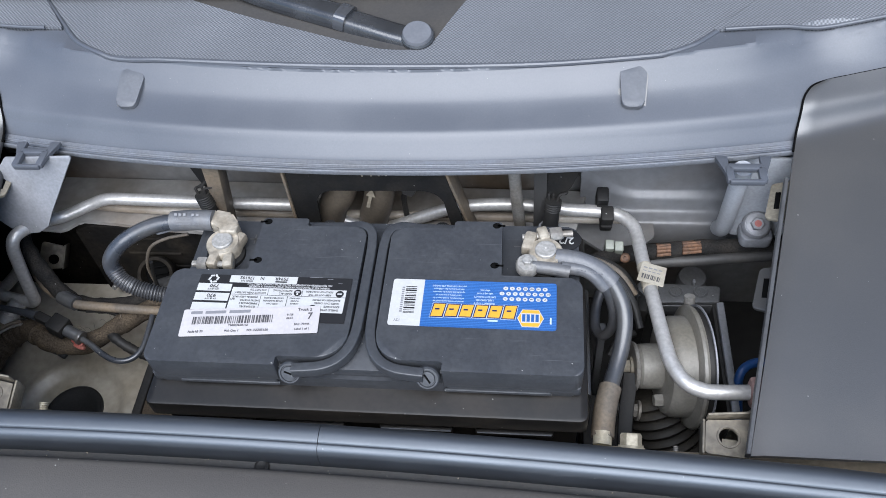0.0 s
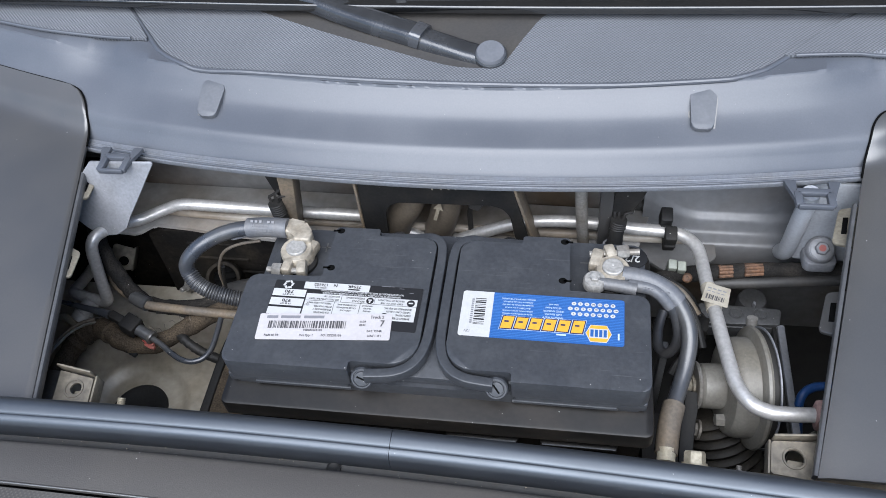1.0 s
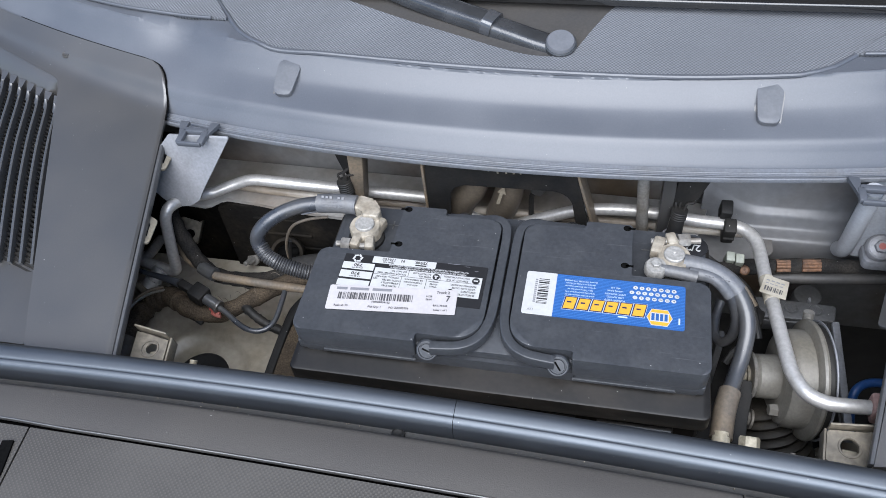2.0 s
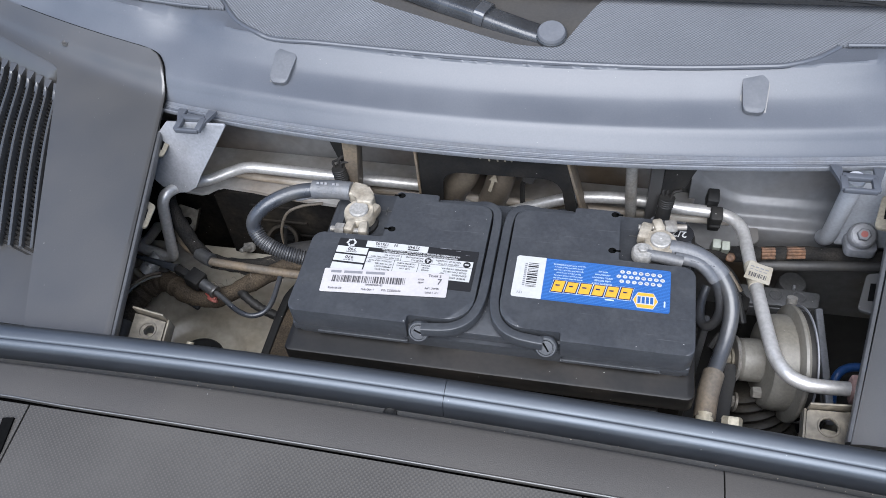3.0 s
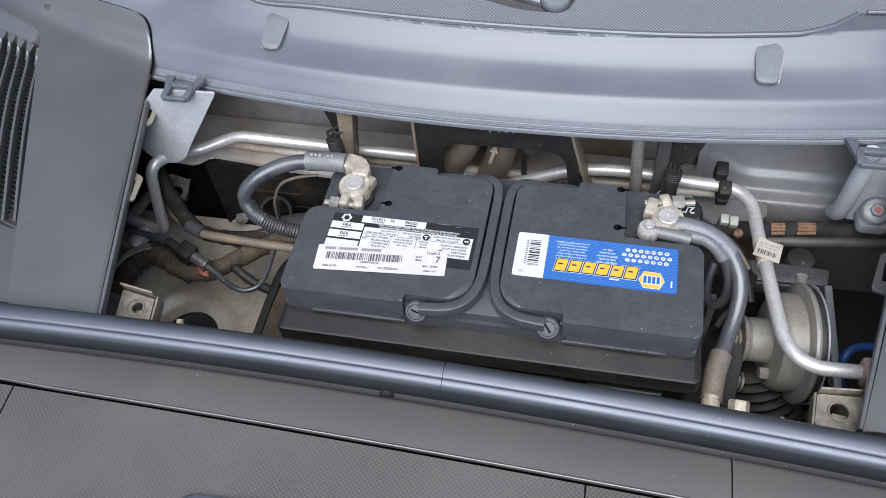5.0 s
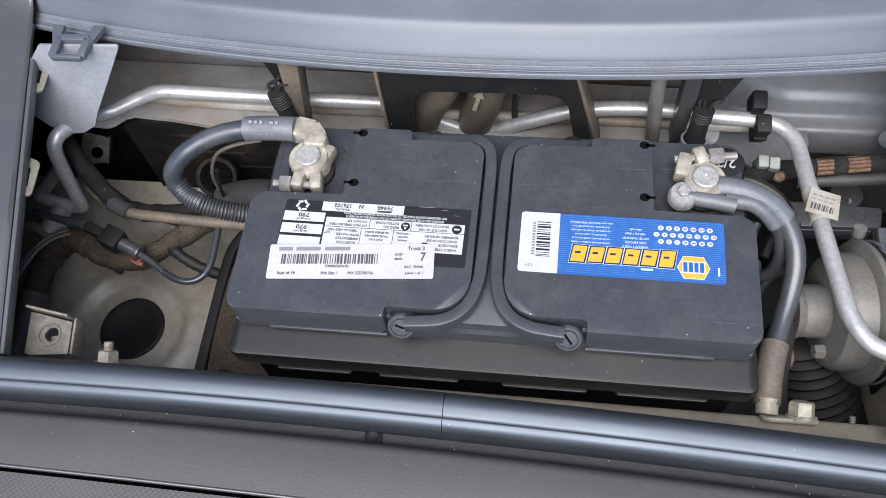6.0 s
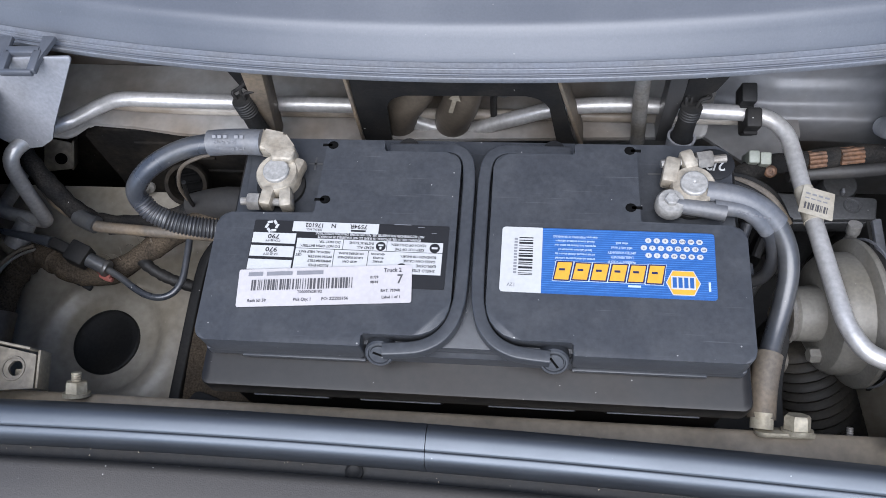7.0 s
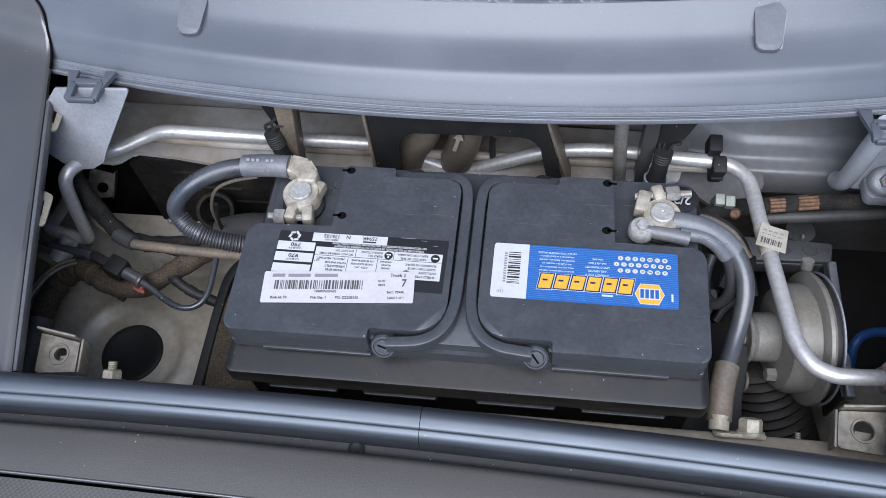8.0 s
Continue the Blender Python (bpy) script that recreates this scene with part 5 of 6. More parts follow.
part("ribbed_conduit", tube([(-0.2295, 0.0225, 0.149), (-0.2225, 0.0170, 0.141), (-0.210, 0.0140, 0.134), (-0.194, 0.0135, 0.128), (-0.176, 0.0150, 0.122), (-0.163, 0.0160, 0.118)], 0.0072, 16, 6, ribs=(0.0024, 0.0012)), "conduit", plus, "black ribbed conduit")
part("earth_tag", prism(rounded([(-0.198, 0.046, 0.003), (-0.176, 0.055, 0.003), (-0.170, 0.066, 0.002), (-0.194, 0.058, 0.003)], 3), 0.164, 0.1655, 0.0004), "zinc", plus, "small grey metal tag")

minus = thing("negative_battery_cable", (0.128, 0.0235, 0.1745), "dusty grey negative battery cable with a corroded clamp", "battery cable", "battery cables")
c = Vector((0.128, 0.0245, 0.1745))
part("clamp_ring", lathe([(0.0080, 0), (0.0132, 0), (0.0132, 0.008), (0.0122, 0.0095), (0.0080, 0.0095)], Matrix.Translation(c), 28), "lead", minus, "corroded metal clamp ring")
part("terminal_post", lathe([(0, 0), (0.0086, 0), (0.0080, 0.0115), (0.0072, 0.0122), (0.001, 0.0122), (0, 0.0112)], Matrix.Translation(c), 28), "post", minus, "worn lead post top")
part("clamp_jaw", box(c + Vector((-0.0125, 0.0100, 0.005)), (0.0095, 0.018, 0.011), 0.0022, Matrix.Rotation(radians(-12), 4, "Z")), "lead", minus)
part("clamp_jaw", box(c + Vector((-0.002, 0.0175, 0.005)), (0.0085, 0.013, 0.011), 0.002, Matrix.Rotation(radians(18), 4, "Z")), "lead", minus)
part("clamp_nut", hex_head(c + Vector((0.003, 0.0185, 0.006)), (1, 0.18, 0), 0.0056, 0.0095), "steel", minus, "bright steel nut")
part("clamp_bolt", tube([c + Vector((-0.018, 0.0155, 0.006)), c + Vector((0.0205, 0.0205, 0.006))], 0.0026, 10), "steel", minus)
part("lug_bolt", hex_head((0.1145, 0.0130, 0.1842), (0, 0, 1), 0.0040, 0.0035), "post", minus, "tarnished bolt head")
part("lug_washer", lathe([(0, 0), (0.0088, 0), (0.0088, 0.006), (0.0074, 0.008), (0, 0.0082)], Matrix.Translation((0.1145, 0.0130, 0.1765)), 24), "post", minus, "rounded lug on the clamp")
part("lug_neck", tube([(0.118, 0.0125, 0.180), (0.132, 0.0105, 0.180), (0.146, 0.0085, 0.179)], lambda t: 0.0048 + 0.0006 * t, 14), "sleeve", minus)
part("thin_cable", tube([(0.1396, 0.0121, 0.1795), (0.1552, 0.0116, 0.1780), (0.1646, 0.0085, 0.1740), (0.1729, 0.0042, 0.1660), (0.1784, -0.0007, 0.1540), (0.1810, -0.0053, 0.1410), (0.1794, -0.0082, 0.1280), (0.1740, -0.0078, 0.1190), (0.1693, 0.0010, 0.1150), (0.1691, 0.0122, 0.1160), (0.1705, 0.0224, 0.1190), (0.1732, 0.0308, 0.1230)], 0.0040, 16), "conduit", minus, "loop of thin black cable")
part("thin_sleeve", tube([(0.1396, 0.0121, 0.1795), (0.1552, 0.0116, 0.1780), (0.1646, 0.0085, 0.1740), (0.1729, 0.0042, 0.1660)], 0.0050, 16), "sleeve", minus, "translucent grey sleeve")
part("thick_cable", tube([(0.138, 0.0215, 0.179), (0.153, 0.0190, 0.179), (0.168, 0.0140, 0.174), (0.1795, 0.0065, 0.166), (0.1865, -0.004, 0.156), (0.1882, -0.016, 0.1475), (0.1858, -0.031, 0.1395), (0.1815, -0.046, 0.1345), (0.1770, -0.061, 0.132), (0.1735, -0.075, 0.131)], 0.0061, 18), "cable", minus)
part("thick_sleeve", tube([(0.136, 0.0218, 0.179), (0.153, 0.0190, 0.179), (0.168, 0.0145, 0.174), (0.1785, 0.0083, 0.167)], 0.0073, 18), "sleeve", minus, "translucent grey shrink sleeve")
part("dusty_sleeve", tube([(0.1770, -0.061, 0.132), (0.1735, -0.075, 0.131), (0.1715, -0.088, 0.129), (0.1705, -0.099, 0.127)], 0.0083, 18), "dusty", minus, "brown dusty end sleeve")
lug_at = aim((0.1830, -0.1065, 0.1262), (0, 0.88, 0.47))
part("ring_lug", prism(rounded([(-0.0165, -0.0055, 0.003), (0.0165, -0.0080, 0.005), (0.0165, 0.0080, 0.005), (-0.0165, 0.0055, 0.003)], 4), -0.0015, 0.0015, 0.0007, lug_at), "plated", minus, "plated ring lug bolted to the flange")
part("lug_barrel", tube([(0.1705, -0.0960, 0.1300), (0.1700, -0.1050, 0.1275)], 0.0066, 16, 1), "plated", minus, "crimped lug barrel")
print_part("print_bars", bars([(0.152 + 0.0024 * i, 0.0060 - 0.0005 * i, 0.0016, 0.0012) for i in range(8) if i != 3], 0.1852, Matrix()), "stamp", minus)

tag = thing("paper_tag", (0.150, 0.045, 0.1705), "small black oval tag with a white number", "tag")
part("tag_disc", prism([(0.1430 + 0.013 * math.cos(a * math.pi / 10), 0.0465 + 0.011 * math.sin(a * math.pi / 10)) for a in range(20)], 0.1703, 0.1711, 0.0002), "ink", tag)
part("tag_digits", lettering("2/2", 0.0095, Matrix.Translation((0.1440, 0.0455, 0.1713)) @ Matrix.Rotation(radians(178), 4, "Z")), "white", tag, "white printed digits")

# ---- bolts and studs on the flange ----


BACK = Vector((0, 0.88, 0.47))  # the studs stand square to the tilted flange


def bolt_on_flange(name, at, r, h, mat, label, thread=0.0):
    t = thing(name, at, label, "bolt", "flange bolts")
    part("nut", hex_head(at, BACK, r, h, None, r * 1.18), mat, t)
    if thread:
        part("thread", tube([Vector(at) + BACK * h * 0.5, Vector(at) + BACK * (h + thread)], r * 0.45, 12, 1, ribs=(0.0014, 0.0004)), mat, t)
    return t


bolt_on_flange("flange_nut", (-0.2500, -0.1080, 0.1275), 0.0072, 0.0095, "plated", "dusty cream nut on a threaded stud", 0.006)
bolt_on_flange("flange_bolt", (0.1900, -0.1065, 0.1265), 0.0076, 0.0110, "plated", "dusty plated bolt through a cable lug")
bolt_on_flange("flange_stud", (0.2220, -0.1110, 0.1150), 0.0045, 0.002, "steel", "bare threaded steel stud", 0.011)

# ---- metal tabs of the covers ----


def holed_plate(outline, hole, z0, z1, m):
    """A plate with a hole right through it; hole is a closed outline round (0, 0)."""
    def edge_at(a):
        d = Vector((math.cos(a), math.sin(a)))
        best = 0.02
        for p, q in zip(outline, outline[1:] + outline[:1]):
            p, e = Vector(p), Vector(q) - Vector(p)
            k = d.x * e.y - d.y * e.x
            if abs(k) > 1e-9:
                t, w = (p.x * e.y - p.y * e.x) / k, (p.x * d.y - p.y * d.x) / k
                if t > 0 and -1e-6 <= w <= 1 + 1e-6:
                    best = t
        return d * best
    one, n = bmesh.new(), len(hole)
    rings = []
    for z in (z0, z1):
        rings.append([[one.verts.new((*p, z)) for p in hole], [one.verts.new((*edge_at(math.atan2(p[1], p[0])), z)) for p in hole]])
    for k in range(n):
        j = (k + 1) % n
        (a, b), (c, d) = rings
        for q in ((a[k], b[k], b[j], a[j]), (c[k], c[j], d[j], d[k]), (a[k], a[j], c[j], c[k]), (b[k], d[k], d[j], b[j])):
            one.faces.new(q)
    one.transform(m)
    return one


def round_hole(r, n=48):
    return [(r * math.cos(2 * math.pi * k / n), r * math.sin(2 * math.pi * k / n)) for k in range(n)]


def torn_hole(r, n=48):
    """A half-moon hole with a pointed tooth."""
    out = []
    for k in range(n):
        a = 2 * math.pi * k / n
        out.append((r * math.cos(a) * (0.55 if math.cos(a) < 0 else 1.0), r * math.sin(a) * (0.75 + 0.25 * math.cos(a))))
    return out


for s, at in ((-1, (-0.282, -0.0985, 0.150)), (1, (0.252, -0.106, 0.150))):
    t = thing("cover_bracket", at, "dusty sheet metal cover bracket with a screw hole", "bracket", "cover brackets")
    m = Matrix.Translation(at) @ Matrix.Rotation(radians(-6 * s), 4, "Z") @ Matrix.Rotation(radians(8), 4, "X")
    part("plate", holed_plate([(-0.015, -0.013), (0.014, -0.013), (0.014, 0.014 if s == 1 else 0.008), (-0.015, 0.010 if s == 1 else 0.016)], round_hole(0.0062) if s == 1 else torn_hole(0.0060), -0.001, 0.001, m), "dusty_metal", t)
    part("side_flange", box(m @ Vector((0.0155 if s == -1 else -0.016, -0.001, -0.006)), (0.0018, 0.024, 0.013), 0.0006, m.to_3x3().to_4x4()), "yellow_clip" if s == -1 else "dusty_metal", t)
    part("back_flange", box(m @ Vector((0, 0.014, 0.004)), (0.03, 0.0016, 0.011), 0.0005, m.to_3x3().to_4x4() @ Matrix.Rotation(radians(-14 if s == -1 else 10), 4, "Z")), "dusty_metal", t)
    part("inner_lip", box(m @ Vector((0.002, -0.002, -0.007)), (0.010, 0.006, 0.0015), 0.0004, m.to_3x3().to_4x4()), "yellow_clip", t, "pale folded lip behind the hole")
    part("hole_rim", lathe([(0.0064, 0), (0.0080, 0), (0.0076, 0.0007), (0.0066, 0.0007)], m @ Matrix.Translation((0, 0, 0.0009)), 24), "dusty_metal", t)

# ---- bulkhead side: pipes ----
pipe_left = thing("coolant_pipe", (-0.2, 0.115, 0.125), "bent bare aluminium coolant pipe along the bulkhead", "pipe", "coolant pipes")
part("pipe", tube([(-0.060, 0.117, 0.126), (-0.10, 0.1155, 0.1285), (-0.18, 0.115, 0.131), (-0.245, 0.115, 0.133), (-0.274, 0.115, 0.1330), (-0.292, 0.1115, 0.1285), (-0.314, 0.1010, 0.1245), (-0.325, 0.0900, 0.1300), (-0.3325, 0.0740, 0.1390), (-0.3385, 0.0620, 0.1410), (-0.3420, 0.0555, 0.1330), (-0.3450, 0.0520, 0.1130), (-0.3490, 0.0500, 0.0880), (-0.3520, 0.0490, 0.0700), (-0.3545, 0.0490, 0.0600), (-0.3610, 0.0500, 0.0555), (-0.376, 0.0530, 0.0555), (-0.3895, 0.0555, 0.0565), (-0.3965, 0.0585, 0.0560), (-0.3995, 0.0665, 0.0520), (-0.4030, 0.0800, 0.0440), (-0.4070, 0.0950, 0.0360), (-0.411, 0.110, 0.029)], 0.0056, 18, 6), "alu", pipe_left)
pipe_right = thing("coolant_pipe", (0.2, 0.08, 0.125), "long bent aluminium coolant pipe with a paper barcode tag", "pipe", "coolant pipes")
part("pipe", tube([(-0.066, 0.117, 0.112), (-0.040, 0.116, 0.100), (-0.020, 0.115, 0.098), (0.014, 0.115, 0.1135), (0.045, 0.115, 0.1275), (0.070, 0.115, 0.133), (0.100, 0.115, 0.1345), (0.128, 0.115, 0.132), (0.150, 0.1145, 0.129), (0.178, 0.1135, 0.128), (0.193, 0.109, 0.128), (0.2025, 0.098, 0.128), (0.206, 0.082, 0.128), (0.2083, 0.057, 0.130), (0.2128, 0.020, 0.134), (0.2183, -0.0255, 0.138), (0.2222, -0.0440, 0.1385), (0.2302, -0.0580, 0.1385), (0.2425, -0.0645, 0.1385), (0.256, -0.0650, 0.138), (0.276, -0.0635, 0.137)], 0.0056, 18, 8), "alu", pipe_right)
part("end_joint", box((0.281, -0.0630, 0.136), (0.014, 0.018, 0.018), 0.003), "brown", pipe_right, "faded reddish end joint")
tilt = Matrix.Translation((0.2105, 0.040, 0.1385)) @ Matrix.Rotation(radians(-108), 4, "Z") @ Matrix.Scale(0.88, 4) @ Matrix.Rotation(radians(-6), 4, "Y")
paper = part("paper_tag", prism(rounded([(-0.012, -0.008, 0.0005), (0.012, -0.008, 0.0005), (0.012, 0.016, 0.0005), (-0.012, 0.014, 0.0005)], 2), -0.0002, 0.0002, 0, tilt), "tag_paper", pipe_right, "dusty cream paper tag with a barcode")
part("tag_wrap", tube([(0.2088, 0.053, 0.1305), (0.2118, 0.028, 0.1332)], 0.0062, 18, 2), "tag_paper", pipe_right)
print_part("tag_barcode", barcode(11, 0.0, 0.0, 0.017, 0.006, tilt @ Matrix.Translation((0.005, 0.0035, 0)) @ Matrix.Rotation(radians(90), 4, "Z"), 0.0005), "slip_ink", paper)
print_part("tag_text", bars([(-0.006, -0.004 + 0.0045 * i, 0.0016, 0.0032) for i in range(4)] + [(-0.002, -0.004 + 0.0042 * i, 0.0011, 0.003) for i in range(4)], 0.0005, tilt), "ink_grey", paper)
low = thing("brake_line", (0, 0.122, 0.106), "dull thin steel line lying on the bulkhead shelf", "pipe")
part("line", tube([(-0.30, 0.128, 0.1085), (-0.24, 0.124, 0.1085), (-0.10, 0.123, 0.1085), (0.07, 0.123, 0.1085), (0.16, 0.122, 0.1085), (0.196, 0.122, 0.1085)], 0.0042, 12), "paint", low)

for x, y, z, h in ((0.177, 0.123, 0.135, 0.02), (0.181, 0.1095, 0.124, 0.026)):
    clip = thing("pipe_clip", (x, y, z), "black plastic pipe clip on the bulkhead", "clip", "pipe clips")
    part("clip_body", box((x, y, z), (0.0105, 0.014, h), 0.0018, Matrix.Rotation(radians(18), 4, "X")), "black", clip)
    part("clip_ledge", box((x, y - 0.006, z - 0.002), (0.0095, 0.006, 0.0025), 0.0008), "black", clip)

# ---- cowl supports over the bulkhead ----
arch = thing("cowl_support", (-0.015, 0.097, 0.11), "black plastic arch-shaped cowl support with side webs", "bracket")
part("arch_plate", wall_plate(rounded([(-0.087, 0.206, 0.001), (-0.090, 0.108, 0.001), (-0.070, 0.108, 0.003), (-0.066, 0.172, 0.014), (0.0405, 0.1735, 0.016), (0.0500, 0.112, 0.004), (0.0625, 0.112, 0.001), (0.0430, 0.206, 0.001)], 5), 0.0935, 0.0965, 0.0008), "black", arch)
for i, x in enumerate((-0.0305, -0.0225, -0.0150, -0.0085, -0.0025)):
    part("sealant_drip", box((x, 0.0932, 0.1965 - 0.0012 * (i % 2)), (0.0016, 0.001, 0.0085 + 0.0015 * (i % 3)), 0.0004), "yellow_clip", arch, "pale dried sealant drip")
part("side_web", box((-0.0900, 0.101, 0.155), (0.0025, 0.018, 0.095), 0.0008), "dusty", arch, "dusty brown side web")
part("side_web", box((0.0550, 0.1045, 0.158), (0.0028, 0.020, 0.096), 0.0008, Matrix.Rotation(radians(-14), 4, "Y")), "dusty", arch, "dusty brown side web")
web = thing("support_rib", (-0.155, 0.10, 0.11), "dusty grey plastic support rib under the cowl", "bracket", "support ribs")
part("rib_plate", wall_plate(rounded([(-0.158, 0.205, 0.001), (-0.164, 0.106, 0.001), (-0.156, 0.106, 0.001), (-0.143, 0.205, 0.001)], 2), 0.094, 0.112, 0.0006), "dusty", web)
part("rib_gusset", wall_plate(rounded([(-0.178, 0.206, 0.001), (-0.169, 0.168, 0.004), (-0.159, 0.150, 0.001), (-0.152, 0.206, 0.001)], 2), 0.103, 0.108, 0.0006), "black", web)
web = thing("support_rib", (0.122, 0.10, 0.11), "dark plastic support rib beside a steel stay", "bracket", "support ribs")
part("rib_plate", wall_plate(rounded([(0.118, 0.205, 0.001), (0.118, 0.112, 0.001), (0.126, 0.112, 0.001), (0.131, 0.205, 0.001)], 2), 0.100, 0.114, 0.0006), "cover", web)
part("rib_gusset", wall_plate(rounded([(0.128, 0.206, 0.001), (0.128, 0.150, 0.001), (0.148, 0.172, 0.006), (0.160, 0.206, 0.001)], 3), 0.100, 0.104, 0.0006), "black", web)
stay = thing("steel_stay", (0.104, 0.108, 0.11), "upright dull steel stay tube", "rod")
part("stay_tube", tube([(0.1075, 0.108, 0.100), (0.1035, 0.1075, 0.15), (0.1005, 0.107, 0.205)], 0.0052, 16), "steel", stay)


def wire_boot(at, foot, label):
    t = thing("wire_boot", foot, label, "cable boot", "wire boots")
    a, b = Vector(foot), Vector(at)
    ax = (b - a).normalized()
    part("boot_body", tube([a, a + (b - a) * 0.4, a + (b - a) * 0.78], lambda k: 0.0072 - 0.0012 * k, 16), "rubber", t)
    part("ribbed_collar", tube([a + (b - a) * 0.74, b], 0.0070, 16, 4, ribs=(0.0022, 0.0010)), "rubber", t)
    for k, o in enumerate((Vector((0.003, 0, 0.001)), Vector((-0.003, 0.001, 0)), Vector((0, 0.0035, 0)))):
        part("wire", tube([b + o - ax * 0.004, b + o * 1.5 + ax * 0.004, b + o * 2.2 + Vector((0.004, 0.003, 0.004)), b + Vector((0.008 - 0.004 * k, 0.01, 0.006))], 0.0012, 8), "black", t)
    part("foot_clip", lathe([(0.0070, 0), (0.0088, 0.001), (0.0096, 0.011), (0.0080, 0.011)], aim(a - ax * 0.004, ax), 18), "zinc", t, "grey collar at the foot")
    return t


wire_boot((-0.1665, 0.0925, 0.167), (-0.1585, 0.086, 0.118), "black rubber wire boot with a ribbed collar")
wire_boot((0.1345, 0.0955, 0.162), (0.1315, 0.088, 0.128), "black rubber wire boot with a ribbed collar")

for x0, x1, label in ((-0.062, -0.052, "large dusty brown rubber heater hose"), (-0.022, -0.018, "large dusty brown rubber heater hose with a white arrow")):
    hose = thing("heater_hose", (x0, 0.13, 0.104), label, "hose", "heater hoses")
    part("hose", tube([(x0 - 0.006, 0.120, 0.100), (x0 - 0.004, 0.117, 0.115), (x0 + 0.001, 0.115, 0.130), (x1 + 0.002, 0.1155, 0.150), (x1 + 0.004, 0.121, 0.17), (x1 + 0.004, 0.136, 0.19)], 0.0135, 22), "hose", hose)
    if x0 > -0.05:
        m = Matrix.Translation((-0.0215, 0.0995, 0.1575)) @ Matrix.Rotation(radians(80), 4, "X") @ Matrix.Rotation(radians(-16), 4, "Z") @ Matrix.Diagonal((1.25, 1.25, 1, 1))
        one = bmesh.new()
        one.faces.new([one.verts.new(m @ Vector((x, y, 0))) for x, y in ((-0.0012, -0.009), (0.0012, -0.009), (0.0012, 0.001), (0.0034, 0.001), (0, 0.008), (-0.0034, 0.001), (-0.0012, 0.001))])
        part("arrow_mark", one, "yellow_clip", hose, "white printed arrow")
nub = thing("wire_plug", (0.012, 0.112, 0.150), "small grey wire plug behind the arch", "plug")
part("plug_body", box((0.012, 0.114, 0.158), (0.012, 0.012, 0.018), 0.003, Matrix.Rotation(radians(25), 4, "Y")), "cover", nub)
part("plug_tail", tube([(0.008, 0.114, 0.150), (0.004, 0.116, 0.140), (0.003, 0.120, 0.11)], 0.0025, 10), "rubber", nub)

# ---- left of the battery ----
hang = thing("hanger_plate", (-0.315, 0.086, 0.12), "grey zinc hanger plate under the cowl end", "bracket")
tipped = Matrix(((1, 0, 0, 0), (0, -0.338, -0.941, 0.0935), (0, -0.941, 0.338, 0.206), (0, 0, 0, 1)))  # local y runs down the sloping plate
part("plate", prism(rounded([(-0.3280, -0.002, 0.002), (-0.3400, 0.012, 0.004), (-0.372, 0.040, 0.004), (-0.358, 0.055, 0.006), (-0.345, 0.067, 0.01), (-0.333, 0.0730, 0.006), (-0.3190, 0.0712, 0.006), (-0.3085, 0.0645, 0.005), (-0.3020, 0.052, 0.008), (-0.2670, -0.004, 0.002)], 5), -0.001, 0.001, 0.0005, tipped), "zinc", hang)


def slot_tab(x0, x1, y0, y1, z, label):
    """A slotted moulded loop with webs running up to the cowl."""
    t = thing("slotted_tab", ((x0 + x1) / 2, y0, z), label, "bracket", "slotted tabs")
    bm = None
    for cx, cy, w, d in (((x0 + x1) / 2, y0, x1 - x0, 0.0035), ((x0 + x1) / 2, y1, x1 - x0, 0.006), (x0, (y0 + y1) / 2, 0.004, y1 - y0), (x1, (y0 + y1) / 2, 0.004, y1 - y0)):
        bm = box((cx, cy, z), (w + 0.002, d, 0.005), 0.0012, None, bm)
    part("tab_ring", bm, "cowl", t)
    for x, s in ((x0, -1), (x1, 1)):
        part("tab_web", prism(rounded([(x, y0 + 0.002, 0.001), (x + s * 0.0022, y0 + 0.004, 0.001), (x + s * 0.0040, y1 - 0.004, 0.003), (x + s * 0.0075, y1 + 0.0060, 0.002), (x + s * 0.0090, y1 + 0.0115, 0.0004), (x, y1 + 0.0115, 0.0004)][::s], 2), z - 0.002, z + 0.0015, 0.0004), "cowl", t)


slot_tab(-0.312, -0.291, 0.081, 0.098, 0.210, "grey slotted tab at the cowl end")
slot_tab(0.266, 0.290, 0.076, 0.091, 0.207, "grey slotted tab beside the bay cover")

duct = thing("air_duct", (-0.24, 0.12, -0.02), "dusty black plastic air duct behind the battery cable", "duct")
part("duct_plate", wall_plate(rounded([(-0.3225, 0.0925, 0.004), (-0.3255, -0.016, 0.002), (-0.165, -0.016, 0.002), (-0.165, 0.0985, 0.002), (-0.307, 0.0985, 0.004)], 4), 0.110, 0.150, 0.003), "duct", duct)
for x0, x1, z in ((-0.285, -0.235, 0.082), (-0.280, -0.225, 0.060), (-0.245, -0.19, 0.040)):
    part("duct_rib", box(((x0 + x1) / 2, 0.1095, z), (x1 - x0, 0.003, 0.003), 0.0012), "duct", duct)
mouth = aim((-0.2477, 0.0880, 0.0540), (0.15, -0.62, 0.77))
part("duct_mouth", lathe([(0.0115, -0.020), (0.0165, -0.020), (0.0175, -0.004), (0.0182, -0.001), (0.0170, 0.002), (0.0140, 0.002), (0.0125, -0.004)], mouth, 32), "duct", duct, "round dusty rubber duct mouth")
# Black disc holds the shade inside the mouth.
part("mouth_shade", lathe([(0, -0.012), (0.0125, -0.012), (0.0125, -0.010), (0, -0.010)], mouth, 24), "gap", duct)
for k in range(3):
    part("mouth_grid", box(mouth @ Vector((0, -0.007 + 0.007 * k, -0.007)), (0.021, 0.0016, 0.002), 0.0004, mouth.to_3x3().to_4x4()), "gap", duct)
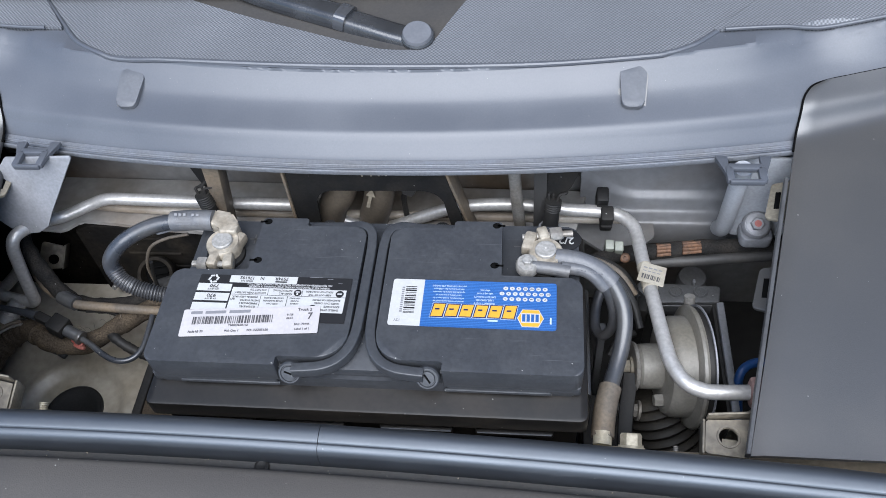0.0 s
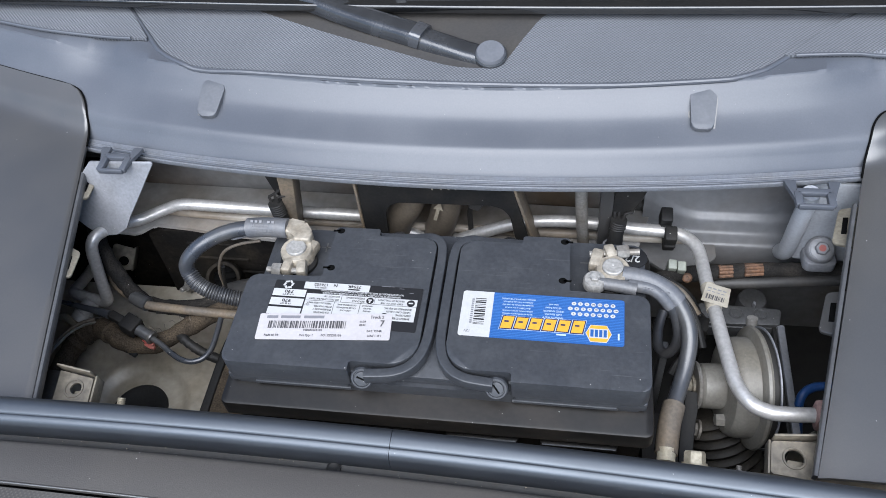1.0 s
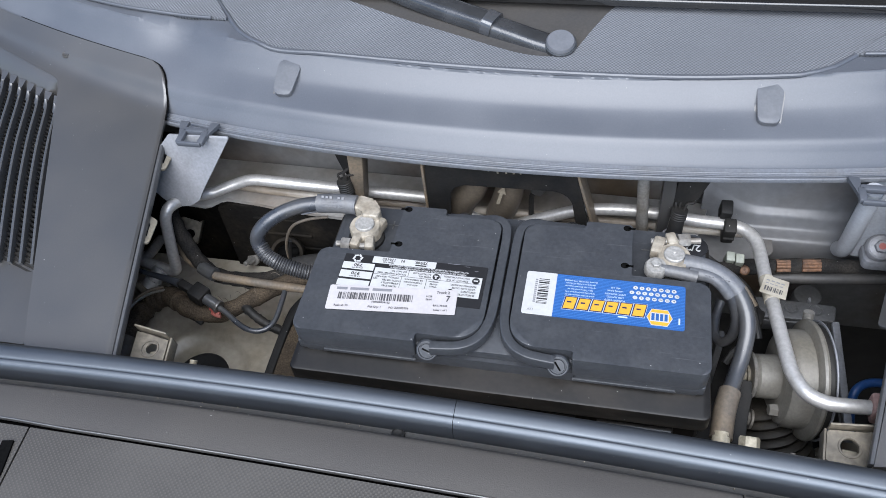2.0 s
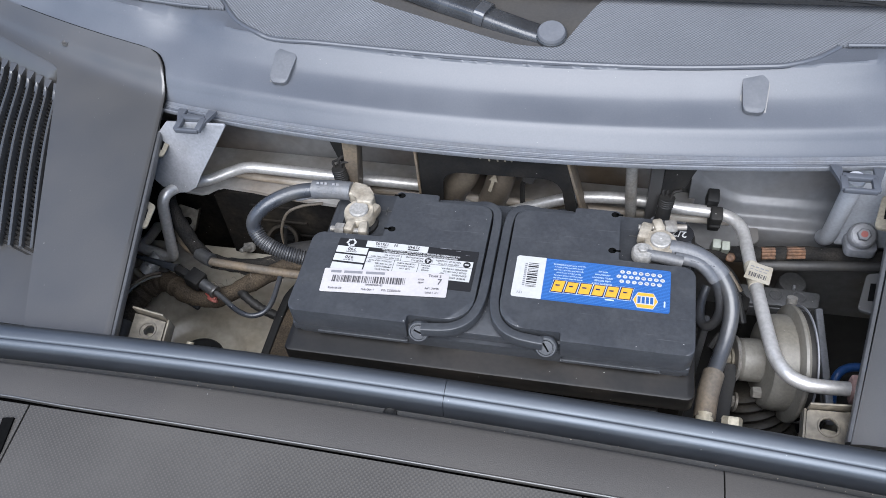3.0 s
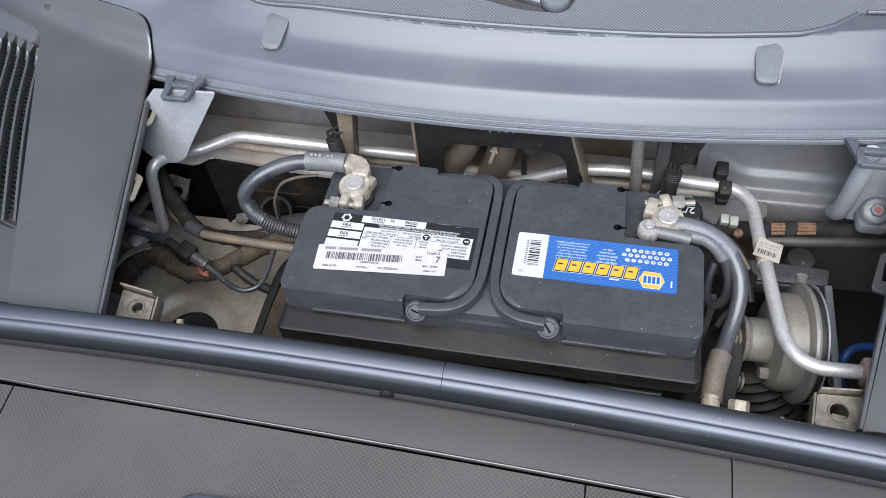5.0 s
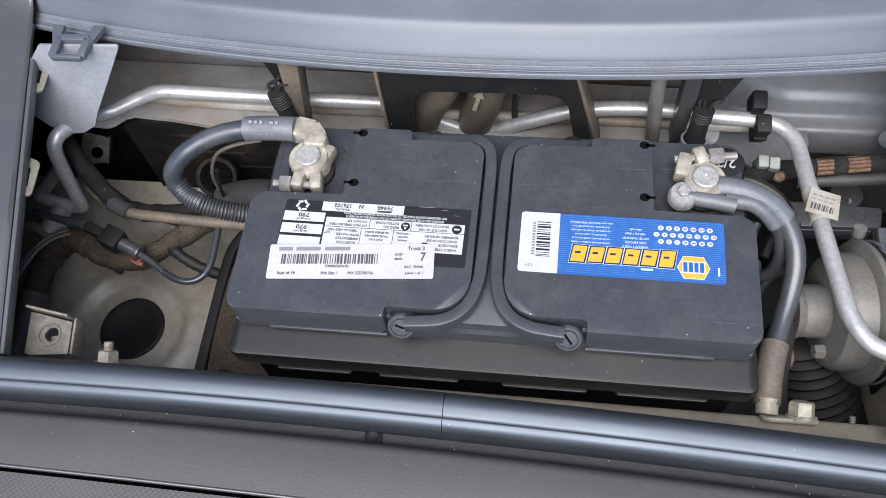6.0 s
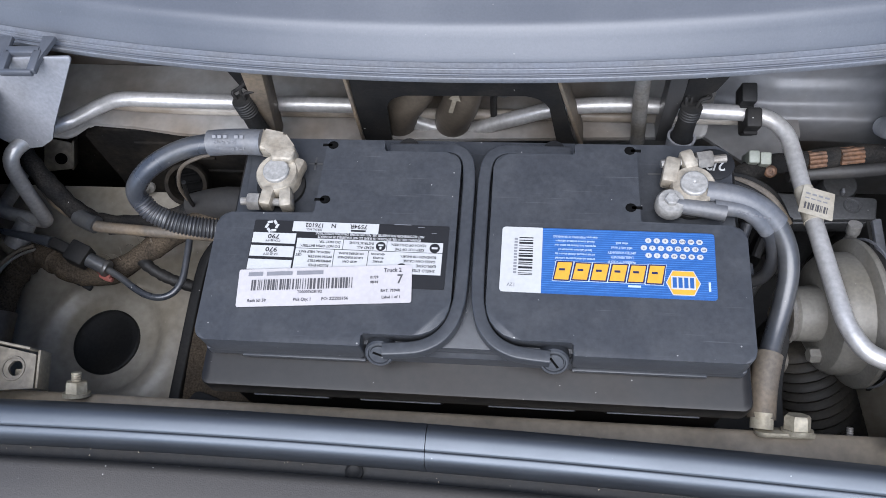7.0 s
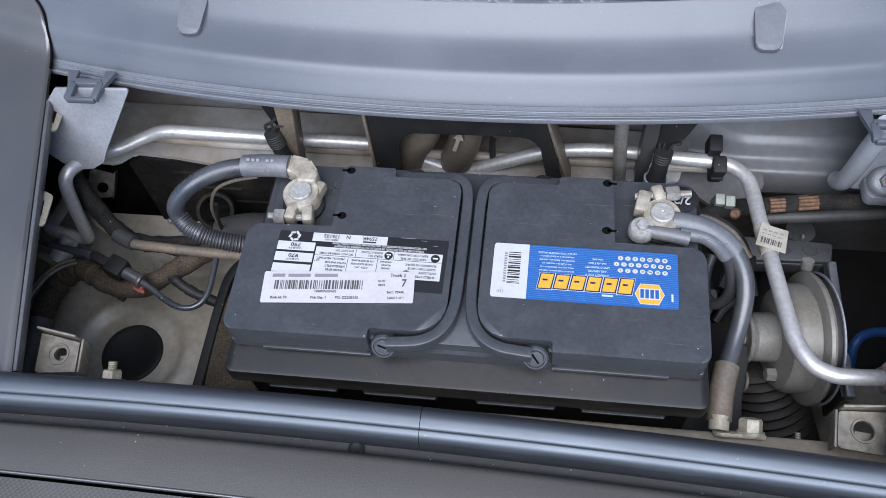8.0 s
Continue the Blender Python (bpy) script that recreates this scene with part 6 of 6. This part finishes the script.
nutm = thing("bulkhead_bolt", (-0.304, 0.109, 0.012), "pale grey bolt beside the ribbed conduit", "bolt")
part("bolt_head", hex_head((-0.3035, 0.110, 0.0115), (-0.15, -0.8, 0.45), 0.0042, 0.011, None, 0.0072), "steel", nutm)
part("bolt_tip", lathe([(0, 0), (0.0026, 0), (0.0026, 0.008), (0.0018, 0.009), (0, 0.009)], aim((-0.305, 0.1015, 0.0165), (-0.15, -0.8, 0.45)), 14), "steel", nutm)
block = thing("sheet_bracket", (-0.388, 0.135, 0.0), "small dull sheet metal bracket with a round hole", "bracket")
m = Matrix.Translation((-0.390, 0.134, 0.021)) @ Matrix.Rotation(radians(30), 4, "Z") @ Matrix.Rotation(radians(48), 4, "X") @ Matrix.Rotation(radians(-28), 4, "Z")
part("bracket_plate", prism(rounded([(-0.012, -0.017, 0.002), (0.012, -0.013, 0.002), (0.012, 0.011, 0.003), (-0.010, 0.014, 0.003)], 3), -0.001, 0.001, 0.0004, m), "dusty_metal", block)
part("bracket_hole", lathe([(0, 0), (0.0052, 0), (0.0052, 0.0005), (0, 0.0005)], m @ Matrix.Translation((0.003, -0.004, 0.0011)), 18), "gap", block)
part("bracket_leg", box(m @ Vector((0.0125, -0.001, -0.013)), (0.0018, 0.026, 0.027), 0.0005, m.to_3x3().to_4x4()), "dusty_metal", block)

stick = thing("fluid_line", (-0.26, 0.035, 0.06), "dusty beige plastic fluid line across the bay", "hose")
part("line", tube([(-0.309, 0.0435, 0.067), (-0.300, 0.0405, 0.0672), (-0.250, 0.0375, 0.0675), (-0.200, 0.0355, 0.068), (-0.165, 0.034, 0.068)], 0.0044, 14), "dusty", stick)
part("line_cuff", tube([(-0.3235, 0.0495, 0.0675), (-0.3150, 0.0455, 0.0674), (-0.3060, 0.0420, 0.0672)], 0.0070, 16), "cable", stick, "black rubber cuff")
part("line_tail", tube([(-0.320, 0.048, 0.067), (-0.338, 0.057, 0.066), (-0.353, 0.069, 0.067), (-0.366, 0.086, 0.071), (-0.378, 0.105, 0.080)], 0.0050, 12), "dusty", stick)

loom = thing("wiring_loom", (-0.36, 0.01, 0.03), "cloth-taped wiring loom with a black inline connector", "wiring")


def taped(points, radius, seed):
    """A lumpy tape-wound run, thicker and thinner along its way."""
    rnd = random.Random(seed)
    lumps = [rnd.uniform(-0.11, 0.11) for _ in range(40)]
    return tube(points, lambda k: radius * (1 + lumps[int(k * 38)] * (1 - (k * 38) % 1) + lumps[int(k * 38) + 1] * ((k * 38) % 1)), 16, 8)


part("taped_trunk", taped([(-0.340, 0.017, 0.050), (-0.356, 0.024, 0.047), (-0.371, 0.022, 0.041), (-0.384, 0.010, 0.034), (-0.391, -0.008, 0.028), (-0.392, -0.022, 0.024)], 0.0105, 1), "tape", loom, "dirty cloth-taped trunk")
part("trunk_sleeve", tube([(-0.3915, -0.018, 0.025), (-0.393, -0.045, 0.020), (-0.396, -0.080, 0.016), (-0.398, -0.120, 0.014)], 0.0115, 18), "hose", loom, "brown rubber sleeve over the trunk")
part("taped_branch", taped([(-0.346, 0.019, 0.050), (-0.330, 0.011, 0.050), (-0.314, 0.0075, 0.048), (-0.298, 0.0105, 0.046), (-0.284, 0.0195, 0.045), (-0.268, 0.030, 0.049), (-0.250, 0.040, 0.054), (-0.226, 0.052, 0.058), (-0.190, 0.060, 0.060)], 0.0092, 2), "tape", loom, "dirty cloth-taped branch")
part("black_branch", taped([(-0.372, 0.104, 0.108), (-0.360, 0.087, 0.104), (-0.349, 0.073, 0.093), (-0.337, 0.062, 0.080), (-0.326, 0.054, 0.069), (-0.314, 0.0505, 0.058), (-0.296, 0.0510, 0.052), (-0.270, 0.0535, 0.050), (-0.252, 0.060, 0.050), (-0.230, 0.066, 0.055)], 0.0074, 3), "tape_black", loom, "black taped branch running up the bay")
part("branch_boot", tube([(-0.236, 0.066, 0.060), (-0.215, 0.064, 0.068), (-0.190, 0.060, 0.076), (-0.166, 0.058, 0.082)], lambda k: 0.0090 + 0.004 * min(1.0, k * 2), 18), "hose_dark", loom, "dark rubber boot")
turn = Matrix.Rotation(radians(-21), 4, "Z") @ Matrix.Rotation(radians(10), 4, "Y")
part("inline_connector", box((-0.3115, 0.0150, 0.0700), (0.0165, 0.0165, 0.0150), 0.0018, turn), "black", loom, "black inline connector")
part("connector_neck", box((-0.3270, 0.0205, 0.0715), (0.017, 0.0085, 0.0090), 0.0016, turn), "black", loom)
part("connector_tail", tube([(-0.305, 0.0125, 0.0680), (-0.297, 0.0095, 0.0660), (-0.2895, 0.0065, 0.0640)], 0.0056, 14), "cable", loom)
part("tail_collar", lathe([(0, 0), (0.0064, 0), (0.0068, 0.0015), (0.0064, 0.003), (0, 0.003)], aim((-0.2915, 0.0073, 0.0645), (0.92, -0.36, -0.22)), 18), "cover", loom)
part("thin_wire", tube([(-0.290, 0.0065, 0.0640), (-0.278, 0.0005, 0.0625), (-0.266, -0.0070, 0.0610), (-0.254, -0.0125, 0.0605), (-0.2425, -0.0135, 0.0605), (-0.2335, -0.0085, 0.0610), (-0.2290, 0.0020, 0.0620), (-0.2285, 0.0180, 0.0640), (-0.2290, 0.0340, 0.0655)], 0.0027, 12), "cable", loom, "thin black wire")
part("supply_wire", tube([(-0.440, 0.044, 0.080), (-0.412, 0.0370, 0.0775), (-0.384, 0.0315, 0.0760), (-0.356, 0.0270, 0.0745), (-0.336, 0.0235, 0.0725)], lambda k: 0.0022 + 0.0022 * max(0.0, k - 0.5) * 2, 12), "cable", loom)
part("red_wire", tube([(-0.3010, 0.0085, 0.0575), (-0.2955, 0.0050, 0.0570), (-0.2895, 0.0030, 0.0565)], 0.0021, 10), "red", loom, "short red wire end")
part("red_wire", tube([(-0.2985, 0.0045, 0.0555), (-0.2930, 0.0018, 0.0555), (-0.2880, 0.0010, 0.0555)], 0.0017, 10), "red", loom, "short red wire end")
part("loom_clip", box((-0.3175, 0.0025, 0.0480), (0.007, 0.008, 0.006), 0.002, Matrix.Rotation(radians(20), 4, "Z")), "black", loom)
part("loom_clip", box((-0.3130, -0.0010, 0.0455), (0.009, 0.005, 0.004), 0.0012, Matrix.Rotation(radians(-25), 4, "Z")), "black", loom)
part("side_branch", taped([(-0.275, 0.024, 0.048), (-0.262, 0.0145, 0.047), (-0.248, 0.0095, 0.040), (-0.232, 0.0065, 0.034)], 0.0046, 5), "rubber", loom)
part("stray_wire", tube([(-0.300, 0.040, 0.058), (-0.285, 0.043, 0.054), (-0.270, 0.041, 0.052), (-0.255, 0.043, 0.054)], 0.0016, 8), "rubber", loom)
part("stray_wire", tube([(-0.2265, 0.056, 0.088), (-0.2215, 0.052, 0.116), (-0.212, 0.0545, 0.138), (-0.196, 0.058, 0.147), (-0.176, 0.062, 0.149)], 0.0014, 10), "dusty", loom, "thin dusty wire under the cable")
part("stray_wire", tube([(-0.2295, 0.060, 0.070), (-0.2240, 0.055, 0.094), (-0.2170, 0.053, 0.120)], 0.0017, 8), "rubber", loom)
wisps = None
rnd = random.Random(9)
for k in range(16):
    a = Vector((rnd.uniform(-0.300, -0.236), 0, 0))
    a.y, a.z = 0.058 + (a.x + 0.268) * 0.62 + rnd.uniform(-0.032, -0.016), 0.060
    b = a + Vector((rnd.uniform(-0.010, 0.010), rnd.uniform(-0.006, 0.010), rnd.uniform(-0.003, 0.006)))
    wisps = tube([a, (a + b) / 2 + Vector((0, 0.001, 0.0015)), b], 0.00022, 5, 3, wisps)
tagged(part("fluff", wisps, "dusty", loom, "dry fibres caught on the tape"), kind="stuff")
fit_l = thing("pipe_joint", (-0.376, 0.034, 0.03), "dusty grey pipe joint with a cream band", "pipe joint")
part("joint_body", tube([(-0.3705, 0.0475, 0.0590), (-0.3755, 0.0400, 0.0545), (-0.3800, 0.0335, 0.0500)], 0.0078, 18), "alu", fit_l)
part("joint_collar", tube([(-0.3770, 0.0375, 0.0530), (-0.3815, 0.0310, 0.0485)], 0.0092, 18, 2), "alu", fit_l)
part("joint_band", tube([(-0.4080, 0.0350, 0.0460), (-0.3960, 0.0330, 0.0470), (-0.3850, 0.0265, 0.0460), (-0.3790, 0.0170, 0.0430)], 0.0042, 14), "yellow_clip", fit_l, "cream plastic band")
part("red_cap", lathe([(0, 0), (0.007, 0), (0.007, 0.010), (0.005, 0.012), (0, 0.012)], aim((-0.442, 0.098, 0.036), (0.7, -0.5, 0.5)), 16), "red", fit_l, "faded reddish cap")
strap = thing("tie_wire", (-0.39, 0.0, 0.05), "thin bent tie wire over the loom", "wire")
part("wire", tube([(-0.400, -0.028, 0.050), (-0.392, -0.006, 0.054), (-0.383, 0.011, 0.056), (-0.372, 0.022, 0.057), (-0.360, 0.027, 0.057)], 0.0017, 8), "dusty", strap)
part("wire", tube([(-0.397, -0.030, 0.050), (-0.389, -0.008, 0.054), (-0.380, 0.009, 0.056), (-0.369, 0.019, 0.057), (-0.357, 0.024, 0.057)], 0.0013, 8), "steel", strap)
tray = thing("battery_tray", (-0.195, -0.02, -0.02), "dirty black plastic battery tray beside the battery", "tray")
part("tray_side", slab(lambda u, v: Vector((-0.2195 + 0.062 * u, -0.110 + 0.16 * v, 0.034 + 0.010 * math.sin(3 * v) - 0.014 * math.sin(u * math.pi) + 0.012 * u)), 16, 16, 0.004), "tape", tray)
part("tray_lip", strip([(-0.2240, -0.118, 0.040), (-0.2240, -0.05, 0.042), (-0.2235, 0.010, 0.0435), (-0.2195, 0.030, 0.045), (-0.2090, 0.044, 0.046), (-0.1900, 0.052, 0.046)], rounded([(-0.004, -0.066, 0), (0.004, -0.066, 0), (0.0042, 0.003, 0.0015), (-0.0042, 0.003, 0.0015)], 3), 5), "black", tray)
part("tray_hook", prism(rounded([(-0.204, -0.112, 0.003), (-0.168, -0.112, 0.003), (-0.172, -0.094, 0.006), (-0.192, -0.088, 0.006)], 3), 0.076, 0.084, 0.002), "black", tray, "black hold-down hook")

# ---- right of the battery ----
boost = thing("brake_booster", (0.235, -0.02, 0.03), "dusty grey steel drum-shaped brake booster", "brake booster")
ax = Vector((1, 0.10, -0.08)).normalized()
mid = Vector((0.2160, -0.0195, 0.0945))
m = aim(mid, ax)
part("drum", lathe([(0, 0.004), (0.030, 0.004), (0.0365, 0.0055), (0.0395, 0.0095), (0.0402, 0.015), (0.0402, 0.025), (0, 0.025)], m, 56), "booster", boost)
part("rolled_rim", lathe([(0.0365, 0.0225), (0.0440, 0.0235), (0.0485, 0.0250), (0.0495, 0.0270), (0.0485, 0.0290), (0.044, 0.0300), (0, 0.0300), (0, 0.0225)], m, 56), "booster", boost, "rolled grey rim")
part("clamp_ring", lathe([(0.0475, 0.0335), (0.0490, 0.0335), (0.0490, 0.0347), (0.0475, 0.0347)], m, 56), "zinc", boost, "thin bright clamp ring")
part("rear_shell", lathe([(0, 0.0300), (0.0445, 0.0300), (0.0445, 0.036), (0, 0.036)], m, 48), "paint_shade", boost)
neck = aim(mid + Vector((0.0, 0.0008, -0.001)), ax)
part("neck", lathe([(0, -0.0145), (0.0150, -0.0145), (0.0178, -0.012), (0.0184, 0), (0.0184, 0.008), (0, 0.008)], neck, 36), "booster", boost)
part("neck_flange", lathe([(0, -0.0180), (0.0190, -0.0180), (0.0200, -0.0170), (0.0192, -0.0152), (0, -0.0152)], neck, 36), "steel", boost, "thin steel flange")
part("neck_bolt", hex_head(neck @ Vector((0.0, 0.0, -0.0180)), -ax, 0.0058, 0.0075, None, 0.0085), "yellow_clip", boost, "cream plated bolt")
part("shell_bolt", hex_head(mid + Vector((0.0080, -0.0240, -0.0105)), -ax, 0.0052, 0.009, None, 0.0068), "booster", boost)
for at in ((0.1955, -0.0415, 0.0600), (0.2065, -0.0405, 0.0590)):
    part("lower_bolt", hex_head(at, (-1, 0, 0.2), 0.0058, 0.008, None, 0.0085), "steel", boost)
part("mount_strap", strip([(0.1965, -0.030, 0.1010), (0.1955, -0.040, 0.0940), (0.1935, -0.054, 0.0860), (0.1920, -0.072, 0.0800), (0.1915, -0.095, 0.0790)], rounded([(-0.0055, -0.004, 0.001), (0.0055, -0.004, 0.001), (0.0055, 0.002, 0.001), (-0.0055, 0.002, 0.001)], 2), 5), "black", boost, "dark steel mounting strap")
bel = thing("rubber_bellows", (0.240, -0.055, -0.04), "black ribbed rubber bellows under the booster", "bellows")
foot, head = Vector((0.2640, -0.0840, -0.045)), Vector((0.2170, -0.0170, 0.058))
lie = (head - foot).normalized()
for i in range(15):
    r = 0.0325 - 0.0003 * i
    part("pleat", lathe([(0, -0.0015), (r - 0.006, -0.0015), (r - 0.0016, 0.0012), (r, 0.0036), (r - 0.0016, 0.0060), (r - 0.006, 0.0082), (0, 0.0082)], aim(foot + lie * 0.0087 * i, lie), 36), "bellows", bel)

rig = thing("booster_cradle", (0.26, 0.08, -0.08), "dark grey pressed steel frame round the booster", "frame")
part("cross_bar", prism(rounded([(0.214, 0.0700, 0.003), (0.2845, 0.0725, 0.002), (0.2880, 0.0905, 0.003), (0.214, 0.0930, 0.003)], 3), 0.0475, 0.0550, 0.0012), "zinc_dark", rig)
for x in (0.2475, 0.2690):
    part("pressed_ring", lathe([(0.0042, 0), (0.0066, 0), (0.006, 0.001), (0.005, 0.001)], Matrix.Translation((x, 0.0835, 0.0549)), 20), "zinc_dark", rig)
    part("pressed_mark", box((x, 0.0835, 0.0552), (0.0055, 0.0015, 0.0008), 0.0002, Matrix.Rotation(radians(70), 4, "Z")), "zinc_dark", rig)
part("bar_lip", box((0.2490, 0.0712, 0.0440), (0.070, 0.0025, 0.014), 0.0008, Matrix.Rotation(radians(2), 4, "Z")), "zinc_dark", rig)
part("leg", box((0.2855, 0.0150, 0.0500), (0.0066, 0.118, 0.008), 0.0012), "zinc", rig)
# Web and uprights get the bay's shade as near-black paint.
part("leg_web", box((0.2800, 0.0150, 0.0300), (0.003, 0.118, 0.044), 0.0008), "paint_shade", rig, "inner web of the leg, coloured near-black for shade")
part("upright", box((0.2800, 0.0830, -0.018), (0.010, 0.012, 0.128), 0.0015), "paint_shade", rig)
part("upright", box((0.2200, 0.0830, -0.018), (0.010, 0.012, 0.128), 0.0015), "paint_shade", rig)
part("side_clip", box((0.2140, 0.0560, 0.0620), (0.010, 0.016, 0.024), 0.002, Matrix.Rotation(radians(-12), 4, "Z")), "black", rig, "black plastic clip on the frame")
part("clip_rail", tube([(0.2085, 0.0440, 0.0720), (0.2085, 0.0580, 0.0800), (0.2110, 0.0660, 0.0760), (0.2170, 0.0640, 0.0700)], 0.0014, 8), "black", rig)
can = thing("relay_can", (0.2655, 0.1045, -0.08), "dark round relay can with a tab on top", "relay")
part("can_body", lathe([(0, 0), (0.0135, 0), (0.0135, 0.124), (0.0120, 0.128), (0, 0.1285)], Matrix.Translation((0.2655, 0.1060, -0.08)), 28), "zinc_dark", can)
part("can_tab", box((0.2655, 0.0975, 0.0500), (0.0022, 0.004, 0.006), 0.0006), "zinc", can)
studb = thing("brake_union", (0.2470, 0.032, 0.085), "small dusty union above the booster rim", "pipe joint")
part("union", lathe([(0, 0), (0.0045, 0), (0.0045, 0.012), (0.0036, 0.013), (0.0036, 0.018), (0.0045, 0.019), (0.0045, 0.026), (0, 0.026)], aim((0.2475, 0.0300, 0.0840), (0, 0.45, 1)), 16), "steel", studb)

clipc = thing("wire_connector", (0.190, 0.090, 0.10), "pale grey-green plastic wire connector", "connector")
part("connector_body", box((0.1835, 0.0885, 0.1090), (0.0075, 0.009, 0.021), 0.0012, Matrix.Rotation(radians(20), 4, "X")), "connector", clipc)
part("connector_half", box((0.1915, 0.0880, 0.1080), (0.0075, 0.009, 0.020), 0.0012, Matrix.Rotation(radians(20), 4, "X")), "connector", clipc)
loom_r = thing("wiring_loom", (0.26, 0.10, 0.08), "black taped wiring loom with bare copper-coloured bands", "wiring")
trunk_r = [(0.160, 0.062, 0.118), (0.176, 0.076, 0.108), (0.196, 0.090, 0.099), (0.2266, 0.0970, 0.0950), (0.2640, 0.1040, 0.0930), (0.300, 0.1080, 0.0905), (0.345, 0.1120, 0.0880)]
part("taped_trunk", taped(trunk_r, 0.0072, 6), "tape_black", loom_r)
for x0, x1 in ((0.2255, 0.2375), (0.2480, 0.2640)):
    band = None
    for k in range(5):
        a = -0.9 + 0.45 * k
        up, out = 0.0070 * math.cos(a), -0.0070 * math.sin(a) - 0.002
        ends = [Vector((x, 0.0970 + (x - 0.2266) * 0.187 + out, 0.0950 - (x - 0.2266) * 0.053 + up)) for x in (x0, x1)]
        band = tube(ends, 0.0016, 8, 1, band)
    part("copper_band", band, "copper", loom_r, "bare copper-coloured wires")
for pts, r, hue in (([(0.162, 0.052, 0.138), (0.176, 0.046, 0.136), (0.190, 0.036, 0.130), (0.200, 0.022, 0.120), (0.205, 0.006, 0.110)], 0.0030, "rubber"), ([(0.158, 0.060, 0.130), (0.172, 0.058, 0.130), (0.190, 0.050, 0.124), (0.203, 0.036, 0.114)], 0.0024, "dusty"), ([(0.160, 0.067, 0.124), (0.178, 0.066, 0.120), (0.196, 0.058, 0.112), (0.206, 0.044, 0.102)], 0.0027, "black"), ([(0.186, 0.022, 0.090), (0.192, 0.036, 0.094), (0.202, 0.048, 0.092)], 0.0034, "black"), ([(0.183, -0.002, 0.080), (0.190, 0.008, 0.086), (0.204, 0.018, 0.084)], 0.0030, "rubber")):
    part("loose_wire", tube(pts, r, 10), hue, loom_r)
part("amber_plug", lathe([(0, 0), (0.0042, 0), (0.0044, 0.002), (0.0030, 0.0032), (0.0014, 0.0032), (0.0012, 0.0024), (0, 0.0024)], aim((0.1975, 0.0830, 0.1030), (-0.1, -0.62, 0.78)), 18), "copper", loom_r, "small copper-coloured wire ring")
hose_r = thing("washer_hose", (0.27, 0.09, 0.08), "plain dark grey rubber hose across the bay", "hose")
part("hose", tube([(0.214, 0.0885, 0.0880), (0.2354, 0.0912, 0.0880), (0.2662, 0.0940, 0.0880), (0.3187, 0.1000, 0.0880), (0.400, 0.1080, 0.0880)], 0.0050, 16), "hose_dark", hose_r)
mount = thing("strut_mount", (0.305, 0.105, 0.09), "grey rubber-ringed mount with a red-marked bolt", "mount")
m = aim((0.3078, 0.1110, 0.1160), (-0.10, -0.55, 0.83)) @ Matrix.Scale(0.72, 4)
part("mount_ring", lathe([(0, 0), (0.0155, 0), (0.0165, 0.003), (0.015, 0.006), (0.0165, 0.009), (0.0155, 0.012), (0.0135, 0.0135), (0, 0.0135)], m, 32), "zinc", mount)
part("mount_washer", lathe([(0, 0.0135), (0.0125, 0.0135), (0.0125, 0.0152), (0.010, 0.016), (0, 0.016)], m, 28), "zinc", mount)
part("mount_bolt", hex_head(m @ Vector((0, 0, 0.016)), m.to_3x3() @ Vector((0, 0, 1)), 0.0058, 0.0045), "zinc", mount)
part("bolt_mark", lathe([(0, 0), (0.0040, 0), (0.0040, 0.0005), (0, 0.0005)], m @ Matrix.Translation((0, 0, 0.0223)), 16), "red", mount, "smear of red marking paint")
part("mount_seat", prism(rounded([(0.2955, 0.098, 0.006), (0.3225, 0.098, 0.006), (0.3225, 0.1185, 0.003), (0.2955, 0.1185, 0.003)], 4), 0.101, 0.112, 0.002), "zinc", mount)
part("strut", tube([(0.2800, 0.100, 0.1975), (0.2815, 0.106, 0.165), (0.2838, 0.118, 0.108), (0.2842, 0.130, 0.090)], 0.0074, 20), "bare", mount, "pale grey upright strut")
part("strut_plate", wall_plate(rounded([(0.286, 0.190, 0.002), (0.290, 0.095, 0.004), (0.345, 0.095, 0.004), (0.345, 0.190, 0.002)], 3), 0.118, 0.121, 0.0006), "bare", mount, "pale grey plate behind the strut")
blue_h = thing("blue_hose", (0.30, 0.0, 0.05), "bright blue plastic hose loop", "hose")
part("hose", tube([(0.2930, -0.024, 0.030), (0.2905, -0.010, 0.050), (0.2925, -0.0010, 0.059), (0.3010, 0.0060, 0.061), (0.3150, 0.0080, 0.062), (0.345, 0.0060, 0.062), (0.38, 0.0, 0.06)], 0.0038, 14), "blue_hose", blue_h)
case_r = thing("side_tray", (0.172, -0.02, -0.006), "dark plastic tray wall between battery and booster", "tray")
part("tray_wall", wall_plate(rounded([(0.161, 0.10, 0.002), (0.161, -0.006, 0.002), (0.166, -0.006, 0.001), (0.166, 0.10, 0.002)], 2), -0.05, 0.05, 0.001), "cover", case_r)
part("tray_floor", box((0.178, -0.06, 0.034), (0.03, 0.09, 0.004), 0.001), "paint_shade", case_r)
part("tray_post", box((0.1745, 0.002, 0.060), (0.006, 0.010, 0.110), 0.0015), "zinc_dark", case_r, "narrow grey upright beside the cable")
